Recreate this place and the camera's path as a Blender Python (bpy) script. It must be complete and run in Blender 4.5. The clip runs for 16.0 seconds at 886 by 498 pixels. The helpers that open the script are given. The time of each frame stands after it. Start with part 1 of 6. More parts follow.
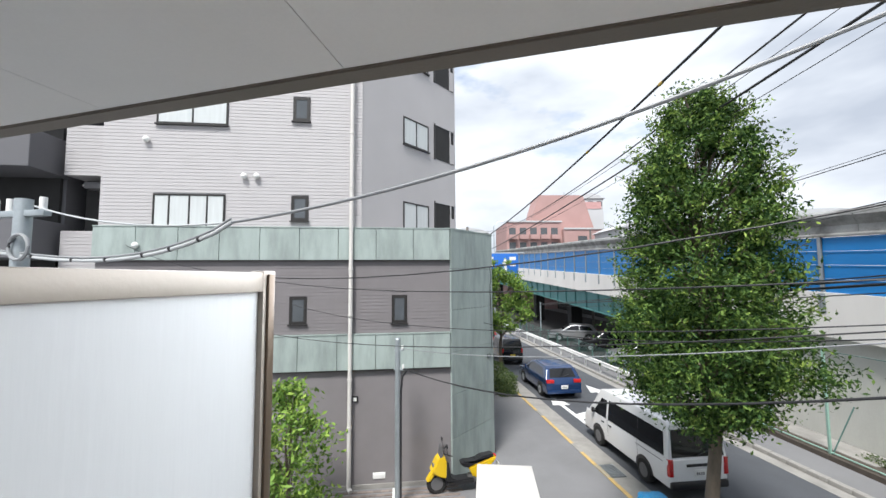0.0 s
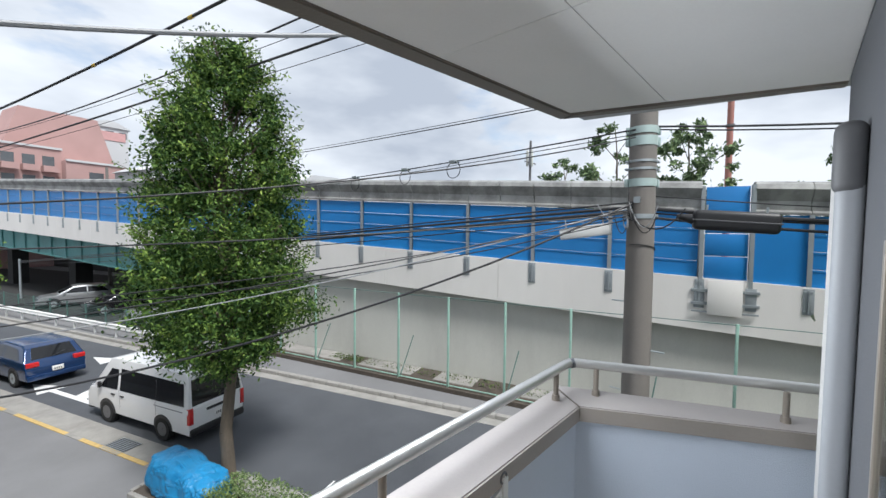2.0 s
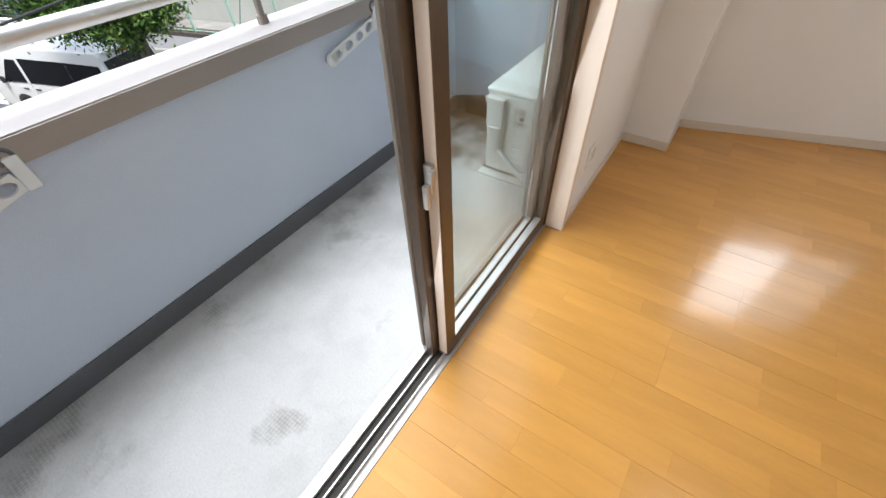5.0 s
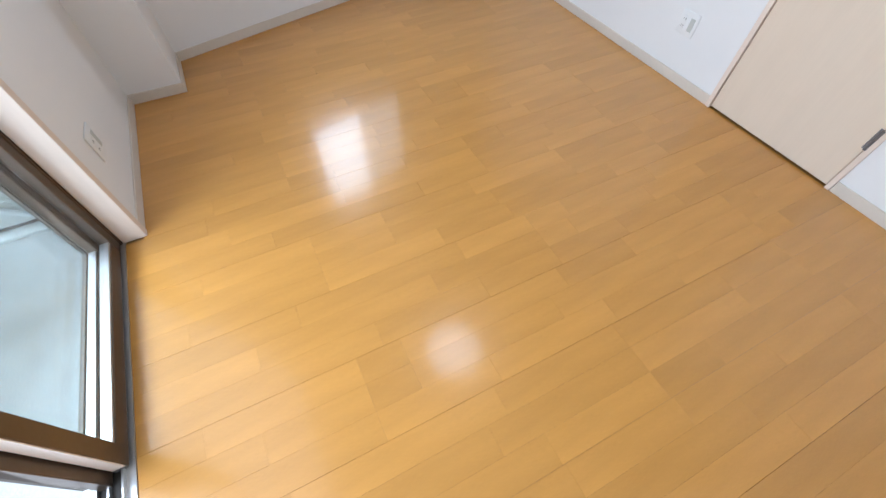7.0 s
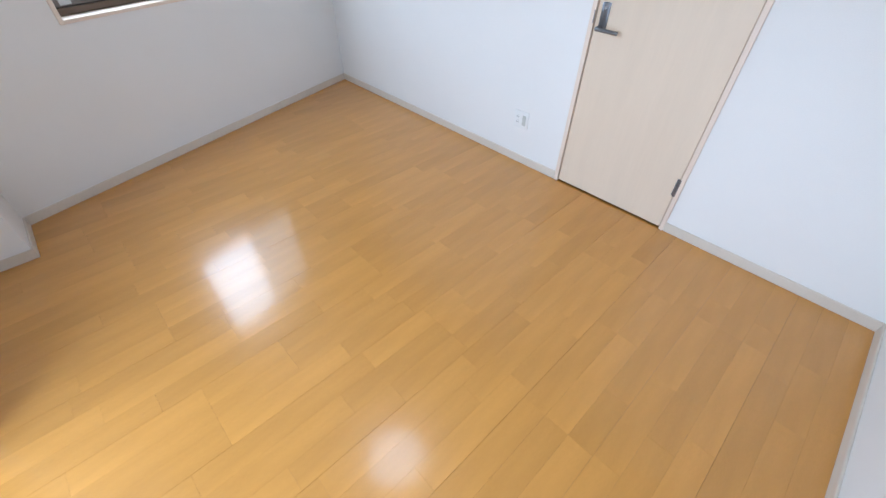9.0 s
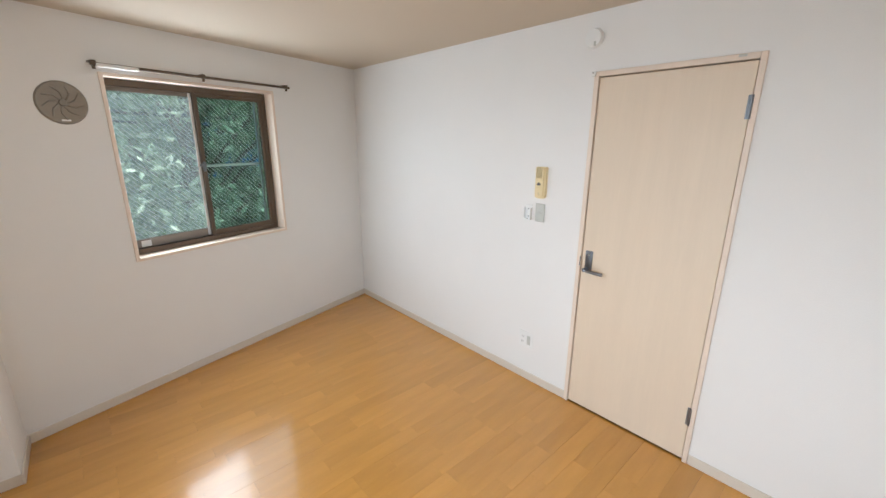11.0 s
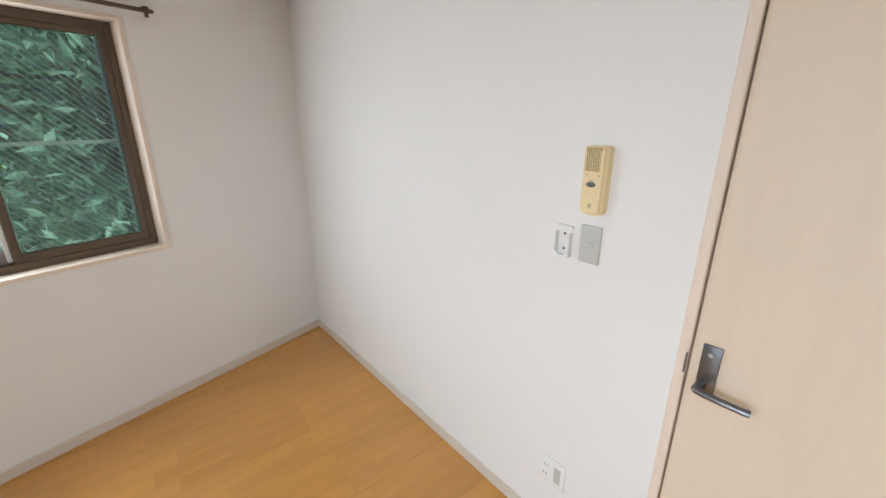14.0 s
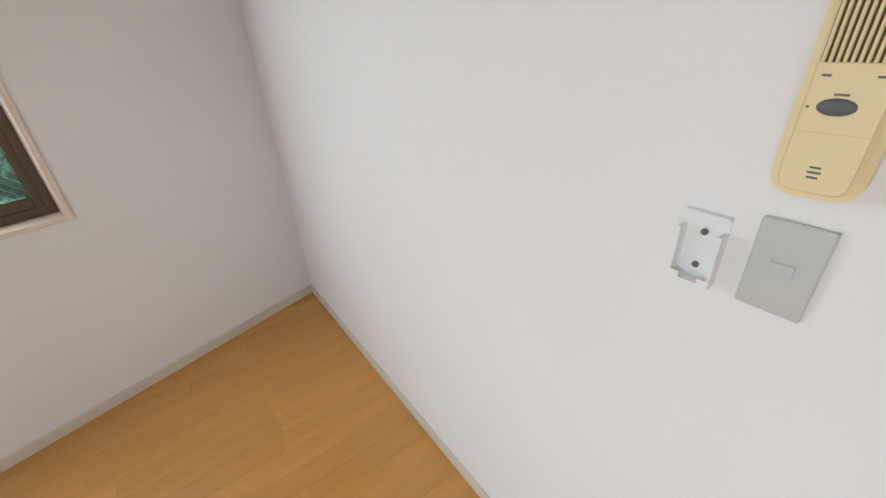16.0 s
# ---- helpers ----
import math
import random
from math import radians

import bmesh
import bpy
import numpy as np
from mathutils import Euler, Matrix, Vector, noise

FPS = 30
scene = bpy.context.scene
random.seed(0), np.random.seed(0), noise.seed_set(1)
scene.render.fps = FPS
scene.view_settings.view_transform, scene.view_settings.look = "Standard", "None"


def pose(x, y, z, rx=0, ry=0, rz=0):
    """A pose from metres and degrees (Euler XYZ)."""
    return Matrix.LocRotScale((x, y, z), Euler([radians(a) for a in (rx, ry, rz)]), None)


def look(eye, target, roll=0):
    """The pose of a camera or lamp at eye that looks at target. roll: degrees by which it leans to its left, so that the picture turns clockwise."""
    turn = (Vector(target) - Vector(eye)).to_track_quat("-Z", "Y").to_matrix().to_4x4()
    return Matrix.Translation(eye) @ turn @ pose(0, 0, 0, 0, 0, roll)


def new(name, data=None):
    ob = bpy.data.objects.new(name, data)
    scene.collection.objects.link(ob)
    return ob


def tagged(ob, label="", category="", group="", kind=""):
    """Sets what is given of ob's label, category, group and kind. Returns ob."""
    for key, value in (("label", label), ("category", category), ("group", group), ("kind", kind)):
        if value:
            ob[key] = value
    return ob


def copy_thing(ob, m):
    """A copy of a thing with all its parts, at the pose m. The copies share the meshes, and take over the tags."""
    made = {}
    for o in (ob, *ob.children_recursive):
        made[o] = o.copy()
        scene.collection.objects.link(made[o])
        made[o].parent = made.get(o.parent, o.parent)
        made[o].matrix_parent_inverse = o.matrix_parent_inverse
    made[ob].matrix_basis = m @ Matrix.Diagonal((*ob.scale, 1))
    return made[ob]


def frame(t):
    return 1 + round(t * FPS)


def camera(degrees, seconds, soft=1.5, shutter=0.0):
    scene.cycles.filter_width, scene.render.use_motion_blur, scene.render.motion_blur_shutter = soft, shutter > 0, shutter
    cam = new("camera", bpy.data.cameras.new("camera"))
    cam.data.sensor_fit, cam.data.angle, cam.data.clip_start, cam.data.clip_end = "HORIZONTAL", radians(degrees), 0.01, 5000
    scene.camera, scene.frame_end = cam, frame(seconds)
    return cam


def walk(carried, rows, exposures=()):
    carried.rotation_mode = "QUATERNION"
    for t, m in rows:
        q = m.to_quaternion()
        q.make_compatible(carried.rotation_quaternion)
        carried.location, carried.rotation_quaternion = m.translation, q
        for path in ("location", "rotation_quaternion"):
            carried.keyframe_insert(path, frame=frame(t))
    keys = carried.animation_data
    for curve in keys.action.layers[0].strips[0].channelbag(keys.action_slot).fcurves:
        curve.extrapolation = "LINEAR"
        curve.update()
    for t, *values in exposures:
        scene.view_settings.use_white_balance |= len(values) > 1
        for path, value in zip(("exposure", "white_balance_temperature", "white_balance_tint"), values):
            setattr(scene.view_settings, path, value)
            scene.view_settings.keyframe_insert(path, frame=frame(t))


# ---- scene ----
cam = camera(95.9, 16.0)
PATH = [
    (0, (-1.616, 0.356, 1.92), (-2.016, 2.31, 2.072), -0.4),
    (0.5, (-1.465, 0.354, 1.946), (-1.129, 2.32, 2.102), 0.2),
    (1, (-1.454, 0.433, 1.987), (-0.493, 2.181, 2.12), 0.6),
    (1.5, (-1.335, 0.386, 1.998), (-0.006, 1.88, 2.059), 0.5),
    (2, (-1.329, 0.346, 1.972), (0.164, 1.673, 1.877), 0.6),
    (2.2, (-1.315, 0.307, 1.971), (0.167, 1.635, 1.768), 0.0),
    (2.5, (-1.318, 0.379, 1.882), (0.147, 1.674, 1.462), 1.0),
    (3, (-1.358, 0.338, 1.747), (-0.105, 1.674, 0.943), 1.7),
    (3.2, (-1.371, 0.306, 1.701), (-0.241, 1.656, 0.751), 2.0),
    (5.3, (-1.638, -0.501, 1.466), (-0.51, 0.166, -0.045), -5.5),
    (5.5, (-1.601, -0.555, 1.457), (-0.404, -0.053, -0.064), -5.5),
    (6, (-1.546, -0.588, 1.424), (-0.316, -0.529, -0.152), -3.3),
    (6.5, (-1.53, -0.579, 1.405), (-0.389, -0.895, -0.207), 0.5),
    (7, (-1.542, -0.682, 1.392), (-0.509, -1.212, -0.237), 0.7),
    (7.5, (-1.553, -0.742, 1.396), (-0.59, -1.438, -0.212), 1.1),
    (8, (-1.571, -0.78, 1.415), (-0.637, -1.567, -0.169), 0.1),
    (8.5, (-1.585, -0.791, 1.443), (-0.627, -1.69, -0.066), 0.4),
    (9, (-1.584, -0.784, 1.494), (-0.521, -1.805, 0.142), 0.4),
    (9.5, (-1.591, -0.752, 1.574), (-0.385, -1.895, 0.461), 0.4),
    (10, (-1.617, -0.758, 1.669), (-0.294, -1.987, 0.808), 0.0),
    (10.2, (-1.617, -0.756, 1.701), (-0.262, -2.015, 0.94), 0.2),
    (12.5, (-1.509, -0.975, 1.692), (-0.039, -2.261, 1.261), -0.2),
    (13, (-1.302, -1.21, 1.657), (0.161, -2.47, 1.137), -1.4),
    (13.5, (-1.024, -1.505, 1.651), (0.447, -2.756, 1.128), -3.2),
    (14, (-0.732, -1.862, 1.602), (0.73, -3.082, 0.99), 0.2),
    (14.5, (-0.442, -2.138, 1.55), (0.991, -3.31, 0.791), 0.7),
    (15, (-0.245, -2.338, 1.52), (1.194, -3.39, 0.613), -1.5),
    (15.5, (-0.191, -2.409, 1.515), (1.359, -3.206, 0.535), -3.3),
    (16, (-0.214, -2.411, 1.51), (1.227, -3.41, 0.548), -3.5),
]
walk(cam, [(t, look(eye, target, roll)) for t, eye, target, roll in PATH],
     exposures=[(0.0, 0.78, 6250, 10), (1.5, 0.62, 6200, 10), (2.5, 0.58, 6050, 9), (3.2, 0.65, 5980, 9), (5.2, 1.28, 6100, 10), (6.3, 1.30, 6050, 9), (7.6, 1.48, 4600, 7), (8.4, 1.48, 4650, 7), (9.4, 1.40, 5300, 7), (12.5, 1.40, 5850, 8), (14.0, 1.36, 5850, 8), (16.0, 1.24, 5850, 8)])

# ---- world and large lights ----
GZ = -3.9          # street level; the room's floor is z = 0
world = bpy.data.worlds.new("world")
scene.world = world
world.use_nodes = True
wn, wl = world.node_tree.nodes, world.node_tree.links
sky = wn.new("ShaderNodeTexSky")
sky.sky_type, sky.sun_disc = "NISHITA", False
sky.sun_elevation, sky.sun_rotation = radians(57), radians(190)
sky.air_density, sky.dust_density = 1.2, 2.0
skyb = wn.new("ShaderNodeVectorMath")
skyb.operation = "SCALE"
skyb.inputs["Scale"].default_value = 0.12
wl.new(sky.outputs[0], skyb.inputs[0])
tc = wn.new("ShaderNodeTexCoord")
cl = wn.new("ShaderNodeMapping")
cl.inputs["Scale"].default_value = (1.0, 1.0, 2.6)
wl.new(tc.outputs["Generated"], cl.inputs[0])
cn = wn.new("ShaderNodeTexNoise")
cn.inputs["Scale"].default_value, cn.inputs["Detail"].default_value, cn.inputs["Roughness"].default_value = 3.2, 6, 0.55
wl.new(cl.outputs[0], cn.inputs[0])
cr = wn.new("ShaderNodeValToRGB")
cr.color_ramp.elements[0].position, cr.color_ramp.elements[1].position = 0.25, 0.43
wl.new(cn.outputs[0], cr.inputs[0])
cn2 = wn.new("ShaderNodeTexNoise")
cn2.inputs["Scale"].default_value, cn2.inputs["Detail"].default_value = 2.1, 5
wl.new(cl.outputs[0], cn2.inputs[0])
cr2 = wn.new("ShaderNodeValToRGB")
cr2.color_ramp.elements[0].color, cr2.color_ramp.elements[1].color = (.36, .39, .44, 1), (.66, .68, .70, 1)
cr2.color_ramp.elements[0].position, cr2.color_ramp.elements[1].position = 0.34, 0.58
wl.new(cn2.outputs[0], cr2.inputs[0])
mix = wn.new("ShaderNodeMix")
mix.data_type = "RGBA"
wl.new(cr.outputs[0], mix.inputs["Factor"])
wl.new(skyb.outputs[0], mix.inputs[6])
wl.new(cr2.outputs[0], mix.inputs[7])
wl.new(mix.outputs[2], wn["Background"].inputs[0])
wn["Background"].inputs[1].default_value = 1.0

sun = new("sun", bpy.data.lights.new("sun", "SUN"))
sun.data.energy, sun.data.angle, sun.data.color = 3.2, radians(14), (1, .96, .9)
sun.matrix_basis = look((0, 0, 30), (3.5, 19, 0))


# skylight entering through the balcony front, the balcony door and the east window
def opening(name, m, w, h, watts):
    o = new(name, bpy.data.lights.new(name, "AREA"))
    o.data.shape, o.data.size, o.data.size_y, o.data.energy, o.data.color = "RECTANGLE", w, h, watts, (.95, .98, 1)
    o.matrix_basis = m
    return o


opening("skylight_balcony", look((-1.6, 1.80, 2.12), (-1.6, .3, .3)), 5.2, .9, 70)
opening("skylight_door", look((-.96, .045, 1.02), (-.96, -2, .72)), 1.86, 1.92, 6.5)
opening("skylight_window", look((1.736, -1.211, 1.50), (.775, -1.486, 1.50)), .50, .96, 5.5)
opening("skylight_screen", look((1.874, -1.692, 1.50), (.913, -1.967, 1.50)), .46, .96, 1.3)

# ---- materials ----
def mat(name, rgb, rough=.6, metal=0.0, var=.12, scale=2.0, bump=.15, bscale=60.0, rnd=0.0, island=0.0, stain=0.0, coat=0.0, stretch=(1, 1, 1), spec=.5):
    m = bpy.data.materials.new(name)
    m.use_nodes = True
    n, l = m.node_tree.nodes, m.node_tree.links
    p = n["Principled BSDF"]
    p.inputs["Roughness"].default_value, p.inputs["Metallic"].default_value = rough, metal
    p.inputs["Coat Weight"].default_value, p.inputs["Coat Roughness"].default_value = coat, .10
    p.inputs["Specular IOR Level"].default_value = spec
    co = n.new("ShaderNodeTexCoord")
    mp = n.new("ShaderNodeMapping")
    mp.inputs["Scale"].default_value = stretch
    l.new(co.outputs["Object"], mp.inputs[0])
    a, b = n.new("ShaderNodeTexNoise"), n.new("ShaderNodeTexNoise")
    a.inputs["Scale"].default_value, a.inputs["Detail"].default_value = scale, 5
    b.inputs["Scale"].default_value, b.inputs["Detail"].default_value = bscale, 3
    l.new(mp.outputs[0], a.inputs[0]), l.new(mp.outputs[0], b.inputs[0])
    f = n.new("ShaderNodeMath")
    f.operation = "MULTIPLY_ADD"
    f.inputs[1].default_value, f.inputs[2].default_value = 2.4 * var, 1 - 1.2 * var
    l.new(a.outputs[0], f.inputs[0])
    g = n.new("ShaderNodeMath")
    g.operation = "MULTIPLY_ADD"
    g.inputs[1].default_value, g.inputs[2].default_value = 1.2 * var, 1 - .6 * var
    l.new(b.outputs[0], g.inputs[0])
    h = n.new("ShaderNodeMath")
    h.operation = "MULTIPLY"
    l.new(f.outputs[0], h.inputs[0]), l.new(g.outputs[0], h.inputs[1])
    last = h
    for amount, node, socket in ((rnd, "ShaderNodeObjectInfo", "Random"), (island, "ShaderNodeNewGeometry", "Random Per Island")):
        if amount:
            o, k, j = n.new(node), n.new("ShaderNodeMath"), n.new("ShaderNodeMath")
            k.operation, j.operation = "MULTIPLY_ADD", "MULTIPLY"
            k.inputs[1].default_value, k.inputs[2].default_value = 2 * amount, 1 - amount
            l.new(o.outputs[socket], k.inputs[0])
            l.new(last.outputs[0], j.inputs[0]), l.new(k.outputs[0], j.inputs[1])
            last = j
    if stain:
        s, r, j = n.new("ShaderNodeTexNoise"), n.new("ShaderNodeValToRGB"), n.new("ShaderNodeMath")
        s.inputs["Scale"].default_value, s.inputs["Detail"].default_value, s.inputs["Roughness"].default_value = scale * .6, 8, .65
        l.new(mp.outputs[0], s.inputs[0])
        r.color_ramp.elements[0].position, r.color_ramp.elements[1].position = .36, .56
        r.color_ramp.elements[0].color = (1 - stain, 1 - stain, 1 - stain, 1)
        l.new(s.outputs[0], r.inputs[0])
        j.operation = "MULTIPLY"
        l.new(last.outputs[0], j.inputs[0]), l.new(r.outputs[0], j.inputs[1])
        last = j
    v = n.new("ShaderNodeVectorMath")
    v.operation = "SCALE"
    v.inputs[0].default_value = rgb
    l.new(last.outputs[0], v.inputs["Scale"])
    l.new(v.outputs[0], p.inputs["Base Color"])
    if bump:
        u = n.new("ShaderNodeBump")
        u.inputs["Strength"].default_value, u.inputs["Distance"].default_value = bump, .01
        l.new(b.outputs[0], u.inputs["Height"]), l.new(u.outputs[0], p.inputs["Normal"])
    return m


def glass(name, tint=(.9, .95, .95), haze=0.0):
    m = bpy.data.materials.new(name)
    m.use_nodes = True
    n, l = m.node_tree.nodes, m.node_tree.links
    n.remove(n["Principled BSDF"])
    t, g, f, x = n.new("ShaderNodeBsdfTransparent"), n.new("ShaderNodeBsdfGlossy"), n.new("ShaderNodeLayerWeight"), n.new("ShaderNodeMixShader")
    t.inputs[0].default_value = (*tint, 1)
    g.inputs["Roughness"].default_value = .02
    f.inputs[0].default_value = .5
    w, k = n.new("ShaderNodeMath"), n.new("ShaderNodeMath")
    w.operation, w.inputs[1].default_value = "POWER", 4.5
    k.operation, k.inputs[1].default_value, k.inputs[2].default_value = "MULTIPLY_ADD", .55, .025
    l.new(f.outputs["Facing"], w.inputs[0]), l.new(w.outputs[0], k.inputs[0])
    l.new(k.outputs[0], x.inputs[0]), l.new(t.outputs[0], x.inputs[1]), l.new(g.outputs[0], x.inputs[2])
    if haze:
        d, y = n.new("ShaderNodeBsdfTranslucent"), n.new("ShaderNodeMixShader")
        d.inputs[0].default_value = (.85, .9, .9, 1)
        y.inputs[0].default_value = haze
        l.new(x.outputs[0], y.inputs[1]), l.new(d.outputs[0], y.inputs[2])
        x = y
    l.new(x.outputs[0], n["Material Output"].inputs[0])
    return m


def glow(name, rgb, strength):
    m = bpy.data.materials.new(name)
    m.use_nodes = True
    p = m.node_tree.nodes["Principled BSDF"]
    p.inputs["Base Color"].default_value = (*rgb, 1)
    p.inputs["Emission Color"].default_value, p.inputs["Emission Strength"].default_value = (*rgb, 1), strength
    return m


def leafy(name, rgb, tip):
    m = mat(name, rgb, .6, var=.25, scale=1.2, bump=0, island=.3, spec=.2)
    n, l = m.node_tree.nodes, m.node_tree.links
    p = n["Principled BSDF"]
    src = p.inputs["Base Color"].links[0].from_socket
    g, x = n.new("ShaderNodeNewGeometry"), n.new("ShaderNodeMix")
    x.data_type = "RGBA"
    k = n.new("ShaderNodeMath")
    k.operation, k.inputs[1].default_value = "POWER", 2.5
    l.new(g.outputs["Random Per Island"], k.inputs[0]), l.new(k.outputs[0], x.inputs["Factor"])
    l.new(src, x.inputs[6])
    x.inputs[7].default_value = (*tip, 1)
    l.new(x.outputs[2], p.inputs["Base Color"])
    tr, ad = n.new("ShaderNodeBsdfTranslucent"), n.new("ShaderNodeMixShader")
    l.new(x.outputs[2], tr.inputs[0])
    ad.inputs[0].default_value = .14
    l.new(p.outputs[0], ad.inputs[1]), l.new(tr.outputs[0], ad.inputs[2])
    l.new(ad.outputs[0], n["Material Output"].inputs[0])
    return m


WALLP = mat("wallpaper_white", (.80, .785, .76), .85, var=.035, scale=1.4, bump=.10, bscale=200)
# Cream paper darkened to beige: dim warm bounce light is in the colour.
CEIL = mat("ceiling_paper_dimmed", (.57, .49, .385), .9, var=.03, scale=1.0, bump=.25, bscale=180)
PLANK = mat("oak_floor", (.54, .265, .055), .25, var=.15, scale=3.0, bump=.02, bscale=70, rnd=.075, stretch=(6, .7, 1), coat=.5)
SUBFL = mat("floor_joint", (.30, .15, .035), .6)
SKIRT = mat("baseboard_beige", (.66, .59, .50), .5, var=.05, bump=.05)
CASING = mat("casing_pale_wood", (.76, .64, .53), .45, var=.08, scale=2, stretch=(1, 1, .2), bump=.05)
DOORW = mat("door_maple", (.73, .61, .47), .42, var=.045, scale=2.5, stretch=(5, 5, .35), bump=.04, bscale=30)
DARK = mat("dark_gap", (.03, .025, .02), .8, bump=0)
BRONZE = mat("bronze_aluminium", (.115, .083, .058), .38, .55, var=.08, bump=.04)
TAUPE = mat("taupe_aluminium", (.27, .235, .20), .5, .3, var=.08, bump=.05)
ALU = mat("silver_aluminium", (.62, .61, .59), .35, .8, var=.06, bump=.04)
VENT = mat("brushed_bronze", (.27, .235, .19), .4, .6, var=.1, bump=.06)
STEEL = mat("brushed_steel", (.20, .205, .22), .32, .9, var=.06, bump=.05)
GALV = mat("galvanised_steel", (.42, .46, .48), .5, .7, var=.15, scale=6, bump=.1)
WHITEP = mat("white_plastic", (.80, .80, .78), .42, var=.04, bump=.02)
GREYP = mat("grey_plastic_plate", (.52, .53, .49), .45, var=.04, bump=.02)
YELLP = mat("aged_yellow_plastic", (.79, .65, .37), .42, var=.06, bump=.02)
YELLD = mat("aged_yellow_dark", (.68, .53, .25), .5, var=.06, bump=.02)
BLACKP = mat("black_plastic", (.018, .018, .02), .45, var=.1, bump=.04)
GREYD = mat("dark_grey_plastic", (.12, .12, .125), .5, var=.08, bump=.04)
GLASS = glass("clear_glass", (.965, .985, .98))
GLASSW = glass("window_glass", (.84, .96, .93), .03)
GLASSH = glass("hazy_window_glass", (.94, .98, .975), .23)
DSCREEN = glass("door_screen_mesh", (.90, .925, .92))
SCREEN = glass("insect_screen_mesh", (.62, .68, .67))
WIRE = mat("glass_wire", (.72, .76, .74), .4, .6, bump=0)
LAMPG = glow("lamp_diffuser", (.90, .96, 1), 2.6)
BALC = mat("balcony_blue_grey", (.61, .665, .76), .8, var=.06, scale=1.5, bump=.35, bscale=160)
BALCB = mat("balcony_skirt_dark", (.12, .125, .135), .6, var=.12)
CONC = mat("balcony_concrete", (.62, .605, .58), .85, var=.16, scale=1.6, bump=.3, bscale=90, stain=.25)


# brown grime settled in the drain corner and in the embossed dots of the sheet along the parapet
def grime(m):
    n, l = m.node_tree.nodes, m.node_tree.links
    p = n["Principled BSDF"]
    src = p.inputs["Base Color"].links[0].from_socket
    co, no, ck = n.new("ShaderNodeTexCoord"), n.new("ShaderNodeTexNoise"), n.new("ShaderNodeTexVoronoi")
    no.inputs["Scale"].default_value, no.inputs["Detail"].default_value, no.inputs["Roughness"].default_value = 3.2, 7, .6
    ck.inputs["Scale"].default_value, ck.inputs["Randomness"].default_value = 70, .15
    l.new(co.outputs["Object"], no.inputs[0]), l.new(co.outputs["Object"], ck.inputs[0])

    def calc(op, a, b):
        k = n.new("ShaderNodeMath")
        k.operation = op
        for i, v in enumerate((a, b)):
            if isinstance(v, (int, float)):
                k.inputs[i].default_value = v
            else:
                l.new(v, k.inputs[i])
        return k.outputs[0]

    def ramp(v, lo, hi):
        r = n.new("ShaderNodeMapRange")
        r.inputs[1].default_value, r.inputs[2].default_value = lo, hi
        l.new(v, r.inputs[0])
        return r.outputs[0]
    di = n.new("ShaderNodeVectorMath")
    di.operation = "DISTANCE"
    di.inputs[1].default_value = (.95, 1.05, -.11)
    l.new(co.outputs["Object"], di.inputs[0])
    near = ramp(di.outputs["Value"], 1.0, .15)
    se = n.new("ShaderNodeSeparateXYZ")
    l.new(co.outputs["Object"], se.inputs[0])
    edge = ramp(se.outputs[1], .85, 1.4)
    dots = ramp(ck.outputs["Distance"], .25, .5)
    a = calc("MULTIPLY", ramp(calc("ADD", no.outputs[0], calc("MULTIPLY", near, .40)), .68, .86), .85)
    b = calc("MULTIPLY", ramp(calc("ADD", no.outputs[0], calc("MULTIPLY", edge, .2)), .62, .82), calc("ADD", calc("MULTIPLY", dots, .5), .25))
    f = calc("MAXIMUM", a, b)
    x = n.new("ShaderNodeMix")
    x.data_type = "RGBA"
    l.new(f, x.inputs["Factor"]), l.new(src, x.inputs[6])
    x.inputs[7].default_value = (.10, .075, .05, 1)
    l.new(x.outputs[2], p.inputs["Base Color"])


grime(CONC)
SOFF = mat("soffit_board", (.85, .84, .82), .75, var=.04, bump=.1)
FASC = mat("fascia_taupe", (.19, .165, .14), .5, .2, var=.08)
RENDER = mat("house_render", (.42, .42, .43), .8, var=.08, bump=.3, bscale=120)
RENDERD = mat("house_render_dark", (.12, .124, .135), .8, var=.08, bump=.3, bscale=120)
ACW = mat("aged_white_metal", (.76, .755, .71), .4, var=.06, scale=5, bump=.03)
ASPH = mat("asphalt", (.075, .08, .09), .85, var=.2, scale=.8, bump=.5, bscale=90)
PAVE = mat("pavement_asphalt", (.19, .19, .195), .88, var=.14, scale=.5, bump=.5, bscale=90, stain=.12)
KERB = mat("kerb_concrete", (.30, .29, .27), .85, var=.2, scale=2, bump=.3, stain=.2)
YLINE = mat("yellow_road_paint", (.50, .35, .13), .7, var=.25, scale=8, bump=.1)
WLINE = mat("white_road_paint", (.70, .70, .69), .7, var=.2, scale=8, bump=.1)
SOIL = mat("planting_soil", (.075, .062, .05), .95, var=.4, scale=5, bump=.8, bscale=30)
WALLC = mat("retaining_concrete", (.53, .53, .49), .85, var=.12, scale=.5, bump=.25, bscale=50, stain=.16, stretch=(1, 1, .35))
PARA = mat("parapet_white", (.72, .70, .67), .7, var=.06, scale=.6, bump=.1, stain=.07, stretch=(1, 1, .3))
BLUE = mat("blue_panel", (.014, .18, .48), .45, var=.12, scale=1.2, bump=.05, rnd=.06)
POSTG = mat("grey_steel_post", (.33, .36, .38), .5, .5, var=.12)
CAPM = mat("sooty_metal_cap", (.34, .34, .33), .55, .4, var=.35, scale=1.5, bump=.1, stain=.5)
TEAL = mat("teal_girder", (.10, .27, .27), .6, var=.15, scale=.6, bump=.1, stain=.2)
GREENF = mat("pale_green_fence", (.33, .52, .44), .55, .2, var=.2, scale=5)
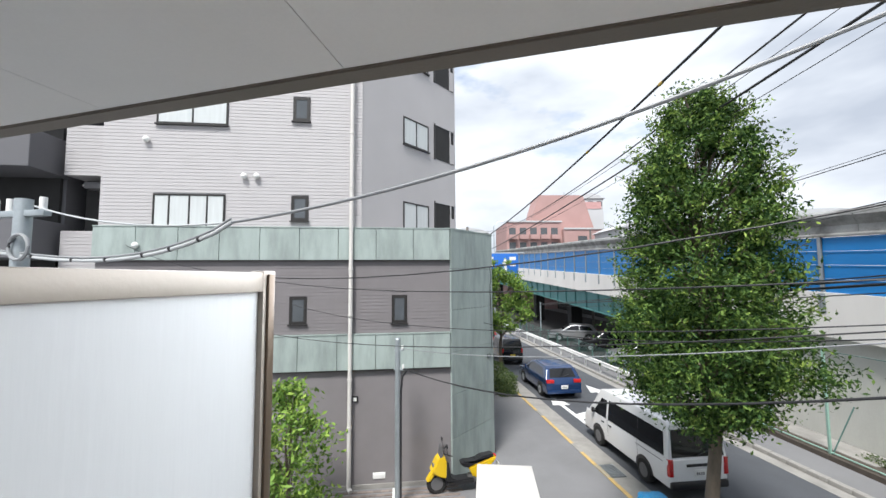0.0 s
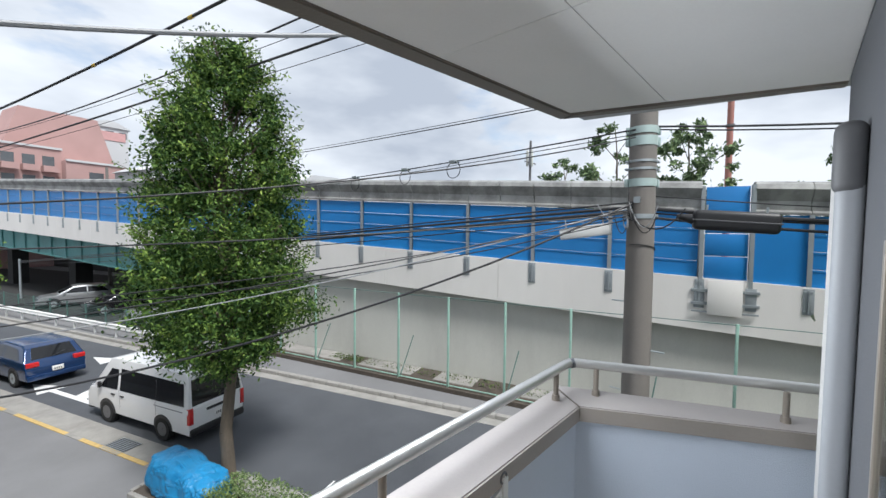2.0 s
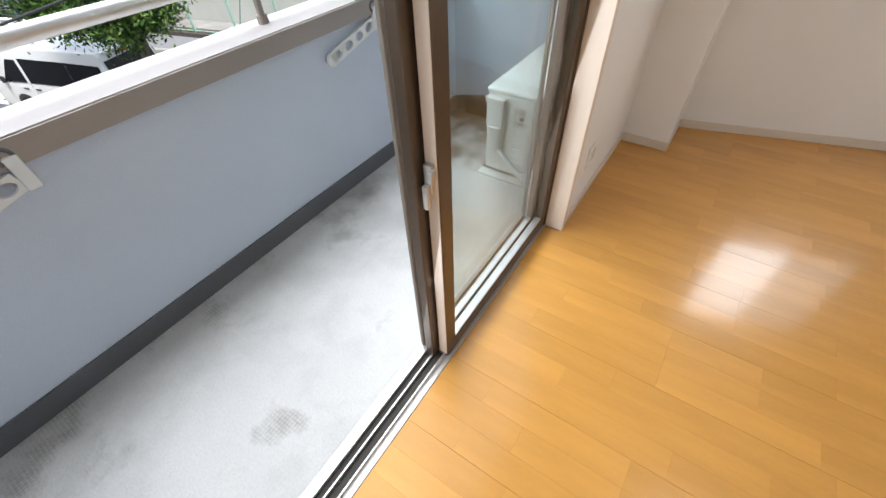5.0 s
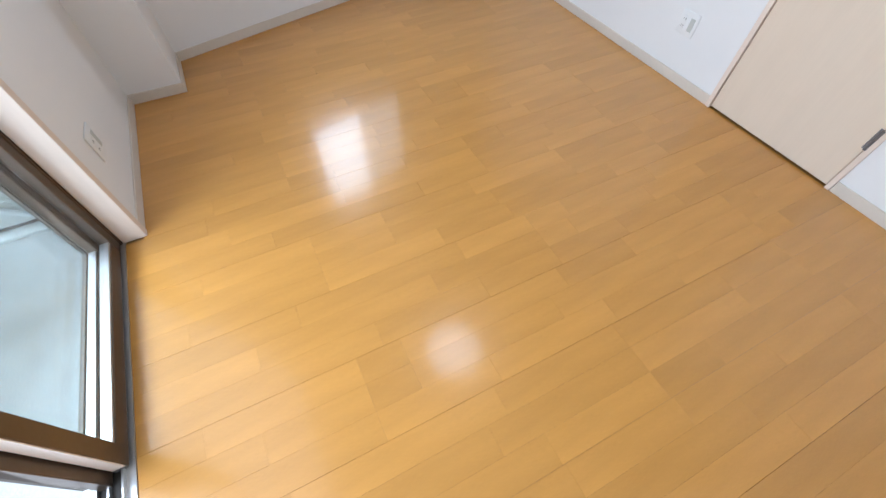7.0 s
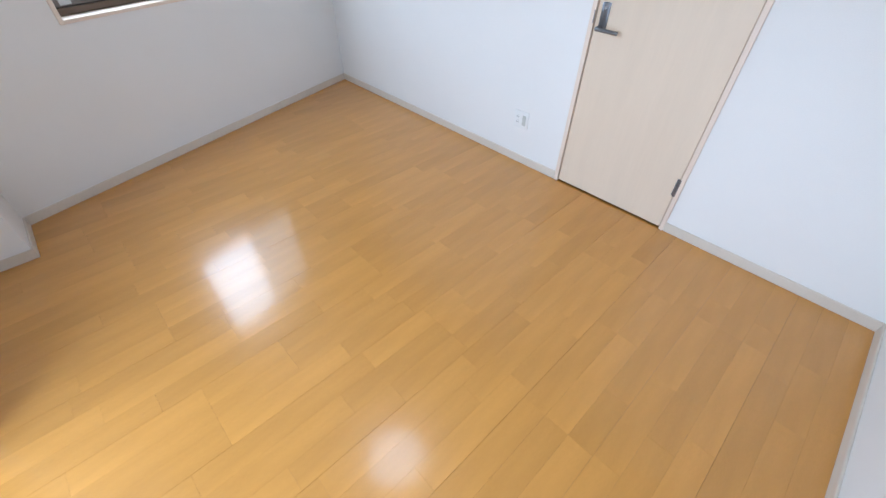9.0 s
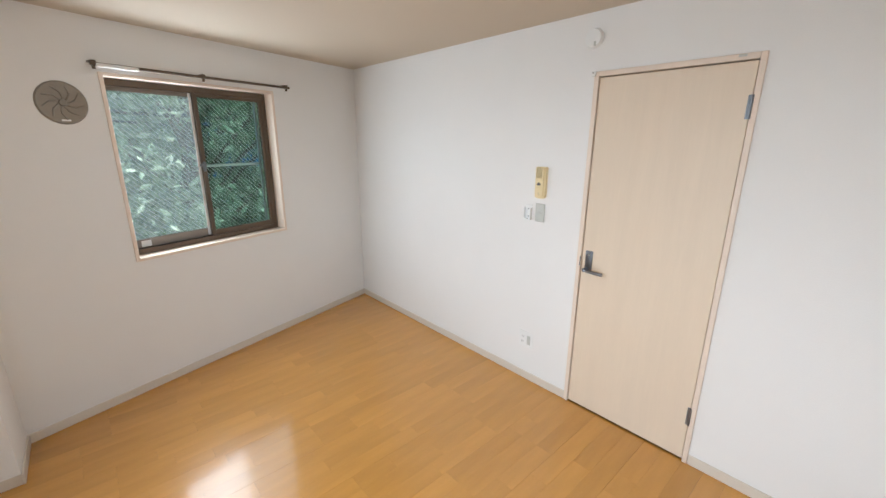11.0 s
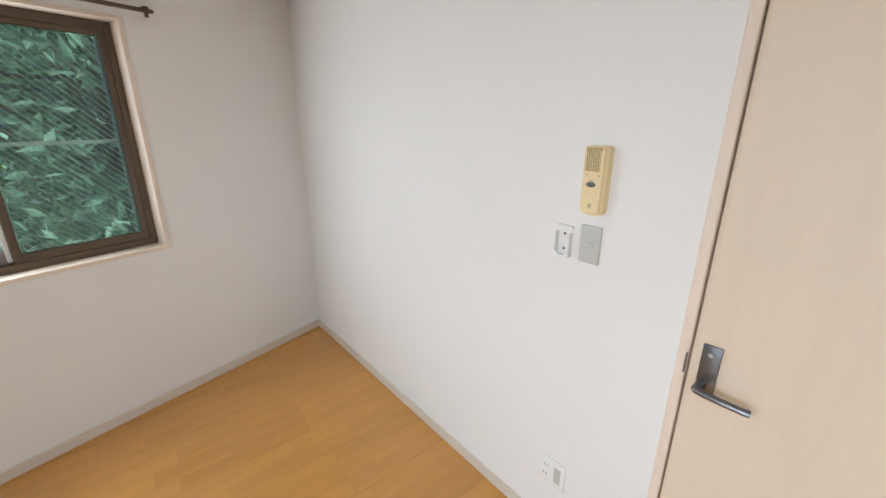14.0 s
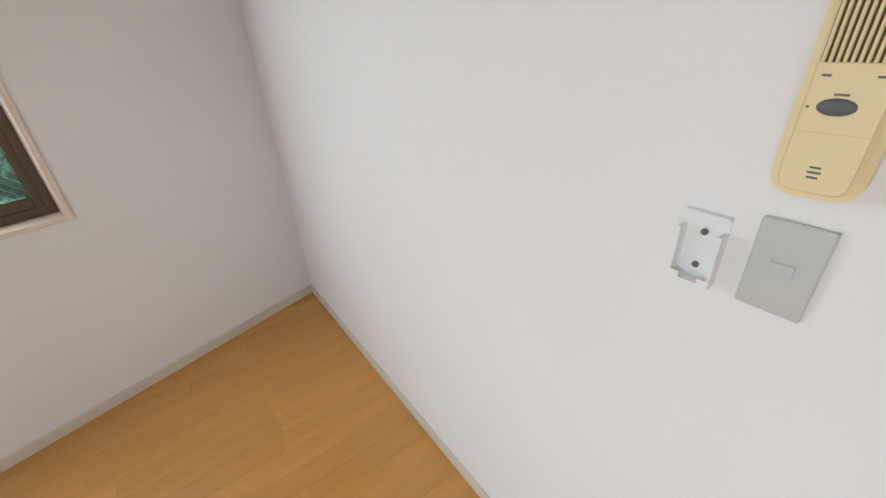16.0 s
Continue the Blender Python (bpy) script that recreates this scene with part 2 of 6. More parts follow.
DGREEN = mat("green_mesh", (.08, .16, .14), .6, var=.15)
# Near-black base that puts the shade below the viaduct and in recesses into colour.
SHADE = mat("shade_dark", (.028, .028, .028), .9, var=.3)
TILEL = mat("grey_tile", (.47, .455, .46), .6, var=.06, bump=.1, rnd=.03)
TILED = mat("grey_tile_lower", (.21, .195, .20), .6, var=.08, bump=.1)
COPPER = mat("green_band_panel", (.35, .41, .39), .6, .1, var=.16, scale=1.4, bump=.1, stain=.25, stretch=(2.5, 2.5, .6), rnd=.04)
PLAST = mat("grey_stucco", (.48, .465, .47), .85, var=.06, scale=.8, bump=.3, bscale=60)
PIPEW = mat("white_downpipe", (.62, .60, .57), .5, var=.08, bump=.03)
WFRAME = mat("dark_window_frame", (.035, .033, .032), .45, .3, bump=.02)
FGLASS = mat("far_window_glass", (.09, .10, .11), .1, var=.3, scale=1, bump=0)
CURT = mat("curtained_glass", (.58, .61, .61), .18, var=.12, scale=2, stretch=(6, 6, .5), bump=0)
BRICK = mat("red_brick_facade", (.41, .262, .245), .8, var=.1, scale=.5, bump=.2)
FARG = mat("far_grey_building", (.50, .51, .52), .8, var=.08, scale=.2, bump=.1)
DGREY = mat("dark_grey_facade", (.13, .13, .14), .8, var=.1, scale=.6)
BARK = mat("bark", (.13, .105, .08), .95, var=.4, scale=6, bump=.9, bscale=30, stretch=(1, 1, .25))
POLEC = mat("pole_concrete", (.185, .17, .155), .8, var=.12, scale=2, bump=.25, bscale=50)
CABLE = mat("black_cable", (.022, .022, .024), .5, var=.15, bump=.1)
CABLEG = mat("grey_cable", (.27, .28, .29), .5, var=.1, bump=.1)
LEAF1 = leafy("leaf_green", (.028, .072, .018), (.17, .27, .055))
LEAF2 = leafy("leaf_light", (.12, .23, .045), (.34, .46, .09))
# Lifted far above foliage tone: bright daylight on these trees is in the colour.
LEAF5 = leafy("leaf_pale_lit", (.34, .44, .30), (.66, .72, .55))
LEAF7 = leafy("leaf_young", (.080, .155, .030), (.27, .36, .075))
LEAF6 = leafy("leaf_planter", (.10, .165, .055), (.30, .38, .16))
LEAF3 = leafy("leaf_far", (.10, .155, .08), (.24, .32, .14))
LEAF4 = leafy("leaf_hedge", (.06, .10, .035), (.18, .22, .08))
VANW = mat("white_car_paint", (.78, .78, .78), .25, var=.03, bump=0, coat=.6)
CARB = mat("blue_car_paint", (.008, .035, .115), .25, .3, var=.05, bump=0, coat=.8)
CARK = mat("black_car_paint", (.012, .012, .014), .22, .2, var=.05, bump=0, coat=.8)
CARR = mat("red_car_paint", (.22, .02, .015), .25, .2, var=.05, bump=0, coat=.8)
CARG = mat("silver_car_paint", (.35, .36, .37), .3, .5, var=.05, bump=0, coat=.6)
CGLASS = mat("tinted_car_glass", (.012, .013, .015), .05, bump=0, var=.05)
TYRE = mat("tyre_rubber", (.018, .018, .018), .85, bump=.1)
REDL = mat("red_tail_lens", (.50, .012, .012), .2, bump=0, coat=.5)
YELS = mat("yellow_scooter_paint", (.72, .48, .01), .25, var=.04, bump=0, coat=.6)
TARP = mat("blue_tarp", (.015, .20, .42), .45, var=.2, scale=6, bump=.5, bscale=12)
SIGNB = mat("sign_blue", (.02, .14, .52), .4, bump=0)


# ---- building helpers ----
def B(bm, x0, x1, y0, y1, z0, z1, bev=0.0, m=None, seg=2):
    t = Matrix.LocRotScale(((x0 + x1) / 2, (y0 + y1) / 2, (z0 + z1) / 2), None, (abs(x1 - x0), abs(y1 - y0), abs(z1 - z0)))
    v = bmesh.ops.create_cube(bm, size=1, matrix=(m @ t) if m else t)["verts"]
    if bev:
        e = list({e for w in v for e in w.link_edges})
        bmesh.ops.bevel(bm, geom=e, offset=bev, segments=seg, affect="EDGES", profile=.5)
    return bm


def C(bm, p0, p1, r0, r1=None, seg=14):
    p0, p1 = Vector(p0), Vector(p1)
    q = (p1 - p0).to_track_quat("Z", "Y")
    bmesh.ops.create_cone(bm, cap_ends=True, segments=seg, radius1=r0, radius2=r0 if r1 is None else r1, depth=(p1 - p0).length,
                          matrix=Matrix.LocRotScale((p0 + p1) / 2, q, None))
    return bm


def tube(bm, pts, r, seg=6):
    pts = [Vector(p) for p in pts]
    rings = []
    for i, p in enumerate(pts):
        d = (pts[min(i + 1, len(pts) - 1)] - pts[max(i - 1, 0)]).normalized()
        q = d.to_track_quat("Z", "Y")
        rings.append([bm.verts.new(p + q @ Vector((r * math.cos(a), r * math.sin(a), 0))) for a in [2 * math.pi * k / seg for k in range(seg)]])
    for a, b in zip(rings, rings[1:]):
        for k in range(seg):
            bm.faces.new((a[k], a[(k + 1) % seg], b[(k + 1) % seg], b[k]))
    bm.faces.new(rings[0][::-1]), bm.faces.new(rings[-1])
    return bm


def prism(bm, poly, z0, z1, m=None):
    m = m or Matrix()
    lo = [bm.verts.new(m @ Vector((x, y, z0))) for x, y in poly]
    hi = [bm.verts.new(m @ Vector((x, y, z1))) for x, y in poly]
    n = len(poly)
    bm.faces.new(lo[::-1]), bm.faces.new(hi)
    for i in range(n):
        bm.faces.new((lo[i], lo[(i + 1) % n], hi[(i + 1) % n], hi[i]))
    bmesh.ops.recalc_face_normals(bm, faces=bm.faces[:])
    return bm


def mesh_of(name, bm, material, smooth=True):
    me = bpy.data.meshes.new(name)
    bm.to_mesh(me)
    bm.free()
    me.materials.append(material)
    if smooth:
        me.shade_smooth()
        me.set_sharp_from_angle(angle=radians(32))
    return me


def part(name, bm, material, parent, label="", smooth=True):
    ob = new(name, mesh_of(name, bm, material, smooth))
    ob.parent = parent
    return tagged(ob, label)


def again(name, ob, parent, m):
    o = new(name, ob.data)
    o.parent = parent
    o.matrix_basis = m
    return o


def thing(name, label, category, m=None, group="", kind=""):
    e = new(name)
    e.empty_display_size = .1
    if m:
        e.matrix_basis = m
    return tagged(e, label, category, group, kind)


def solid(name, bm, material, label, category, m=None, group="", kind="", smooth=True):
    ob = new(name, mesh_of(name, bm, material, smooth))
    if m:
        ob.matrix_basis = m
    return tagged(ob, label, category, group, kind)


def bm_():
    return bmesh.new()


def sag(p, q, drop, n=14):
    p, q = Vector(p), Vector(q)
    return [p.lerp(q, i / n) - Vector((0, 0, drop * 4 * (i / n) * (1 - i / n))) for i in range(n + 1)]


# ---- the room ----
XW, YS, H = -2.165, -2.965, 2.36           # west wall, door wall, ceiling height
FX0, FX1 = 1.40, 2.165                    # east wall at y = -0.29 and at the door wall
ES = (FX1 - FX0) / (YS + .29)             # its slant
EA = math.atan2(1, ES) + math.pi          # direction along the east wall


def ex(y):
    return FX0 + ES * (y + .29)


f = solid("floor", prism(bm_(), [(XW - .1, YS - .1), (ex(YS) + .1, YS - .1), (ex(0) + .1, .16), (XW - .1, .16)], -.25, -.006), SUBFL, "golden oak plank floor with a glossy finish", "floor", kind="structure")
solid("ceiling", prism(bm_(), [(XW - .1, YS - .1), (ex(YS) + .15, YS - .1), (ex(0) + .15, .0), (XW - .1, .0)], H, H + .2), CEIL, "plain papered ceiling, cream dimmed to beige by painted shade", "ceiling", kind="structure")
solid("wall_west", B(bm_(), XW - .15, XW, YS - .15, .18, 0, H), WALLP, "plain white papered wall", "wall", kind="structure")
bm = bm_()
DX0, DX1, DT = -1.156, -.432, 2.04
B(bm, XW, DX0, YS - .12, YS, 0, H), B(bm, DX1, ex(YS), YS - .12, YS, 0, H), B(bm, DX0, DX1, YS - .12, YS, DT, H)
solid("wall_south", bm, WALLP, "white papered wall with a doorway", "wall", kind="structure")
solid("hall_backing", B(bm_(), DX0 - .1, DX1 + .1, YS - .16, YS - .125, 0, DT + .1), DARK, "dark wall behind the closed door", "wall", kind="structure")

# east wall in its own frame: u runs along the wall from y = 0.1 to the door wall, v points into the room
ED = Vector((ex(YS) - ex(0), YS, 0)).normalized()
EM = Matrix(((ED.x, ED.y, 0, ex(0)), (ED.y, -ED.x, 0, 0), (0, 0, 1, 0), (0, 0, 0, 1)))
EL = Vector((ex(YS) - ex(0), YS, 0)).length
WU0, WU1, WZ0, WZ1 = .985, 2.14, .915, 2.07


def eu(y):
    return -y / -ED.y


bm = bm_()
for u0, u1, z0, z1 in ((-.2, WU0, 0, H), (WU1, EL + .2, 0, H), (WU0, WU1, 0, WZ0), (WU0, WU1, WZ1, H)):
    B(bm, u0, u1, -.16, 0, z0, z1)
solid("wall_east", bm, WALLP, "white papered wall with a window", "wall", EM, kind="structure")
solid("pillar", prism(bm_(), [(1.035, -.285), (ex(-.285) + .02, -.285), (ex(0) + .02, .0), (1.035, .0)], 0, H), WALLP, "white papered corner pillar", "pillar", kind="structure")
# window wall: a sliding door opening from SX0 to 0
SX0, SZ = -1.93, 2.02
bm = bm_()
for x0, x1, z0, z1 in ((XW, SX0, -.25, 2.72), (.008, ex(.1) + .1, -.25, 2.72), (SX0, .008, SZ, 2.72)):
    B(bm, x0, x1, .0, .15, z0, z1)
solid("wall_north", bm, WALLP, "white papered wall with a balcony door", "wall", kind="structure")
bm = bm_()
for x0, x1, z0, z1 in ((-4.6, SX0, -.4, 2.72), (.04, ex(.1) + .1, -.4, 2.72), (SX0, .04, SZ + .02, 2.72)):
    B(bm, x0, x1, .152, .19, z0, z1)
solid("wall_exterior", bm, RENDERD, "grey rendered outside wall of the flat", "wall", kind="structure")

# baseboards
sk = thing("baseboard", "low beige baseboard along the walls", "baseboard", kind="structure")
K = .058
for n_, (x0, x1, y0, y1) in enumerate(((XW, DX0 - .018, YS, YS + .009), (DX1 + .02, ex(YS), YS, YS + .009), (XW, XW + .009, YS, 0), (.012, 1.035, -.009, 0), (1.026, 1.035, -.285, -.009), (1.026, ex(-.29), -.294, -.285))):
    part("board", B(bm_(), x0, x1, y0, y1, 0, K, .002, seg=1), SKIRT, sk)
b = part("board", B(bm_(), eu(-.294), EL, 0, .009, 0, K, .002, seg=1), SKIRT, sk)
b.matrix_basis = EM

# door
d = thing("door_1", "closed pale maple-veneer door in a narrow frame", "door", kind="structure")
bm = bm_()
B(bm, DX0 + .012, DX1 - .012, YS - .035, YS + .002, .012, DT - .014, .002, seg=1)
leaf = part("leaf", bm, DOORW, d)
for n_, (x0, x1, z0, z1) in enumerate(((DX0 - .016, DX0 + .008, 0, DT + .018), (DX1 - .008, DX1 + .018, 0, DT + .018), (DX0 + .008, DX1 - .008, DT - .008, DT + .018))):
    part("casing", B(bm_(), x0, x1, YS - .11, YS + .012, z0, z1, .002, seg=1), CASING, d)
part("gap_shadow", B(bm_(), DX0 + .008, DX1 - .008, YS - .06, YS - .04, .0, DT - .008), DARK, d)
bm = bm_()
B(bm, -.512, -.468, YS + .002, YS + .010, .925, 1.06, .003)
hp = part("handle_plate", bm, STEEL, leaf, "brushed steel latch plate")
bm = C(bm_(), (-.482, YS + .01, .945), (-.482, YS + .045, .945), .012)
tube(bm, [(-.482, YS + .047, .945), (-.50, YS + .052, .946), (-.54, YS + .054, .946), (-.585, YS + .05, .944), (-.60, YS + .048, .944)], .0095, 10)
part("lever", bm, STEEL, hp, "curved steel lever")
part("lock_button", C(bm_(), (-.49, YS + .01, 1.035), (-.49, YS + .013, 1.035), .006), ALU, hp)
for z in (.28, 1.84):
    bm = C(bm_(), (DX0 + .01, YS + .009, z - .05), (DX0 + .01, YS + .009, z + .05), .0075)
    B(bm, DX0 + .008, DX0 + .026, YS + .002, YS + .005, z - .05, z + .05)
    part("hinge", bm, STEEL, d, "steel butt hinge")
part("strike_plate", B(bm_(), DX1 - .0075, DX1 - .003, YS - .02, YS + .014, .96, 1.02), STEEL, d)
bm = B(bm_(), -.424, -.40, YS + .013, YS + .02, 2.035, 2.06, .002)
C(bm, (-.412, YS + .02, 2.05), (-.412, YS + .04, 2.05), .005)
part("door_hook", bm, WHITEP, d, "small white hook at the frame corner")
part("door_tag", B(bm_(), -1.10, -1.07, YS + .0125, YS + .0155, 2.045, 2.055), GREYP, d)

# things on the door wall
t = thing("intercom", "yellowed plastic intercom handset unit on the wall", "intercom", pose(-.12, YS, 1.435))
def handset(half, top, low, y1):
    """A rounded-foot outline, extruded from the wall and softened at its front."""
    edge = [(-half, top - .006), (-half + .006, top), (half - .006, top), (half, top - .006)]
    edge += [(math.copysign(half * abs(math.cos(a)) ** .55, math.cos(a)), low + half - half * abs(math.sin(a)) ** .55) for a in [math.pi * (k + .001) / 16 for k in range(17)]]
    bm = prism(bm_(), edge, 0, y1, Matrix(((1, 0, 0, 0), (0, 0, 1, 0), (0, 1, 0, 0), (0, 0, 0, 1))))
    front = [e for e in bm.edges if all(v.co.y > y1 - .001 for v in e.verts)]
    bmesh.ops.bevel(bm, geom=front, offset=.010, segments=3, affect="EDGES")
    return bm


part("body", handset(.038, .10, -.10, .033), YELLP, t)
part("speaker", B(bm_(), -.017, .028, .0315, .0335, .030, .0955), mat("grille_shadow", (.10, .06, .02), .8, bump=0), t, "dark slotted speaker panel")
for i in range(9):
    part("slat", B(bm_(), -.0165 + .0051 * i, -.0137 + .0051 * i, .0325, .0356, .029, .0965, .0008, seg=1), YELLP, t)
bm = bm_()
bmesh.ops.create_uvsphere(bm, u_segments=16, v_segments=8, radius=1, matrix=Matrix.LocRotScale((.004, .033, -.008), None, (.015, .004, .008)))
part("call_button", bm, GREYD, t, "oval dark grey button")
part("seam", B(bm_(), -.027, .027, .0326, .0334, -.0320, -.0314), YELLD, t)
for x0, x1, z0 in ((-.021, -.015, .018), (.016, .023, .018), (-.002, .009, .002), (.024, .0265, -.010), (-.003, .006, -.066), (-.004, .007, -.071), (-.003, .006, -.076)):
    part("print_mark", B(bm_(), x0, x1, .0328, .0336, z0, z0 + .002), GREYD, t)
t = thing("remote_holder", "empty white plastic remote-control holder on the wall", "remote holder", pose(-.03, YS, 1.235))
bm = bm_()
B(bm, -.027, .027, 0, .003, -.05, .05), B(bm, -.027, -.023, .003, .022, -.05, .028), B(bm, .023, .027, .003, .022, -.05, .028), B(bm, -.023, .023, .003, .022, -.05, -.046), B(bm, -.023, -.012, .018, .022, -.046, -.038), B(bm, .012, .023, .018, .022, -.046, -.038), B(bm, -.027, .027, .003, .01, .046, .05), B(bm, .027, .030, .012, .018, .018, .022)
part("holder", bm, WHITEP, t, smooth=False)
for z in (.022, -.028):
    part("screw", C(bm_(), (0, .003, z), (0, .005, z), .0045), GREYD, t)
t = thing("wall_switch", "grey plastic wall plate with a small switch", "light switch", pose(-.12, YS, 1.24))
part("plate", B(bm_(), -.0345, .0345, 0, .008, -.06, .06, .0035, seg=3), GREYP, t)
part("rocker", B(bm_(), -.012, .012, .007, .0105, -.007, .009, .001), GREYP, t)
part("rim", B(bm_(), -.014, .014, .0076, .0084, -.011, .012), GREYP, t)


def socket_plate(name, label, m):
    t = thing(name, label, "socket", m)
    part("plate", B(bm_(), -.058, .058, 0, .007, -.06, .06, .003), WHITEP, t)
    for x in (-.026, .026):
        part("insert", B(bm_(), x - .014, x + .014, .006, .009, -.034, .034, .001), GREYP if x < 0 else WHITEP, t)
    for z in (-.018, .018):
        for x in (.020, .032):
            part("slot", B(bm_(), x - .0012, x + .0012, .0088, .0095, z - .005, z + .005), DARK, t)
    return t


socket_plate("wall_socket", "white double socket plate low on the wall", pose(-.075, YS, .31))
socket_plate("wall_socket", "beige socket plate beside the balcony door", pose(.25, 0, .31, 0, 0, 180))
t = thing("ceiling_rosette", "round white wall cap above the door", "wall cap", pose(-.39, YS, 2.228))
bm = C(bm_(), (0, 0, 0), (0, .022, 0), .052, .044, 28)
part("cap", bm, WHITEP, t)
part("latch", B(bm_(), -.02, -.008, .02, .026, -.04, -.018, .002), GREYP, t)

# ceiling lamp
t = thing("ceiling_lamp", "round white lit ceiling lamp", "ceiling lamp", pose(-.3, -1.45, H))
part("base", C(bm_(), (0, 0, -.04), (0, 0, 0), .24, .24, 40), WHITEP, t)
bm = bm_()
bmesh.ops.create_uvsphere(bm, u_segments=40, v_segments=16, radius=1, matrix=Matrix.LocRotScale((0, 0, -.04), None, (.25, .25, .06)))
bmesh.ops.delete(bm, geom=[v for v in bm.verts if v.co.z > -.035], context="VERTS")
part("diffuser", bm, LAMPG, t, "glowing milky diffuser")

# east window
w = thing("window_1", "bronze aluminium sliding window with wired glass", "window", EM, kind="structure")
for u0, u1, z0, z1 in ((WU0, WU0 + .022, WZ0, WZ1), (WU1 - .022, WU1, WZ0, WZ1), (WU0 + .022, WU1 - .022, WZ0, WZ0 + .02), (WU0 + .022, WU1 - .022, WZ1 - .02, WZ1)):
    part("reveal_board", B(bm_(), u0, u1, -.10, .010, z0, z1, .002, seg=1), CASING, w)
a0, a1, c0, c1 = WU0 + .024, WU1 - .024, WZ0 + .022, WZ1 - .022
for u0, u1, z0, z1 in ((a0, a0 + .03, c0, c1), (a1 - .03, a1, c0, c1), (a0 + .03, a1 - .03, c0, c0 + .035), (a0 + .03, a1 - .03, c1 - .04, c1)):
    part("outer_frame", B(bm_(), u0, u1, -.158, -.08, z0, z1, .002, seg=1), BRONZE, w)
mid = (a0 + a1) / 2


def sash(parent, u0, u1, v0, v1, z0, z1, st, rail_b, pane_mat, wires):
    s = part("sash", B(B(B(B(bm_(), u0, u0 + st, v0, v1, z0, z1, .002, seg=1), u1 - st, u1, v0, v1, z0, z1, .002, seg=1),
                         u0 + st, u1 - st, v0, v1, z0, z0 + rail_b, .002, seg=1), u0 + st, u1 - st, v0, v1, z1 - st, z1, .002, seg=1), BRONZE, parent)
    vm = (v0 + v1) / 2
    p = part("pane", B(bm_(), u0 + st - .003, u1 - st + .003, vm - .0025, vm + .0025, z0 + rail_b - .003, z1 - st + .003), pane_mat, s)
    p.visible_shadow = False
    if wires:
        bm = bm_()
        ua, ub, za, zb = u0 + st, u1 - st, z0 + rail_b, z1 - st
        k = ua - (zb - za)
        while k < ub:
            # diagonal wires, running down along the wall's direction
            s0, s1 = max(k, ua), min(k + (zb - za), ub)
            if s1 > s0 + .01:
                tube(bm, [(s0, vm, zb - (s0 - k)), (s1, vm, zb - (s1 - k))], .0012, 3)
            k += .034
        part("glass_wire", bm, WIRE, s, "thin diagonal wires in the glass", smooth=False)
    return s


s2 = sash(w, a0 + .012, mid + .020, -.148, -.124, c0 + .03, c1 - .035, .03, .062, GLASSH, True)
# Lighter metal and an added white strip carry the daylight on this sash.
s2.data.materials[0] = TAUPE
part("lit_stile_strip", B(bm_(), mid - .034, mid - .014, -.123, -.117, c0 + .04, c1 - .04, .002, seg=1), WHITEP, s2, "white strip painting daylight on the stile")
sash(w, mid - .018, a1 - .028, -.112, -.088, c0 + .03, c1 - .035, .03, .045, GLASSW, True)
fs = part("screen_frame", B(B(B(B(B(bm_(), mid + .01, mid + .03, -.182, -.166, c0 + .03, c1 - .03), a1 - .05, a1 - .03, -.182, -.166, c0 + .03, c1 - .03),
                                mid + .03, a1 - .05, -.182, -.166, c0 + .03, c0 + .05), mid + .03, a1 - .05, -.182, -.166, c1 - .05, c1 - .03),
                            mid + .03, a1 - .05, -.182, -.166, 1.485, 1.503), ALU, w, "pale frame of the insect screen")
scr = part("screen_mesh", B(bm_(), mid + .028, a1 - .048, -.175, -.1735, c0 + .048, c1 - .048), SCREEN, fs, "fine grey insect mesh")
scr.visible_shadow = False
part("empty_track", B(bm_(), a0 + .03, mid - .02, -.112, -.086, c0 + .033, c0 + .036), DARK, w)
part("latch", B(B(bm_(), mid - .016, mid + .0, -.088, -.07, 1.46, 1.53, .003), mid - .045, mid - .006, -.078, -.07, 1.50, 1.515, .002), STEEL, w)
part("sticker", B(bm_(), a0 + .07, a0 + .13, -.124, -.1228, c0 + .04, c0 + .082), WHITEP, w)
cr_ = thing("curtain_rail", "dark bronze curtain rail above the window", "curtain rail", EM)
part("rail", B(bm_(), WU0 - .045, WU1 + .12, .045, .066, 2.095, 2.112, .003), BRONZE, cr_)
for u in (WU0 - .03, (WU0 + WU1) / 2, WU1 + .09):
    part("bracket", B(bm_(), u - .012, u + .012, 0, .066, 2.112, 2.122, .002), BRONZE, cr_)
    part("runner", B(bm_(), u - .008, u + .008, .05, .06, 2.075, 2.095, .002), BRONZE, cr_)
part("sleeve", B(bm_(), WU0 - .02, WU0 + .19, .04, .071, 2.088, 2.108, .003), WHITEP, cr_, "white plastic sleeve on the rail")
v = thing("wall_vent", "round brushed-metal ventilator with curved fins", "vent", EM @ pose(eu(-.765), 0, 1.885))
bm = C(bm_(), (0, 0, 0), (0, .012, 0), .115, .108, 40)
part("plate", bm, VENT, v)
for i in range(9):
    a = 2 * math.pi * i / 9
    bm = bm_()
    tube(bm, [(.02 * math.cos(a), .013, .02 * math.sin(a)), (.055 * math.cos(a + .25), .016, .055 * math.sin(a + .25)), (.09 * math.cos(a + .6), .013, .09 * math.sin(a + .6))], .004, 5)
    part("fin", bm, VENT, v)
part("hub", C(bm_(), (0, .01, 0), (0, .02, 0), .02, .016, 20), VENT, v)
part("tag", B(bm_(), -.02, .02, .011, .0128, -.098, -.088), WHITEP, v)

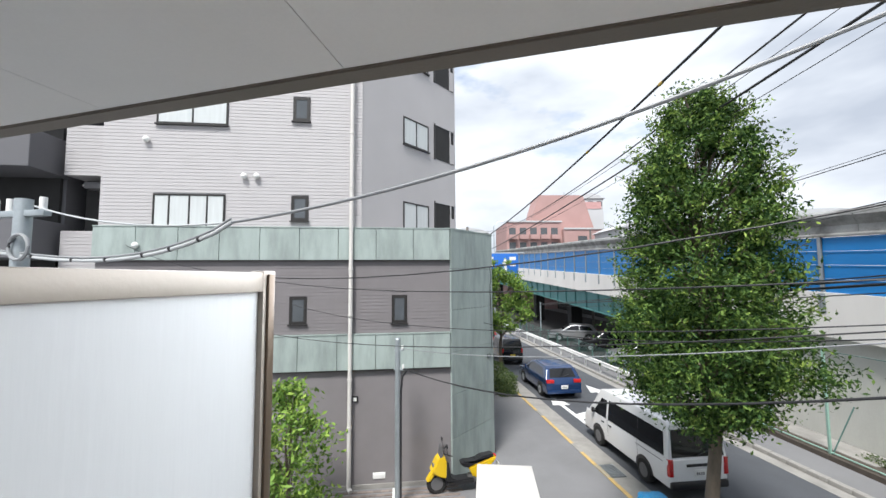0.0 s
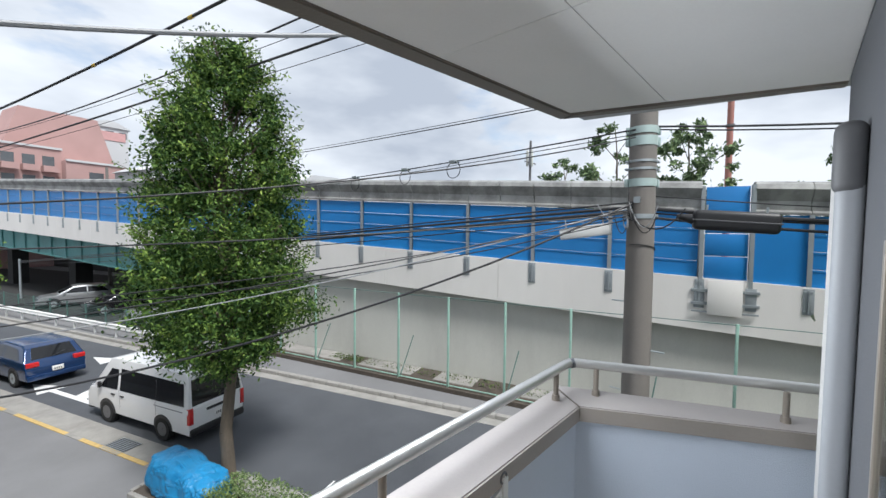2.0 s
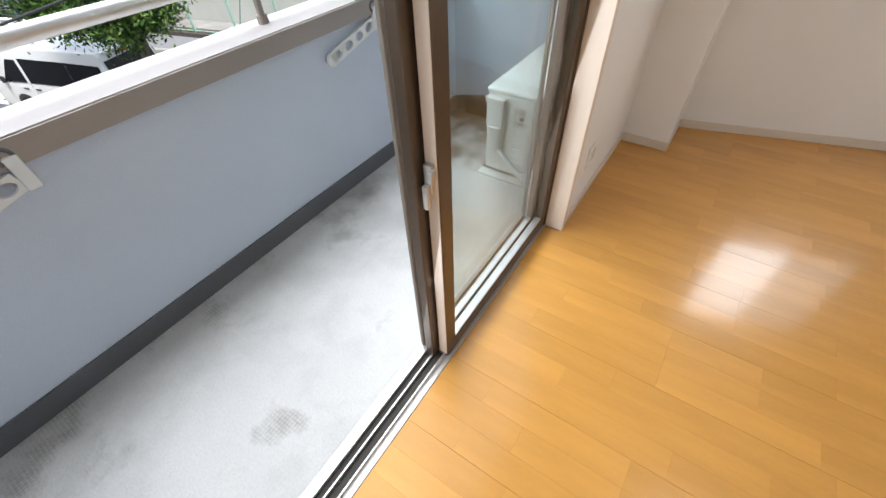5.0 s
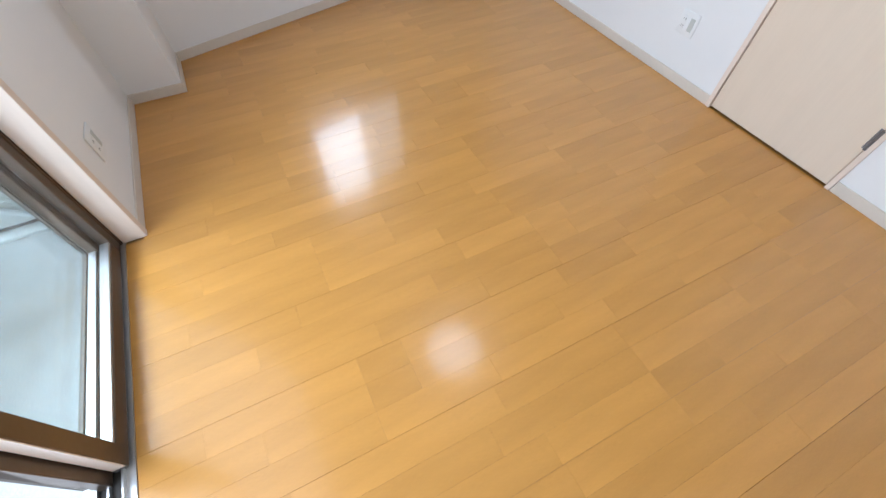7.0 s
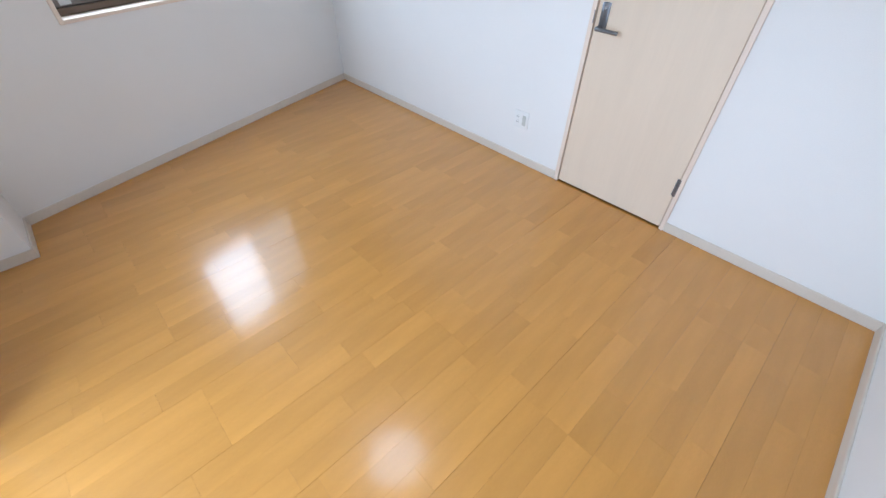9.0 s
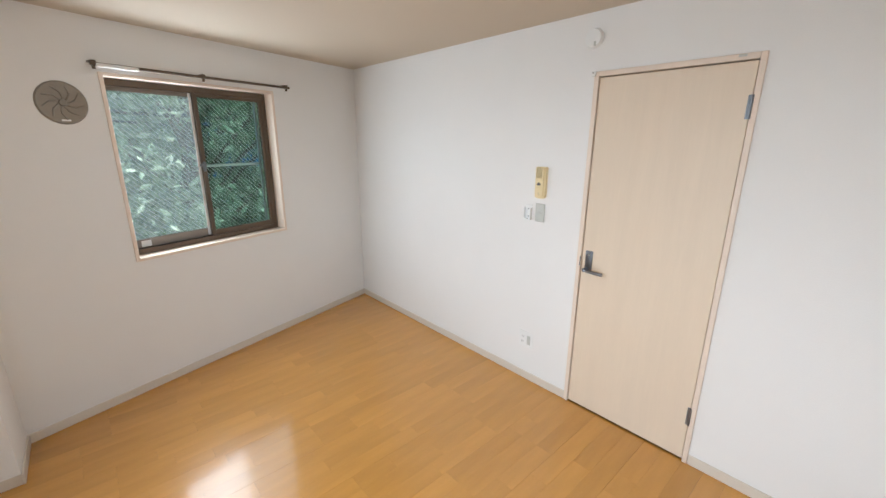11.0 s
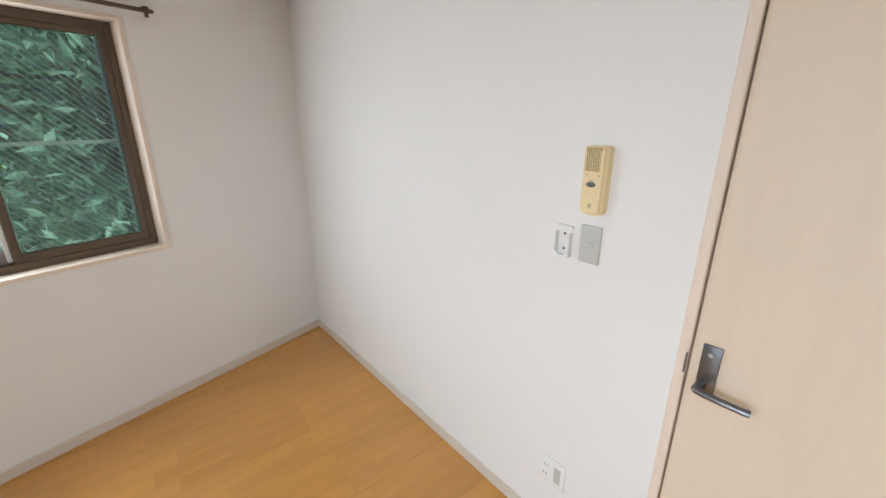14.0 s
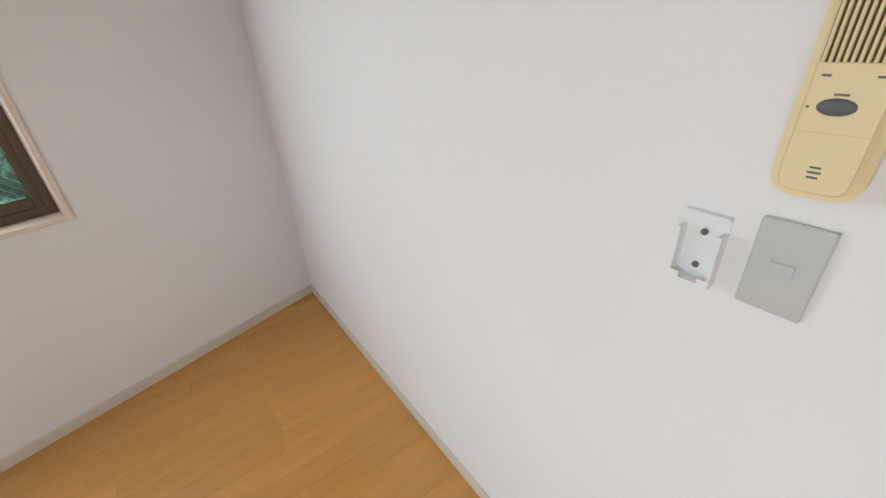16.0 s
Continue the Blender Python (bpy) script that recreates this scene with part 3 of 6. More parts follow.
# balcony sliding door, pushed open to its east half
sd = thing("door_2", "open bronze aluminium balcony sliding door", "sliding door", kind="structure")
for x0, x1, z0, z1 in ((SX0, SX0 + .035, 0, SZ), (-.036, .006, 0, SZ), (SX0 + .035, -.036, SZ - .04, SZ)):
    part("jamb", B(bm_(), x0, x1, .082, .19, z0, z1, .003, seg=1), BRONZE, sd)
part("sill", B(bm_(), SX0, .006, .074, .215, -.05, .004), ALU, sd, "aluminium threshold with two tracks")
for y in (.104, .143, .176):
    part("track", B(bm_(), SX0 + .035, -.036, y - .003, y + .003, .004, .018), ALU, sd)
for y0, y1 in ((.108, .139), (.147, .172)):
    part("groove", B(bm_(), SX0 + .035, -.036, y0, y1, .0042, .0062), DARK, sd)
for x0, x1, z0, z1 in ((-.028, .010, 0, SZ + .03), (SX0 - .032, SX0 + .004, 0, SZ + .03), (SX0 + .004, -.028, SZ - .005, SZ + .03)):
    part("casing", B(bm_(), x0, x1, -.014, .080, z0, z1, .002, seg=1), CASING, sd)


def door_sash(x0, x1, y0, y1):
    s = part("sash", B(B(B(B(bm_(), x0, x0 + .06, y0, y1, .012, SZ - .045, .003, seg=1), x1 - .045, x1, y0, y1, .012, SZ - .045, .003, seg=1),
                         x0 + .05, x1 - .045, y0, y1, .012, .075, .003, seg=1), x0 + .05, x1 - .045, y0, y1, SZ - .10, SZ - .045, .003, seg=1), BRONZE, sd)
    p = part("pane", B(bm_(), x0 + .047, x1 - .042, (y0 + y1) / 2 - .002, (y0 + y1) / 2 + .002, .072, SZ - .097), GLASS, s)
    p.visible_shadow = False
    part("glazing_bead", B(bm_(), x0 + .05, x1 - .045, y0 + .004, y1 - .004, .075, .083), ALU, s)
    return s


s1 = door_sash(-.968, -.037, .086, .126)
s2 = door_sash(-1.006, -.062, .131, .165)
sx = part("screen_frame", B(B(B(B(bm_(), -.985, -.957, .193, .207, .014, SZ - .06, .002, seg=1), -.066, -.040, .193, .207, .014, SZ - .06, .002, seg=1),
                                 -.957, -.066, .193, .207, .014, .045), -.957, -.066, .193, .207, SZ - .09, SZ - .06), TAUPE, sd, "slim frame of the sliding insect screen")
sm = part("screen_mesh", B(bm_(), -.958, -.065, .1994, .2006, .043, SZ - .088), DSCREEN, sx, "fine grey insect mesh")
sm.visible_shadow = False
# Pale strip stands for daylight falling on the bronze stile's edge face.
part("lit_edge", B(bm_(), -.971, -.9682, .089, .123, .03, SZ - .06), CASING, s1, "pale strip painting daylight on the stile edge")
bm = B(bm_(), -.986, -.969, .096, .120, .84, .93, .003)
B(bm, -1.002, -.986, .100, .117, .80, .875, .004), B(bm, -.995, -.973, .088, .101, .885, .92, .003)
part("crescent_lock", bm, ALU, s1, "silver crescent lock")
part("bottom_guide", B(bm_(), -.969, -.943, .092, .130, .004, .02, .003), GREYD, s1)

# oak strips: three to a board, board ends staggered
planks = {}
SW = .101


def stave(length):
    key = round(length, 3)
    if key not in planks:
        planks[key] = mesh_of("plank", B(bm_(), -SW / 2 + .0002, SW / 2 - .0002, -key / 2 + .0002, key / 2 - .0002, -.006, 0), PLANK, smooth=False)
    return planks[key]


rng = random.Random(5)
x, col = XW + SW / 2, 0
while x < FX1 + .02:
    y = YS
    end = .0 if x > -.05 or x < SX0 + .05 else .073
    if x - SW / 2 > FX0 - .1:
        end = min(end, -.29 - (x - FX0 - SW) * (YS + .29) / (FX0 - FX1))
    boardoff = ((col // 3) % 2) * .909
    cuts = [-1.55 + boardoff - 1.818, -1.55 + boardoff]
    while y < end - .02:
        L = rng.choice((.35, .45, .52, .6, .7))
        nxt = [c for c in cuts if y + .08 < c < y + L + .12]
        y1 = nxt[0] if nxt else y + L
        if end - y1 < .18:
            y1 = end
        ob = new("plank", stave(y1 - y))
        ob.parent = f
        ob.location = (x, (y + y1) / 2, 0)
        y = y1
    col += 1
    x += SW + (.0006 if col % 3 == 0 else 0)


# ---- balcony ----
def bend(y):
    return 1.045 - .50 * (y - 1.335)     # inner face of the end wall, slanting with the street


BY, CT = 1.335, .90
slab = solid("balcony_floor", prism(bm_(), [(-4.6, .19), (bend(.19) + .16, .19), (bend(1.5) + .16, 1.5), (-4.6, 1.5)], -.28, -.11), CONC, "stained grey concrete balcony floor", "balcony floor", kind="structure")
bm = prism(bm_(), [(-4.6, BY), (bend(BY), BY), (bend(BY) + .1, BY + .16), (-4.6, BY + .16)], -.4, .845)
prism(bm, [(bend(.19), .19), (bend(.19) + .16, .19), (bend(BY) + .16, BY + .16), (bend(BY), BY)], -.4, .845)
solid("balcony_parapet", bm, BALC, "blue-grey rendered balcony parapet", "parapet", kind="structure", smooth=False)
bm = prism(bm_(), [(-4.6, BY - .012), (bend(BY) - .006, BY - .012), (bend(BY), BY + .002), (-4.6, BY + .002)], -.11, .0)
prism(bm, [(bend(.19) - .012, .19), (bend(.19), .19), (bend(BY), BY), (bend(BY) - .012, BY - .012)], -.11, .0)
solid("balcony_skirting", bm, BALCB, "dark grey skirting at the balcony wall's foot", "skirting", kind="structure", smooth=False)
cap = thing("parapet_coping", "pale aluminium coping on the parapet", "coping", kind="structure")
bm = prism(bm_(), [(-4.6, BY - .025), (bend(BY) - .02, BY - .025), (bend(BY) + .16, BY + .215), (-4.6, BY + .215)], .835, CT)
bmesh.ops.bevel(bm, geom=bm.edges[:], offset=.006, segments=2, affect="EDGES")
COP = mat("coping_aluminium", (.39, .355, .335), .6, .15, var=.07, scale=2, bump=.05)
LIP = mat("coping_lip_taupe", (.36, .32, .285), .5, .2, var=.08, bump=.04)
part("coping_front", bm, COP, cap, smooth=False)
bm = prism(bm_(), [(bend(.19) - .025, .19), (bend(.19) + .215, .19), (bend(BY) + .21, BY + .216), (bend(BY) + .163, BY + .216), (bend(BY) - .017, BY - .025)], .835, CT + .0015)
bmesh.ops.bevel(bm, geom=bm.edges[:], offset=.006, segments=2, affect="EDGES")
part("coping_end", bm, COP, cap, smooth=False)
part("inner_lip", prism(bm_(), [(-4.6, BY - .031), (bend(BY) - .022, BY - .031), (bend(BY) - .020, BY - .0255), (-4.6, BY - .0255)], .812, CT - .004), LIP, cap, "taupe inner lip of the coping", smooth=False)
part("inner_lip", prism(bm_(), [(bend(.19) - .031, .19), (bend(.19) - .0255, .19), (bend(BY) - .0205, BY - .026), (bend(BY) - .026, BY - .026)], .812, CT - .003), LIP, cap, smooth=False)
bm = bm_()
tube(bm, [(bend(BY) - .025, BY - .027, CT + .003), (bend(BY) + .165, BY + .215, CT + .003)], .004, 6)
tube(bm, [(bend(BY) - .021, BY - .03, .838), (bend(BY) - .021, BY - .03, CT + .001)], .004, 6)
part("mitre_seam", bm, FASC, cap)

rail = thing("balcony_handrail", "brushed aluminium tube handrail on short posts", "handrail")
RZ, RY = 1.095, BY + .125
RC = (bend(BY) + .175, RY)
RE = (bend(.21) + .145, .21)
part("rail_front", tube(bm_(), [(-4.6, RY, RZ), (RC[0] - .05, RY, RZ), (RC[0] - .012, RY - .01, RZ)], .029, 18), ALU, rail)
part("rail_end", tube(bm_(), [(RC[0] - .016, RY - .004, RZ), (RC[0] + .012, RY - .04, RZ), (RE[0], RE[1], RZ)], .029, 18), ALU, rail)
part("corner_cap", C(bm_(), (RC[0] - .024, RY - .012, RZ - .002), (RC[0] + .008, RY - .024, RZ - .002), .0315, seg=18), STEEL, rail)
for i, (px, py) in enumerate(((-4.2, RY), (-2.95, RY), (-1.68, RY), (-.40, RY), (1.02, RY), (1.265, 1.30), (1.63, .36))):
    p = part("post", C(bm_(), (px, py, CT), (px, py, RZ - .02), .0165, seg=16), TAUPE, rail)
    part("post_collar", C(bm_(), (px, py, CT), (px, py, CT + .035), .026, .024, 16), TAUPE, p)

# laundry-pole brackets folded against the parapet
def holed_plate(bm, x0, x1, hz, y0, y1, rx, rz, n=20):
    """A flat link with an oval opening through it."""
    rings = []
    for y in (y0, y1):
        out, inn = [], []
        for k in range(n):
            a = 2 * math.pi * (k + .5) / n
            c, s_ = math.cos(a), math.sin(a)
            m_ = max(abs(c), abs(s_))
            out.append(bm.verts.new(((x0 + x1) / 2 + c / m_ * (x1 - x0) / 2, y, s_ / m_ * hz)))
            inn.append(bm.verts.new(((x0 + x1) / 2 + c * rx, y, s_ * rz)))
        rings.append((out, inn))
    (o0, i0), (o1, i1) = rings
    for k in range(n):
        j = (k + 1) % n
        for q in ((o0[k], o0[j], i0[j], i0[k]), (o1[j], o1[k], i1[k], i1[j]), (o0[j], o0[k], o1[k], o1[j]), (i0[k], i0[j], i1[j], i1[k])):
            bm.faces.new(q)


def pole_bracket():
    t = thing("laundry_bracket", "white folded laundry-pole bracket with oval holes", "bracket", group="laundry brackets")
    bm = bm_()
    for k in range(4):
        holed_plate(bm, -.33 + .088 * k, -.242 + .088 * k, .034, -.03, -.016, .030, .022)
    C(bm, (-.33, -.03, 0), (-.33, -.016, 0), .034, seg=24)
    bmesh.ops.recalc_face_normals(bm, faces=bm.faces[:])
    arm = part("arm", bm, WHITEP, t, "white arm with oval openings")
    arm.rotation_euler = (0, radians(-14), 0)
    part("mount", B(bm_(), .02, .062, -.04, 0, -.035, .085, .008), WHITEP, t)
    bm = bm_()
    tube(bm, [(.03 + .024 * math.cos(a), -.028, .085 + .024 * math.sin(a)) for a in [radians(-60 + 30 * k) for k in range(11)]], .008, 8)
    part("hook", bm, GREYD, t, "dark bent hook")
    return t


pb = pole_bracket()
pb.matrix_basis = pose(.150, BY, .765)
copy_thing(pb, pose(-1.55, BY, .765))

# air-conditioner outdoor unit
ac = thing("outdoor_unit", "aged white air-conditioner outdoor unit on the balcony floor", "air conditioner", pose(.375, .378, -.11))
part("casing", B(bm_(), 0, .79, 0, .30, .045, .555, .012, seg=3), ACW, ac)
part("top_panel", B(bm_(), -.006, .796, -.006, .306, .553, .585, .014, seg=3), ACW, ac)
for i in range(6):
    part("top_rib", B(bm_(), .43 + .052 * i, .458 + .052 * i, .04, .25, .584, .589, .002, seg=1), ACW, ac)
part("vent_cover", B(bm_(), .25, .38, .16, .27, .584, .588, .002, seg=1), ACW, ac)
part("grille_back", B(bm_(), .05, .76, -.004, .002, .07, .54), BLACKP, ac)
for i in range(18):
    part("coil_fin", B(bm_(), .06 + .04 * i, .066 + .04 * i, -.008, -.003, .07, .54), GREYD, ac)
bm = B(bm_(), -.045, .002, .175, .285, .36, .54, .012, seg=3)
C(bm, (-.01, .23, .20), (-.01, .23, .37), .048, .055, 18)
B(bm, -.052, -.002, .17, .29, .515, .545, .006)
part("valve_cover", bm, ACW, ac, "rounded white valve cover")
for i in range(5):
    part("side_rib", B(bm_(), -.006, .002, .03, .13, .12 + .045 * i, .145 + .045 * i, .003, seg=1), ACW, ac)
part("rating_label", B(bm_(), -.002, -.0008, .05, .125, .38, .50), mat("label_film", (.62, .62, .60), .4, bump=0), ac)
for i, (y0, y1, z0) in enumerate(((.058, .09, .485), (.058, .11, .472), (.058, .10, .46), (.058, .115, .405), (.058, .10, .393))):
    part("print_mark", B(bm_(), -.0035, -.0022, y0, y1, z0, z0 + .006), GREYD, ac)
part("hazard_mark", B(bm_(), -.0035, -.0022, .06, .085, .425, .445), DARK, ac)
part("hand_grip", B(bm_(), .09, .15, -.035, 0, .46, .53, .008), ACW, ac)
for x in (.02, .64):
    part("foot", B(bm_(), x, x + .06, -.03, .33, 0, .046, .006), GREYD, ac)
part("base_tray", B(bm_(), -.045, .02, -.02, .33, .0, .02, .003), ACW, ac)
for y, dz in ((.20, 0), (.24, .03)):
    bm = tube(bm_(), [(-.02, y, .20 + dz), (-.04, y - .06, .17 + dz), (-.05, y - .14, .11 + dz), (-.04, y - .20, .06 + dz), (.0, y - .27, .05 + dz), (.03, y - .33 + dz * 2, .10)], .014, 12)
    part("refrigerant_hose", bm, WHITEP, ac, "insulated white hose")
# wall duct of the air conditioner
du = thing("pipe_duct", "grey plastic pipe duct up the outside wall", "pipe duct")
DUCT = mat("duct_plastic", (.36, .37, .39), .45, var=.06, bump=.03)
part("duct_cover", B(bm_(), .50, .572, .19, .262, .40, 2.16, .026, seg=4), DUCT, du)
part("duct_cap", B(bm_(), .492, .580, .19, .272, 2.10, 2.34, .034, seg=4), GREYD, du, "dark rounded top cap")
part("duct_end", B(bm_(), .492, .580, .19, .270, .36, .44, .024, seg=4), DUCT, du)
part("bundled_pipe", tube(bm_(), [(.536, .23, .38), (.53, .235, .20), (.49, .24, .06), (.42, .25, -.03), (.33, .27, -.075), (.26, .33, -.08)], .026, 12), ACW, du)
solid("drain_block", B(bm_(), 1.0, 1.13, 1.02, 1.22, -.11, .0, .012), BLACKP, "small black block beside the floor drain", "drain")

# partition to the neighbour
pt = thing("balcony_partition", "white balcony partition board in a taupe frame", "partition")
PX = -2.43
part("board", B(bm_(), PX - .006, PX + .006, .20, 1.47, .0, 1.90), mat("partition_board", (.46, .465, .465), .5, var=.05, scale=1.2, bump=.05, stretch=(1, 1, .1)), pt)
part("frame_top", B(bm_(), PX - .022, PX + .022, .19, 1.50, 1.885, 1.945, .004), TAUPE, pt)
part("frame_foot", B(bm_(), PX - .022, PX + .022, .19, 1.33, -.05, .0, .004), TAUPE, pt)
part("frame_post", B(bm_(), PX - .024, PX + .024, 1.455, 1.515, .905, 1.95, .004), TAUPE, pt)
part("frame_lower_post", B(bm_(), PX - .024, PX + .024, 1.27, 1.31, -.11, .83, .004), TAUPE, pt)
part("frame_wall_post", B(bm_(), PX - .024, PX + .024, .19, .23, -.11, 1.95, .004), TAUPE, pt)
part("post_stop", B(bm_(), PX + .024, PX + .034, 1.47, 1.50, .92, 1.94, .003), BRONZE, pt)

# roof over the balcony
def rf(x):
    return 1.66 - .075 * x


RZ0 = 2.72
sof = thing("balcony_soffit", "grey soffit boards with fine joints", "soffit", kind="structure")
ends = lambda y: 1.23 - .27 * (y - 1.55)
xs = [-5.2, -3.55, -2.28, -.0]
for i, x0 in enumerate(xs):
    x1 = xs[i + 1] - .004 if i + 1 < len(xs) else None
    y1 = .95
    for ya, yb in ((.19, y1), (y1 + .004, None)):
        f0 = yb if yb else rf(x0) - .10
        if x1 is None:
            f1 = yb if yb else rf(1.1) - .10
            poly = [(x0, ya), (ends(ya) - .09, ya), (ends(f1) - .09, f1), (x0, f0)]
        else:
            f1 = yb if yb else rf(x1) - .10
            poly = [(x0, ya), (x1, ya), (x1, f1), (x0, f0)]
        part("soffit_board", prism(bm_(), poly, RZ0 + .012, RZ0 + .03), SOFF, sof, smooth=False)
fa = thing("roof_fascia", "taupe metal fascia round the balcony roof", "fascia", kind="structure")
bm = prism(bm_(), [(-5.2, rf(-5.2) - .10), (ends(1.45) - .085, rf(1.15) - .10), (ends(1.55), rf(1.15)), (-5.2, rf(-5.2))], RZ0, RZ0 + .25)
bmesh.ops.bevel(bm, geom=bm.edges[:], offset=.008, segments=2, affect="EDGES")
part("fascia_front", bm, FASC, fa)
bm = prism(bm_(), [(ends(.19) - .09, .19), (ends(.19), .19), (ends(1.55) + .001, rf(1.15) + .001), (ends(1.45) - .084, rf(1.15) - .099)], RZ0 + .001, RZ0 + .252)
bmesh.ops.bevel(bm, geom=bm.edges[:], offset=.008, segments=2, affect="EDGES")
part("fascia_end", bm, FASC, fa)
solid("roof_slab", prism(bm_(), [(-5.2, -3.2), (2.3, -3.2), (1.45, 1.5), (-5.2, 1.9)], RZ0 + .031, RZ0 + .24), FARG, "flat grey roof slab of the house", "roof", kind="structure")
bm = prism(bm_(), [(-4.6, -3.2), (2.25, -3.2), (ex(.1) + .1, .9), (-4.6, .9)], GZ, -.41)
solid("house_base", bm, RENDER, "grey rendered lower storey of the house", "house wall", kind="structure", smooth=False)
bm = B(bm_(), -4.6, XW - .155, -3.2, .15, -.4, 2.72)
solid("wall_neighbour", bm, RENDER, "plain wall of the neighbouring flat", "wall", kind="structure", smooth=False)
bm = prism(bm_(), [(XW - .15, YS - .3), (2.3, YS - .3), (2.3, YS - .165), (XW - .15, YS - .165)], -.4, 2.72)
solid("wall_hall", bm, RENDER, "plain back wall of the flat", "wall", kind="structure", smooth=False)


# ---- street ----
RA = math.atan2(.316, .949)                       # the street's turn from north
RD, RN = Vector((-.316, .949, 0)), Vector((.949, .316, 0))
K0 = Vector((1.20, 12.0, GZ))                     # a point on the near kerb


def st(a, b, z=0.0):
    """Street frame: a metres along the kerb, b metres across it towards the far side."""
    return K0 + RD * a + RN * b + Vector((0, 0, z))


SM = Matrix.Translation(K0) @ Matrix.Rotation(RA, 4, "Z")       # x across, y along
bm = bm_()
bmesh.ops.create_grid(bm, x_segments=1, y_segments=1, size=900)
solid("ground", bm, PAVE, "grey asphalt ground of the pavement and yards", "ground", pose(0, 0, GZ), kind="structure")
solid("road", B(bm_(), .62, 5.75, -40, 110, -.05, .006), ASPH, "dark asphalt one-way road", "road", SM, kind="structure")
gut = thing("gutter", "pale concrete gutter strip along the road", "gutter", SM, kind="structure")
unit = part("gutter_slab", B(bm_(), -.06, .62, 0, 1.99, -.05, .012, .006, seg=1), KERB, gut)
unit.location = (0, -20, 0)
for i in range(1, 30):
    again("gutter_slab", unit, gut, pose(0, -20 + 2 * i, 0))
yl = thing("kerb_line", "worn yellow and white line at the pavement edge", "road marking", SM, kind="structure")
for i in range(-3, 10):
    part("painted_dash", B(bm_(), -.18, -.06, i * 3.6 + .2, i * 3.6 + 3.1, -.02, .014), YLINE, yl)
    part("painted_gap", B(bm_(), -.18, -.06, i * 3.6 + 3.1, i * 3.6 + 3.8, -.02, .0135), KERB, yl)
fk = thing("far_kerb", "low concrete kerb at the far road side", "kerb", SM, kind="structure")
unit = part("kerb_stone", B(bm_(), 5.75, 5.95, 0, .59, -.05, .14, .02), KERB, fk)
unit.location = (0, -22, 0)
for i in range(1, 110):
    again("kerb_stone", unit, fk, pose(0, -22 + .6 * i, 0))
solid("far_gutter", B(bm_(), 5.35, 5.75, -40, 80, -.05, .010), KERB, "pale concrete gutter at the far side", "gutter", SM, kind="structure")
ar = thing("road_arrow", "white straight arrow painted on the asphalt", "road marking", Matrix.Translation(st(6.5, 1.3, .0)) @ Matrix.Rotation(RA, 4, "Z"), kind="structure")
part("shaft", B(bm_(), -.09, .09, -1.0, 1.5, -.02, .011), WLINE, ar)
part("head", prism(bm_(), [(-.42, 1.5), (.42, 1.5), (0, 2.9)], -.02, .011), WLINE, ar)
part("side_head", prism(bm_(), [(.1, -.4), (.95, -.1), (.95, -.45), (1.5, .35), (.95, 1.0), (.95, .6), (.1, .2)], -.02, .011), WLINE, ar)
copy_thing(ar, Matrix.Translation(st(8.2, 4.0, .0)) @ Matrix.Rotation(RA, 4, "Z"))
solid("lane_dash", B(bm_(), 1.35, 1.62, 4.6, 5.3, -.02, .011), WLINE, "short white dash on the asphalt", "road marking", SM, kind="structure")
gr = thing("drain_grate", "dark steel drain grate in the gutter", "drain", SM @ pose(.12, 1.72, 0))
part("pit", B(bm_(), -.30, .30, -.42, .42, -.02, .0135), BLACKP, gr)
for i in range(11):
    part("bar", B(bm_(), -.28 + .056 * i - .012, -.28 + .056 * i + .012, -.40, .40, .0, .024), GALV, gr)

# ---- elevated road beyond the street ----
SB = Vector((9.9, 12.1, 0))
SD = Vector((.2607, -.9654, 0))          # along the barrier, towards the house's side
SNV = Vector((.9654, .2607, 0))          # away from the street
SLOPE = -.049
BM_ = Matrix(((SD.x, SNV.x, 0, SB.x), (SD.y, SNV.y, 0, SB.y), (0, 0, 1, 0), (0, 0, 0, 1)))


def ramp(s):
    return .40 + SLOPE * s


def sloped(bm, s0, s1, v0, v1, o0, o1, flat0=None, flat1=None):
    """A bar along the barrier whose heights follow the ramp (offsets o0, o1) or stay level (flat0, flat1)."""
    pts = []
    for s in (s0, s1):
        a = ramp(s) + o0 if flat0 is None else flat0
        b = ramp(s) + o1 if flat1 is None else flat1
        pts.append([bm.verts.new((s, v, z)) for v, z in ((v0, a), (v1, a), (v1, b), (v0, b))])
    p, q = pts
    for i in range(4):
        j = (i + 1) % 4
        bm.faces.new((p[i], p[j], q[j], q[i]))
    bm.faces.new(p[::-1]), bm.faces.new(q)
    bmesh.ops.recalc_face_normals(bm, faces=bm.faces[:])
    return bm


WS = -9.0      # where the retaining wall begins
solid("retaining_wall", B(bm_(), WS, 60, .35, .75, GZ, .2), WALLC, "pale stained concrete retaining wall", "retaining wall", BM_, kind="structure", smooth=False)
el = thing("viaduct", "elevated road with white parapet and teal girders", "viaduct", BM_, kind="structure")
for i in range(-30, 16):
    s0 = i * 4.94 - 1.2
    part("parapet_segment", sloped(bm_(), s0 + .006, s0 + 4.934, 0, .45, -.80, .74), PARA, el, smooth=False)
# Deck, abutment, back wall and rear columns get the viaduct's shade as colour.
part("deck", sloped(bm_(), -150, WS, .45, 12, -.80, -.3), SHADE, el, smooth=False)
part("deck_near", sloped(bm_(), WS, 60, .45, 12, -.60, -.3), SHADE, el, smooth=False)
part("girder", sloped(bm_(), -150, WS, .55, .75, -2.35, -.80), TEAL, el, smooth=False)
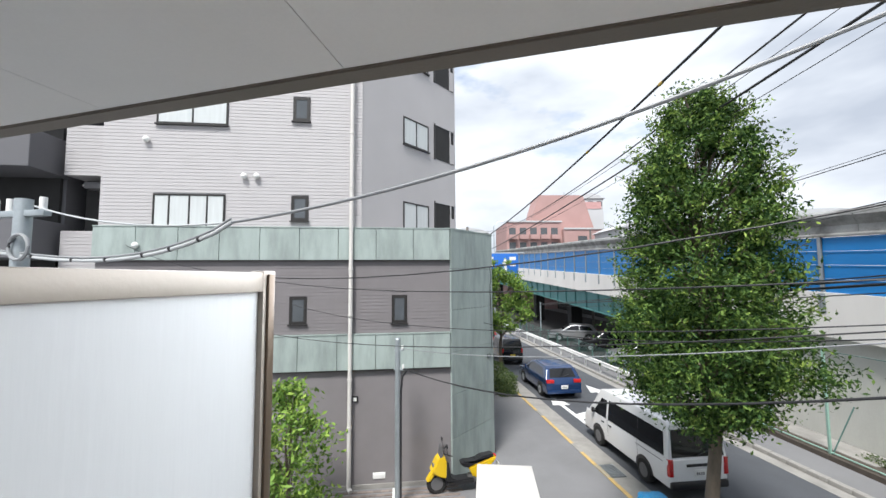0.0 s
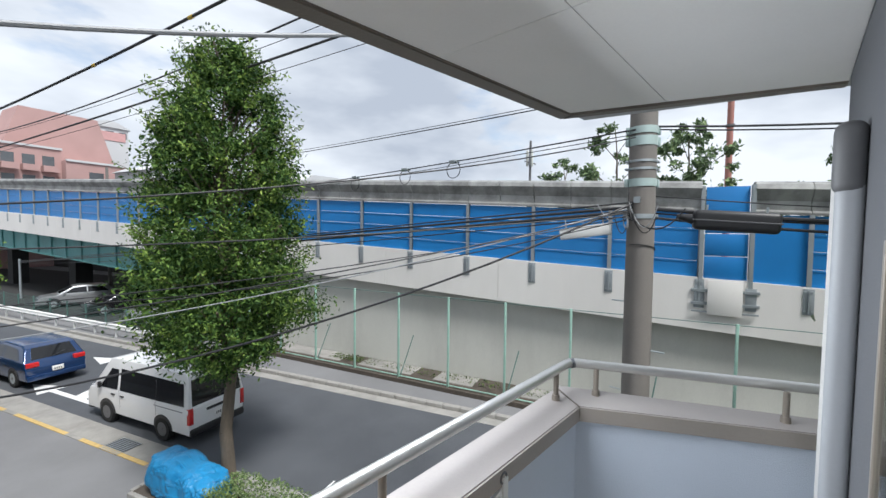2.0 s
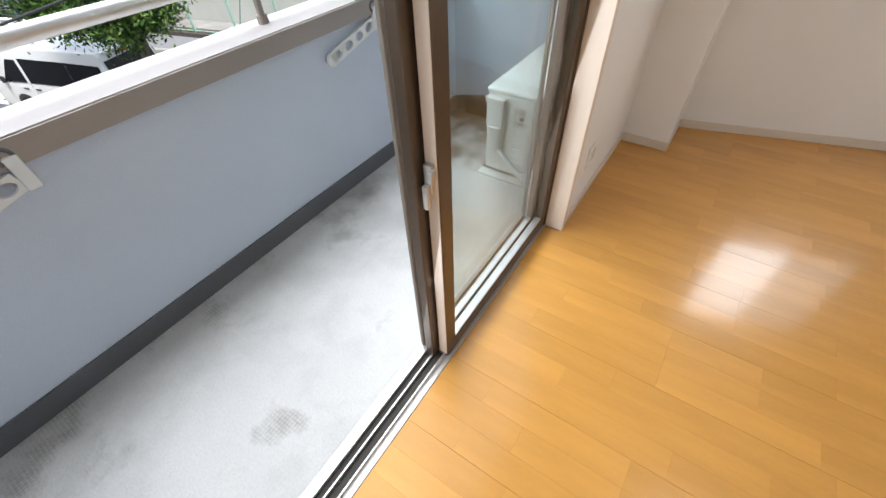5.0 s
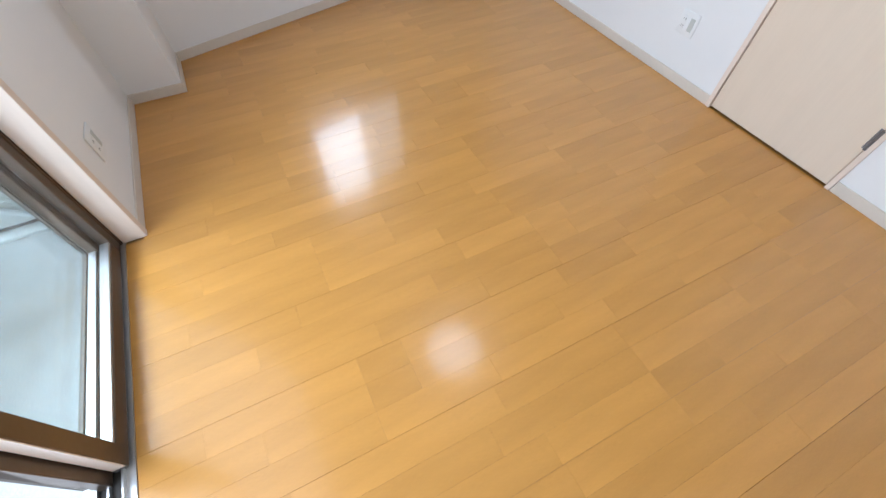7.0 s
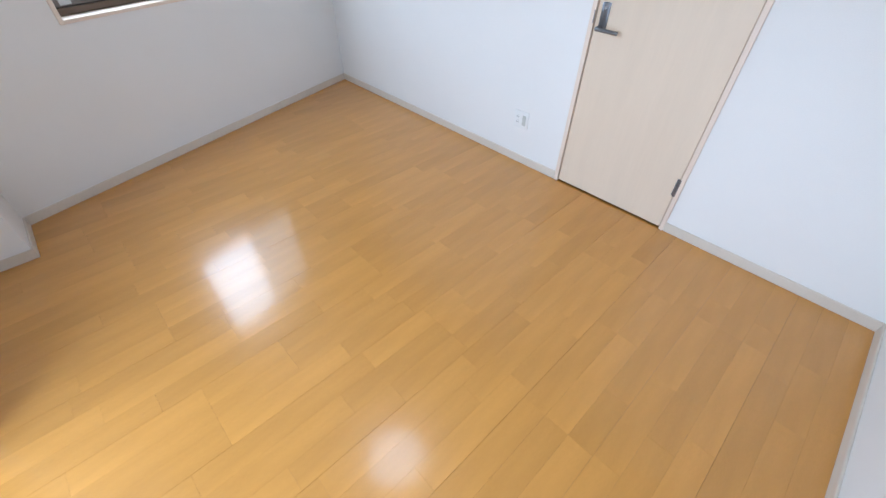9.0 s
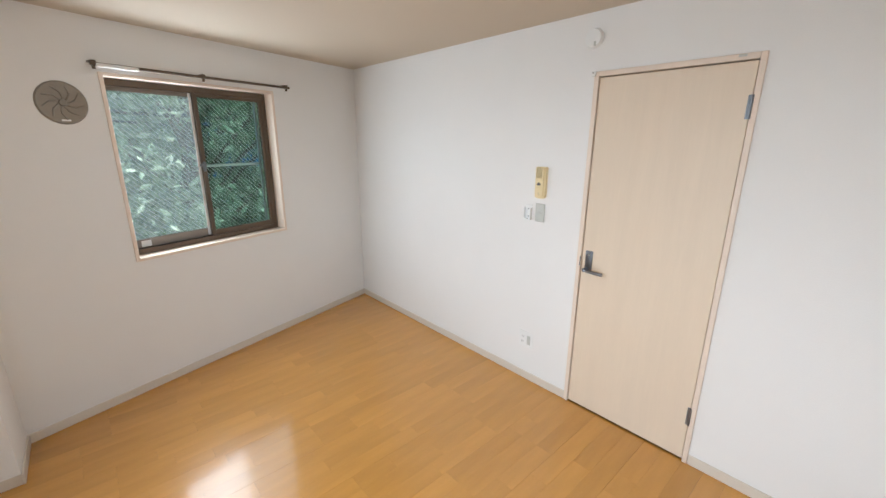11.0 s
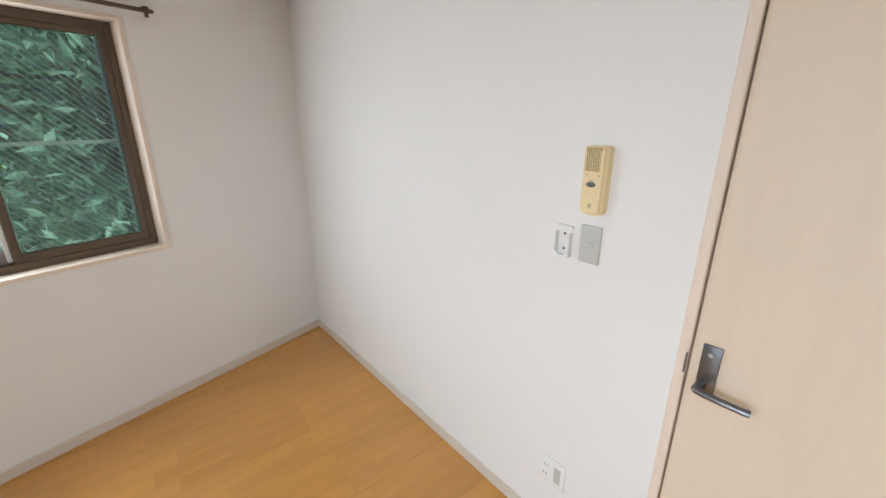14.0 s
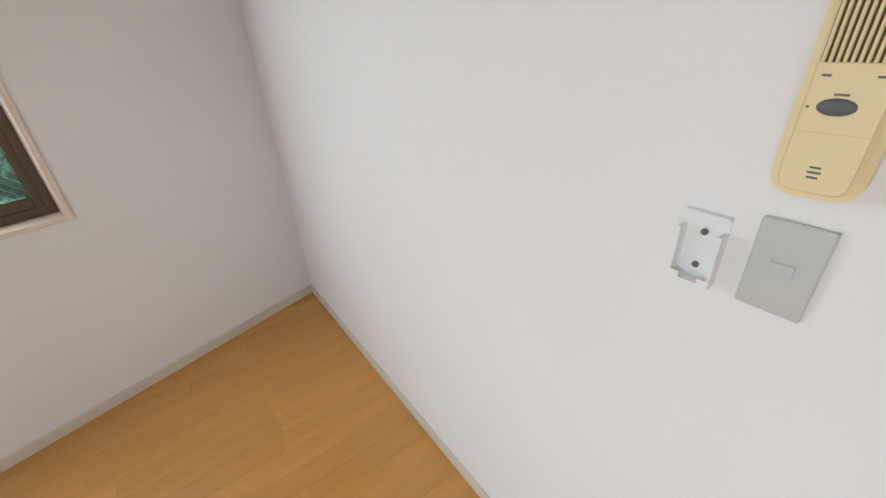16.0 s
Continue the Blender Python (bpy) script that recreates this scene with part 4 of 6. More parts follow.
part("girder_flange", sloped(bm_(), -150, WS, .40, .9, -2.42, -2.35), TEAL, el, smooth=False)
for i in range(40):
    s = WS - .3 - 2.4 * i
    part("stiffener", sloped(bm_(), s, s + .03, .44, .55, -2.34, -.82), TEAL, el, smooth=False)
part("abutment", B(bm_(), WS - .6, WS, .5, 12, GZ, -.3), SHADE, el, smooth=False)
part("back_wall", B(bm_(), -150, WS, 13, 13.3, GZ, 1), SHADE, el, smooth=False)
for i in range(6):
    part("column", B(bm_(), WS - 14 - 13 * i, WS - 12.8 - 13 * i, 2.5, 3.7, GZ, ramp(WS - 13 - 13 * i) - .7), mat("column_blue", (.03, .05, .12), .6) if i == 0 else SHADE, el)
# noise barrier: posts, panels in four courses, cap
nb = thing("noise_barrier", "blue metal noise barrier on grey posts", "noise barrier", BM_, kind="structure")
PS = 2.49
course = (2.66 - .74) / 4
pm = {}
for i in range(-26, 9):
    s0 = i * PS
    if i == 4:
        continue
    for c in range(4):
        bm = bm_()
        o = .745 + c * course
        sloped(bm, .06, PS - .06, .10, .14, o - ramp(0), o + course - .035 - ramp(0), None, None)
        sloped(bm, .06, PS - .06, .085, .15, o + course - .06 - ramp(0), o + course - .012 - ramp(0), None, None)
        if c not in pm:
            pm[c] = mesh_of("panel", bm, BLUE, smooth=False)
        else:
            bm.free()
        ob = new("panel", pm[c])
        ob.parent = nb
        ob.location = (s0, 0, ramp(s0))
pb_, bb_ = None, None
for i in range(-26, 10):
    s0 = i * PS
    if pb_ is None:
        bm = B(bm_(), -.055, .055, .02, .035, .45, 2.68)
        B(bm, -.055, .055, .15, .165, .45, 2.68), B(bm, -.008, .008, .035, .15, .45, 2.68)
        pb_ = part("post", bm, POSTG, nb)
        bm = B(bm_(), -.12, .12, -.02, -.002, .0, .70, .004)
        B(bm, -.015, .015, -.05, -.02, .03, .66)
        bb_ = part("bracket", bm, POSTG, nb, "bolted grey bracket")
        bolt = part("bolt", C(bm_(), (0, -.045, 0), (0, -.018, 0), .022, seg=6), GALV, nb)
        bolt.location = (s0 - .075, 0, ramp(s0) + .1)
        pb_.location = bb_.location = (s0, 0, ramp(s0))
    else:
        again("post", pb_, nb, pose(s0, 0, ramp(s0)))
        again("bracket", bb_, nb, pose(s0, 0, ramp(s0)))
    for dx in (-.075, .075):
        for dz in (.1, .62):
            again("bolt", bolt, nb, pose(s0 + dx, 0, ramp(s0) + dz))
def capseg(s0, s1):
    bm = bm_()
    prof = [(.02, 2.69), (.02, 2.74), (.12, 2.80), (.14, 3.05), (.02, 3.22), (-.04, 3.36), (.0, 3.50), (.14, 3.58), (.34, 3.56), (.46, 3.42), (.46, 2.69)]
    pts = [[bm.verts.new((s, v, ramp(s) + o)) for v, o in prof] for s in (s0, s1)]
    for k in range(len(prof)):
        j = (k + 1) % len(prof)
        bm.faces.new((pts[0][k], pts[0][j], pts[1][j], pts[1][k]))
    bm.faces.new(pts[0][::-1]), bm.faces.new(pts[1])
    bmesh.ops.recalc_face_normals(bm, faces=bm.faces[:])
    return bm


for i in range(-52, 17):
    if i == 8:
        continue
    s0 = i * PS / 2
    part("cap_segment", capseg(s0 + .008, s0 + PS / 2 - .008), CAPM, nb, "sooty rounded metal cap" if i == 0 else "")
# emergency door panel in the barrier
ep = thing("barrier_door", "blue access panel with a pale plate in the barrier", "access door", BM_ @ pose(10.58, 0, ramp(10.58)))
bm = bm_()
for z0, z1 in ((.74, 1.4), (1.42, 2.06), (2.08, 3.42)):
    B(bm, -.52, .52, .05, .12, z0, z1, .01)
part("panel", bm, BLUE, ep)
for x in (-.60, .60):
    part("jamb", B(bm_(), x - .05, x + .05, -.02, .14, .3, 3.45), POSTG, ep)
part("blank_right", B(bm_(), .66, 1.83, .09, .13, .66, 2.58), BLUE, ep)
part("plate", B(bm_(), -.42, .42, -.10, -.06, -.30, .72, .006), PARA, ep, "pale cover plate")
for x in (-.62, .62):
    part("plate_bracket", B(B(bm_(), x - .2, x + .2, -.06, -.0, -.02, .06), x - .2, x + .2, -.06, .0, .36, .44), POSTG, ep)
    part("bracket_plate", B(bm_(), x - .13, x + .13, -.03, -.003, -.12, .52, .004), POSTG, ep)
part("support_bar", B(bm_(), -.8, .8, -.09, -.05, -.24, -.19), POSTG, ep)

# planted strip and pale green post fence before the wall
solid("wall_strip", B(bm_(), WS - .5, 60, -1.15, .35, GZ, GZ + .16), SOIL, "soil strip with concrete rubble along the wall", "planting strip", BM_, kind="structure")
for s0, s1 in ((-8, -3.2), (-2.2, .4), (1.4, 3.0), (4.4, 7.2), (8.5, 14)):
    solid("strip_slab", B(bm_(), s0, s1, -.62, .3, GZ + .1, GZ + .185, .02), KERB, "broken pale concrete slab on the strip", "slab", BM_, group="strip slabs")
fe = thing("post_fence", "pale green steel post fence with a top wire", "fence", BM_)
post = None
for i in range(-4, 9):
    s = 2.13 * i + .1
    if post is None:
        post = part("post", B(bm_(), -.035, .035, -.035, .035, 0, 3.35, .008), GREENF, fe)
        post.location = (s, -1.0, GZ + .1)
        brace = part("brace", C(bm_(), (0, 0, 0), (.28, .55, 1.55), .02), DGREEN, fe)
        brace.location = (s, -1.0, GZ + .15)
        brace.matrix_basis = pose(s + .05, -.98, GZ + .15)
    else:
        again("post", post, fe, pose(s, -1.0, GZ + .1))
        if i % 2 == 0:
            again("brace", brace, fe, pose(s + .05, -.98, GZ + .15))
part("bottom_rail", tube(bm_(), [(WS, -1.0, GZ + .22), (19, -1.0, GZ + .22)], .022), GREENF, fe)
part("top_wire", tube(bm_(), [(WS, -1.0, GZ + 3.42), (19, -1.0, GZ + 3.42)], .012), DGREEN, fe)

# guard rail and mesh fence
gd = thing("guard_rail", "white corrugated guard rail on posts", "guard rail", SM @ pose(6.35, 9.5, 0))
bm = bm_()
prof = [(0, .42), (-.05, .46), (-.05, .50), (0, .55), (0, .57), (-.05, .62), (-.05, .66), (0, .70), (.01, .70), (.01, .42)]
pts = [[bm.verts.new((x, y, z)) for x, z in prof] for y in (0, 46)]
for k in range(len(prof)):
    bm.faces.new((pts[0][k], pts[0][(k + 1) % len(prof)], pts[1][(k + 1) % len(prof)], pts[1][k]))
bm.faces.new(pts[0][::-1]), bm.faces.new(pts[1])
part("beam", bm, WHITEP, gd)
gp = part("post", C(bm_(), (.08, 0, 0), (.08, 0, .68), .055), WHITEP, gd)
gp.location = (0, .5, 0)
for i in range(1, 23):
    again("post", gp, gd, pose(0, .5 + 2 * i, 0))
mf = thing("mesh_fence", "dark green steel mesh fence beside the car park", "fence", SM @ pose(7.2, 8.5, 0))
fp = part("post", B(bm_(), -.03, .03, -.03, .03, 0, 1.3), DGREEN, mf)
for i in range(1, 25):
    again("post", fp, mf, pose(0, 2 * i, 0))
for k in range(12):
    part("wire", B(bm_(), -.007, .007, 0, 48, .12 + .1 * k, .135 + .1 * k), DGREEN, mf)
# The car park's near-black colour holds the viaduct's shade.
solid("car_park", B(bm_(), 7.3, 22, 9, 110, -.05, .01), SHADE, "car park surface below the viaduct, coloured for its shade", "car park", SM, kind="structure")


# ---- vehicles ----
def shell(bm, prof, hw):
    """A body from a side outline of (y, z), with half widths hw(z)."""
    L = [bm.verts.new((-hw(z), y, z)) for y, z in prof]
    R = [bm.verts.new((hw(z), y, z)) for y, z in prof]
    n = len(prof)
    bm.faces.new(L), bm.faces.new(R[::-1])
    for i in range(n):
        j = (i + 1) % n
        bm.faces.new((L[j], L[i], R[i], R[j]))
    bmesh.ops.recalc_face_normals(bm, faces=bm.faces[:])
    return bm


def panel_on(bm, pts, hw, side, lift=.006, depth=.012):
    """A flat pane on the body's side, outlined by (y, z)."""
    a = [bm.verts.new((side * (hw(z) + lift), y, z)) for y, z in pts]
    b = [bm.verts.new((side * (hw(z) + lift - depth), y, z)) for y, z in pts]
    n = len(pts)
    bm.faces.new(a), bm.faces.new(b[::-1])
    for i in range(n):
        bm.faces.new((a[i], a[(i + 1) % n], b[(i + 1) % n], b[i]))
    bmesh.ops.recalc_face_normals(bm, faces=bm.faces[:])
    return bm


def cross_pane(bm, lower, upper, w0, w1, lift):
    """A pane across the body between two (y, z) lines, w0 and w1 its half widths."""
    ny, nz = upper[1] - lower[1], -(upper[0] - lower[0])
    l = math.hypot(ny, nz)
    d = Vector((0, lift * ny / l, lift * nz / l))
    a = [Vector((-w0, *lower)), Vector((w0, *lower)), Vector((w1, *upper)), Vector((-w1, *upper))]
    p, q = [bm.verts.new(v + d) for v in a], [bm.verts.new(v - d) for v in a]
    bm.faces.new(p), bm.faces.new(q[::-1])
    for i in range(4):
        bm.faces.new((p[i], p[(i + 1) % 4], q[(i + 1) % 4], q[i]))
    bmesh.ops.recalc_face_normals(bm, faces=bm.faces[:])
    return bm


def wheels(t, r, ys, x, rim_mat):
    tyre = rim = hub = None
    for y in ys:
        for s in (-1, 1):
            w = thing("wheel", "", "")
            w.parent = t
            for key in ("label", "category"):
                if key in w:
                    del w[key]
            w.location = (s * x, y, r)
            bm = C(bm_(), (-.10, 0, 0), (.10, 0, 0), r, seg=28)
            bmesh.ops.bevel(bm, geom=[e for e in bm.edges if abs(e.verts[0].co.x - e.verts[1].co.x) < .01], offset=.03, segments=2, affect="EDGES")
            part("tyre", bm, TYRE, w)
            bm = C(bm_(), (-s * .02, 0, 0), (s * .103, 0, 0), r * .63, r * .58, 24)
            part("rim", bm, rim_mat, w)
            bm = C(bm_(), (s * .10, 0, 0), (s * .112, 0, 0), r * .16, r * .13, 12)
            part("hub_cap", bm, GREYD, w)


def vehicle(name, label, m, paint, length, width, height, belt, prof_low, prof_up, taper, glass_side, front_pane, rear_pane, wheel_y, wheel_r, lamps, plate_rgb, rim=GALV):
    t = thing(name, label, "car" if name != "delivery_van" else "van", m)
    hw0 = width / 2
    hw = lambda z: hw0 - (.02 if z < .45 else 0) - (max(0, z - belt) / (height - belt)) * taper
    bm = shell(bm_(), prof_low, hw)
    bmesh.ops.bevel(bm, geom=bm.edges[:], offset=.05, segments=3, affect="EDGES", profile=.6)
    part("body", bm, paint, t)
    bm = shell(bm_(), prof_up, hw)
    bmesh.ops.bevel(bm, geom=bm.edges[:], offset=.05, segments=3, affect="EDGES", profile=.6)
    part("cabin", bm, paint, t)
    for s in (-1, 1):
        for g in glass_side:
            part("side_window", panel_on(bm_(), g, hw, s), CGLASS, t)
        for y in wheel_y:
            bm = bm_()
            pts = [(y + (wheel_r + .07) * math.cos(a), max(.14, wheel_r + (wheel_r + .07) * math.sin(a))) for a in [math.pi * k / 12 for k in range(13)]]
            part("wheel_arch", panel_on(bm, pts, hw, s, .004, .02), BLACKP, t)
        part("side_mirror", B(bm_(), s * (hw0 + .02) - .09 * (s < 0), s * (hw0 + .02) + .09 * (s > 0), lamps["mirror"][0] - .05, lamps["mirror"][0] + .05, lamps["mirror"][1] - .09, lamps["mirror"][1] + .09, .03), BLACKP if name == "delivery_van" else paint, t)
        x0, x1, z0, z1 = lamps["tail"]
        part("tail_lamp", B(bm_(), s * x0, s * x1, -length / 2 - .02, -length / 2 + .1, z0, z1, .02), REDL, t, "red tail lamp")
        x0, x1, z0, z1 = lamps["head"]
        part("head_lamp", B(bm_(), s * x0, s * x1, length / 2 - .12, length / 2 + .01, z0, z1, .03), FGLASS, t)
        for y in lamps["handles"]:
            part("door_handle", B(bm_(), s * (hw0 + .018), s * (hw0 - .01), y - .09, y + .09, belt - .16, belt - .12, .008), BLACKP if name == "delivery_van" else paint, t)
        for y, z0 in lamps["seams"]:
            part("door_seam", panel_on(bm_(), [(y - .006, z0), (y + .006, z0), (y + .006, belt), (y - .006, belt)], hw, s, .002, .006), BLACKP, t)
    part("windscreen", cross_pane(bm_(), *front_pane, .012), CGLASS, t)
    part("rear_window", cross_pane(bm_(), *rear_pane, .012), CGLASS, t)
    part("rear_bumper", B(bm_(), -hw0 + .03, hw0 - .03, -length / 2 - .05, -length / 2 + .2, .30, .50, .04), lamps.get("bumper", paint), t)
    part("front_bumper", B(bm_(), -hw0 + .03, hw0 - .03, length / 2 - .2, length / 2 + .04, .26, .50, .04), lamps.get("bumper", paint), t)
    pz = lamps["plate"][1]
    part("number_plate", B(bm_(), -.165, .165, -length / 2 - .066, -length / 2 - .045 + lamps.get("plate_in", 0), pz - .083, pz + .083, .005), mat("plate_" + name, plate_rgb, .4, bump=0), t)
    for k in range(4):
        part("plate_mark", B(bm_(), -.11 + .06 * k, -.075 + .06 * k, -length / 2 - .069, -length / 2 - .065, pz - .05, pz + .02), GREYD, t)
    part("wiper", tube(bm_(), [(-.05, rear_pane[0][0] - .03, rear_pane[0][1] + .03), (.28, rear_pane[0][0] - .035, rear_pane[0][1] + .16)], .01), BLACKP, t)
    wheels(t, wheel_r, wheel_y, hw0 - .09, rim)
    return t


VL = 4.70
van = vehicle("delivery_van", "white delivery van with black tinted windows", Matrix.Translation(st(2.25, 1.60, .008)) @ Matrix.Rotation(RA, 4, "Z"), VANW, VL, 1.70, 1.98, 1.05,
    [(-2.34, .32), (-2.36, 1.06), (1.75, 1.06), (2.18, .98), (2.33, .75), (2.35, .32)],
    [(-2.35, 1.04), (-2.22, 1.88), (-2.1, 1.97), (.95, 1.98), (1.25, 1.93), (2.0, 1.04)], .11,
    [[(-2.16, 1.10), (-2.08, 1.68), (-.966, 1.70), (-.966, 1.08)], [(-.954, 1.08), (-.954, 1.70), (.66, 1.70), (.66, 1.08)], [(.78, 1.08), (.78, 1.66), (1.12, 1.66), (1.58, 1.12), (1.58, 1.06)]],
    (((1.90, 1.16), (1.33, 1.84), .72, .66)), (((-2.335, 1.10), (-2.235, 1.78), .745, .69)), (-1.25, 1.32), .33,
    dict(tail=(.72, .845, .62, 1.06), head=(.5, .8, .62, .86), mirror=(1.55, 1.14), handles=(.55, 1.0), seams=((.70, .4), (1.72, .4), (-.96, .4)), plate=(0, .72), bumper=BLACKP), (.75, .75, .73), rim=GREYD)
part("stop_lamp", B(bm_(), -.12, .12, -2.29, -2.2, 1.83, 1.87, .008), REDL, van)
part("roof_spoiler", B(bm_(), -.62, .62, -2.27, -2.05, 1.93, 1.975, .015), VANW, van)
part("tailgate_trim", B(bm_(), -.35, .35, -2.385, -2.34, .86, .93, .01), BLACKP, van)
part("mirror_stay", tube(bm_(), [(-.25, -2.2, 1.86), (-.40, -2.42, 1.80), (-.36, -2.44, 1.68)], .012), BLACKP, van)
for s in (-1, 1):
    part("slide_rail", B(bm_(), s * .853, s * .845, -2.1, -.9, .93, .95), GREYD, van)

HAT = dict(prof_low=[(-2.16, .30), (-2.2, .72), (-2.08, .98), (1.0, .95), (1.95, .82), (2.18, .62), (2.2, .28)],
    prof_up=[(-2.10, .94), (-1.78, 1.40), (-1.5, 1.50), (-.2, 1.52), (.25, 1.46), (1.12, .94)], taper=.2,
    glass_side=[[(-1.72, 1.02), (-1.40, 1.36), (-.55, 1.42), (-.55, 1.02)], [(-.48, 1.02), (-.48, 1.42), (.20, 1.38), (.75, 1.02)]],
    front_pane=((1.0, 1.0), (.30, 1.44), .70, .60), rear_pane=((-2.04, 1.02), (-1.78, 1.40), .66, .56), wheel_y=(-1.3, 1.32), wheel_r=.33)
HL = dict(tail=(.50, .86, .80, .96), head=(.5, .82, .62, .78), mirror=(.75, 1.04), handles=(-.75, .25), seams=((-.52, .4), (.82, .4)), plate=(0, .62))
vehicle("hatchback_car", "dark blue hatchback car on the road", Matrix.Translation(st(10.9, 1.75, .008)) @ Matrix.Rotation(RA, 4, "Z"), CARB, 4.4, 1.78, 1.52, .95, plate_rgb=(.75, .75, .73), lamps=HL, **HAT)
KEI = dict(prof_low=[(-1.70, .30), (-1.72, .95), (1.1, .95), (1.6, .82), (1.7, .3)], prof_up=[(-1.71, .93), (-1.62, 1.66), (-1.5, 1.74), (.35, 1.76), (.7, 1.66), (1.25, .93)], taper=.14,
    glass_side=[[(-1.55, 1.0), (-1.5, 1.6), (-.5, 1.62), (-.5, 1.0)], [(-.42, 1.0), (-.42, 1.62), (.5, 1.6), (.95, 1.0)]],
    front_pane=((1.17, 1.02), (.73, 1.62), .62, .56), rear_pane=((-1.69, 1.02), (-1.61, 1.62), .64, .58), wheel_y=(-1.2, 1.2), wheel_r=.29)
KL = dict(tail=(.60, .73, .8, 1.1), head=(.4, .68, .6, .8), mirror=(.9, 1.06), handles=(-.6, .3), seams=((-.46, .4), (.9, .4)), plate=(0, .66))
vehicle("mini_van", "black boxy small car with a yellow plate", Matrix.Translation(st(18.3, 1.55, .008)) @ Matrix.Rotation(RA, 4, "Z"), CARK, 3.4, 1.48, 1.76, .95, plate_rgb=(.62, .46, .03), lamps=KL, **KEI)
vehicle("hatchback_car", "red hatchback car further along the road", Matrix.Translation(st(24.8, 1.3, .008)) @ Matrix.Rotation(RA, 4, "Z"), CARR, 4.4, 1.78, 1.52, .95, plate_rgb=(.75, .75, .73), lamps=HL, **HAT)
for a, b, turn, paint, lab in ((15.5, 10.2, 70, CARG, "silver parked car below the viaduct"), (21.0, 10.6, 75, CARK, "black parked car below the viaduct"), (26.5, 10.4, 70, CARG, "grey parked car below the viaduct")):
    vehicle("parked_car", lab, Matrix.Translation(st(a, b, .012)) @ Matrix.Rotation(RA + radians(turn), 4, "Z"), paint, 4.4, 1.78, 1.52, .95, plate_rgb=(.75, .75, .73), lamps=HL, **HAT)

# scooter
sc = thing("motor_scooter", "yellow and black motor scooter on its stand", "scooter", pose(-3.5, 11.75, GZ, 0, 0, 116))
for y in (-.66, .68):
    w = new("wheel")
    w.parent = sc
    w.location = (0, y, .28)
    bm = C(bm_(), (-.06, 0, 0), (.06, 0, 0), .28, seg=26)
    bmesh.ops.bevel(bm, geom=[e for e in bm.edges if abs(e.verts[0].co.x - e.verts[1].co.x) < .01], offset=.035, segments=2, affect="EDGES")
    part("tyre", bm, TYRE, w)
    part("rim", C(bm_(), (-.065, 0, 0), (.065, 0, 0), .17, seg=20), GREYD, w)
def wedge(prof, half, bev=.03):
    bm = shell(bm_(), prof, lambda z: half)
    bmesh.ops.bevel(bm, geom=bm.edges[:], offset=bev, segments=2, affect="EDGES")
    return bm
part("front_cowl", wedge([(.42, .42), (.62, .48), (.86, .62), (.66, .98), (.50, 1.05), (.40, .80)], .17), YELS, sc, "yellow front cowl")
part("front_fender", wedge([(.42, .50), (.60, .62), (.86, .56), (.98, .38), (.90, .36), (.72, .54), (.55, .52)], .09, .015), YELS, sc)
part("leg_shield", wedge([(.15, .30), (.46, .34), (.46, .86), (.38, .86), (.30, .42), (.15, .38)], .19), BLACKP, sc)
part("floor_board", wedge([(-.35, .22), (.42, .22), (.42, .34), (-.35, .36)], .18), BLACKP, sc)
part("tail_body", wedge([(-.35, .36), (-.2, .62), (-.45, .72), (-1.0, .86), (-1.02, .78), (-.72, .50), (-.5, .36)], .15), YELS, sc, "yellow tail body")
part("seat", wedge([(.02, .72), (-.05, .80), (-.45, .78), (-.55, .88), (-.95, .92), (-.97, .86), (-.5, .72), (-.15, .62)], .15, .035), BLACKP, sc, "black stepped seat")
part("engine", wedge([(-.20, .20), (-.20, .42), (-.75, .40), (-.80, .22)], .11), GREYD, sc)
part("muffler", C(bm_(), (.15, -.35, .28), (.17, -.92, .38), .06, .07), GREYD, sc)
part("handlebar", tube(bm_(), [(-.34, .32, 1.08), (-.2, .42, 1.06), (0, .47, 1.02), (.2, .42, 1.06), (.34, .32, 1.08)], .016), BLACKP, sc)
for s in (-1, 1):
    part("mirror", B(tube(bm_(), [(s * .22, .42, 1.06), (s * .28, .46, 1.28)], .008), s * .28 - .06, s * .28 + .06, .44, .47, 1.27, 1.36, .012), BLACKP, sc)
    part("brake_lever", tube(bm_(), [(s * .18, .46, 1.06), (s * .32, .40, 1.07)], .008), STEEL, sc)
part("windshield", wedge([(.62, .98), (.56, 1.28), (.545, 1.28), (.52, 1.0)], .15, .006), GREYD, sc)
part("head_lamp", B(bm_(), -.10, .10, .74, .80, .70, .80, .02), FGLASS, sc)
part("tail_lamp", B(bm_(), -.08, .08, -1.04, -1.0, .80, .86, .01), REDL, sc)
part("number_plate", B(bm_(), -.10, .10, -1.12, -1.105, .52, .64), mat("scooter_plate", (.7, .7, .68), .4, bump=0), sc)
part("stand", tube(bm_(), [(.10, -.1, .24), (.22, -.15, .0)], .014), GREYD, sc)

# white storage box and the dark low fence behind it
bx = thing("storage_box", "white metal storage box on the yard", "storage box", pose(-2.13, 9.7, GZ, 0, 0, 6))
part("body", B(bm_(), -.62, .62, -.80, .80, .04, 1.25, .02), WHITEP, bx)
part("lid", B(bm_(), -.66, .66, -.84, .84, 1.25, 1.32, .02), PIPEW, bx)
part("plinth", B(bm_(), -.58, .58, -.76, .76, 0, .05), GREYD, bx)
part("lid_hinge", B(bm_(), -.3, -.2, -.86, -.84, 1.2, 1.3, .005), GREYP, bx)
lf = thing("low_fence", "low dark glazed fence panel in a black frame", "fence", pose(-.15, 7.75, GZ, 0, 0, 4))
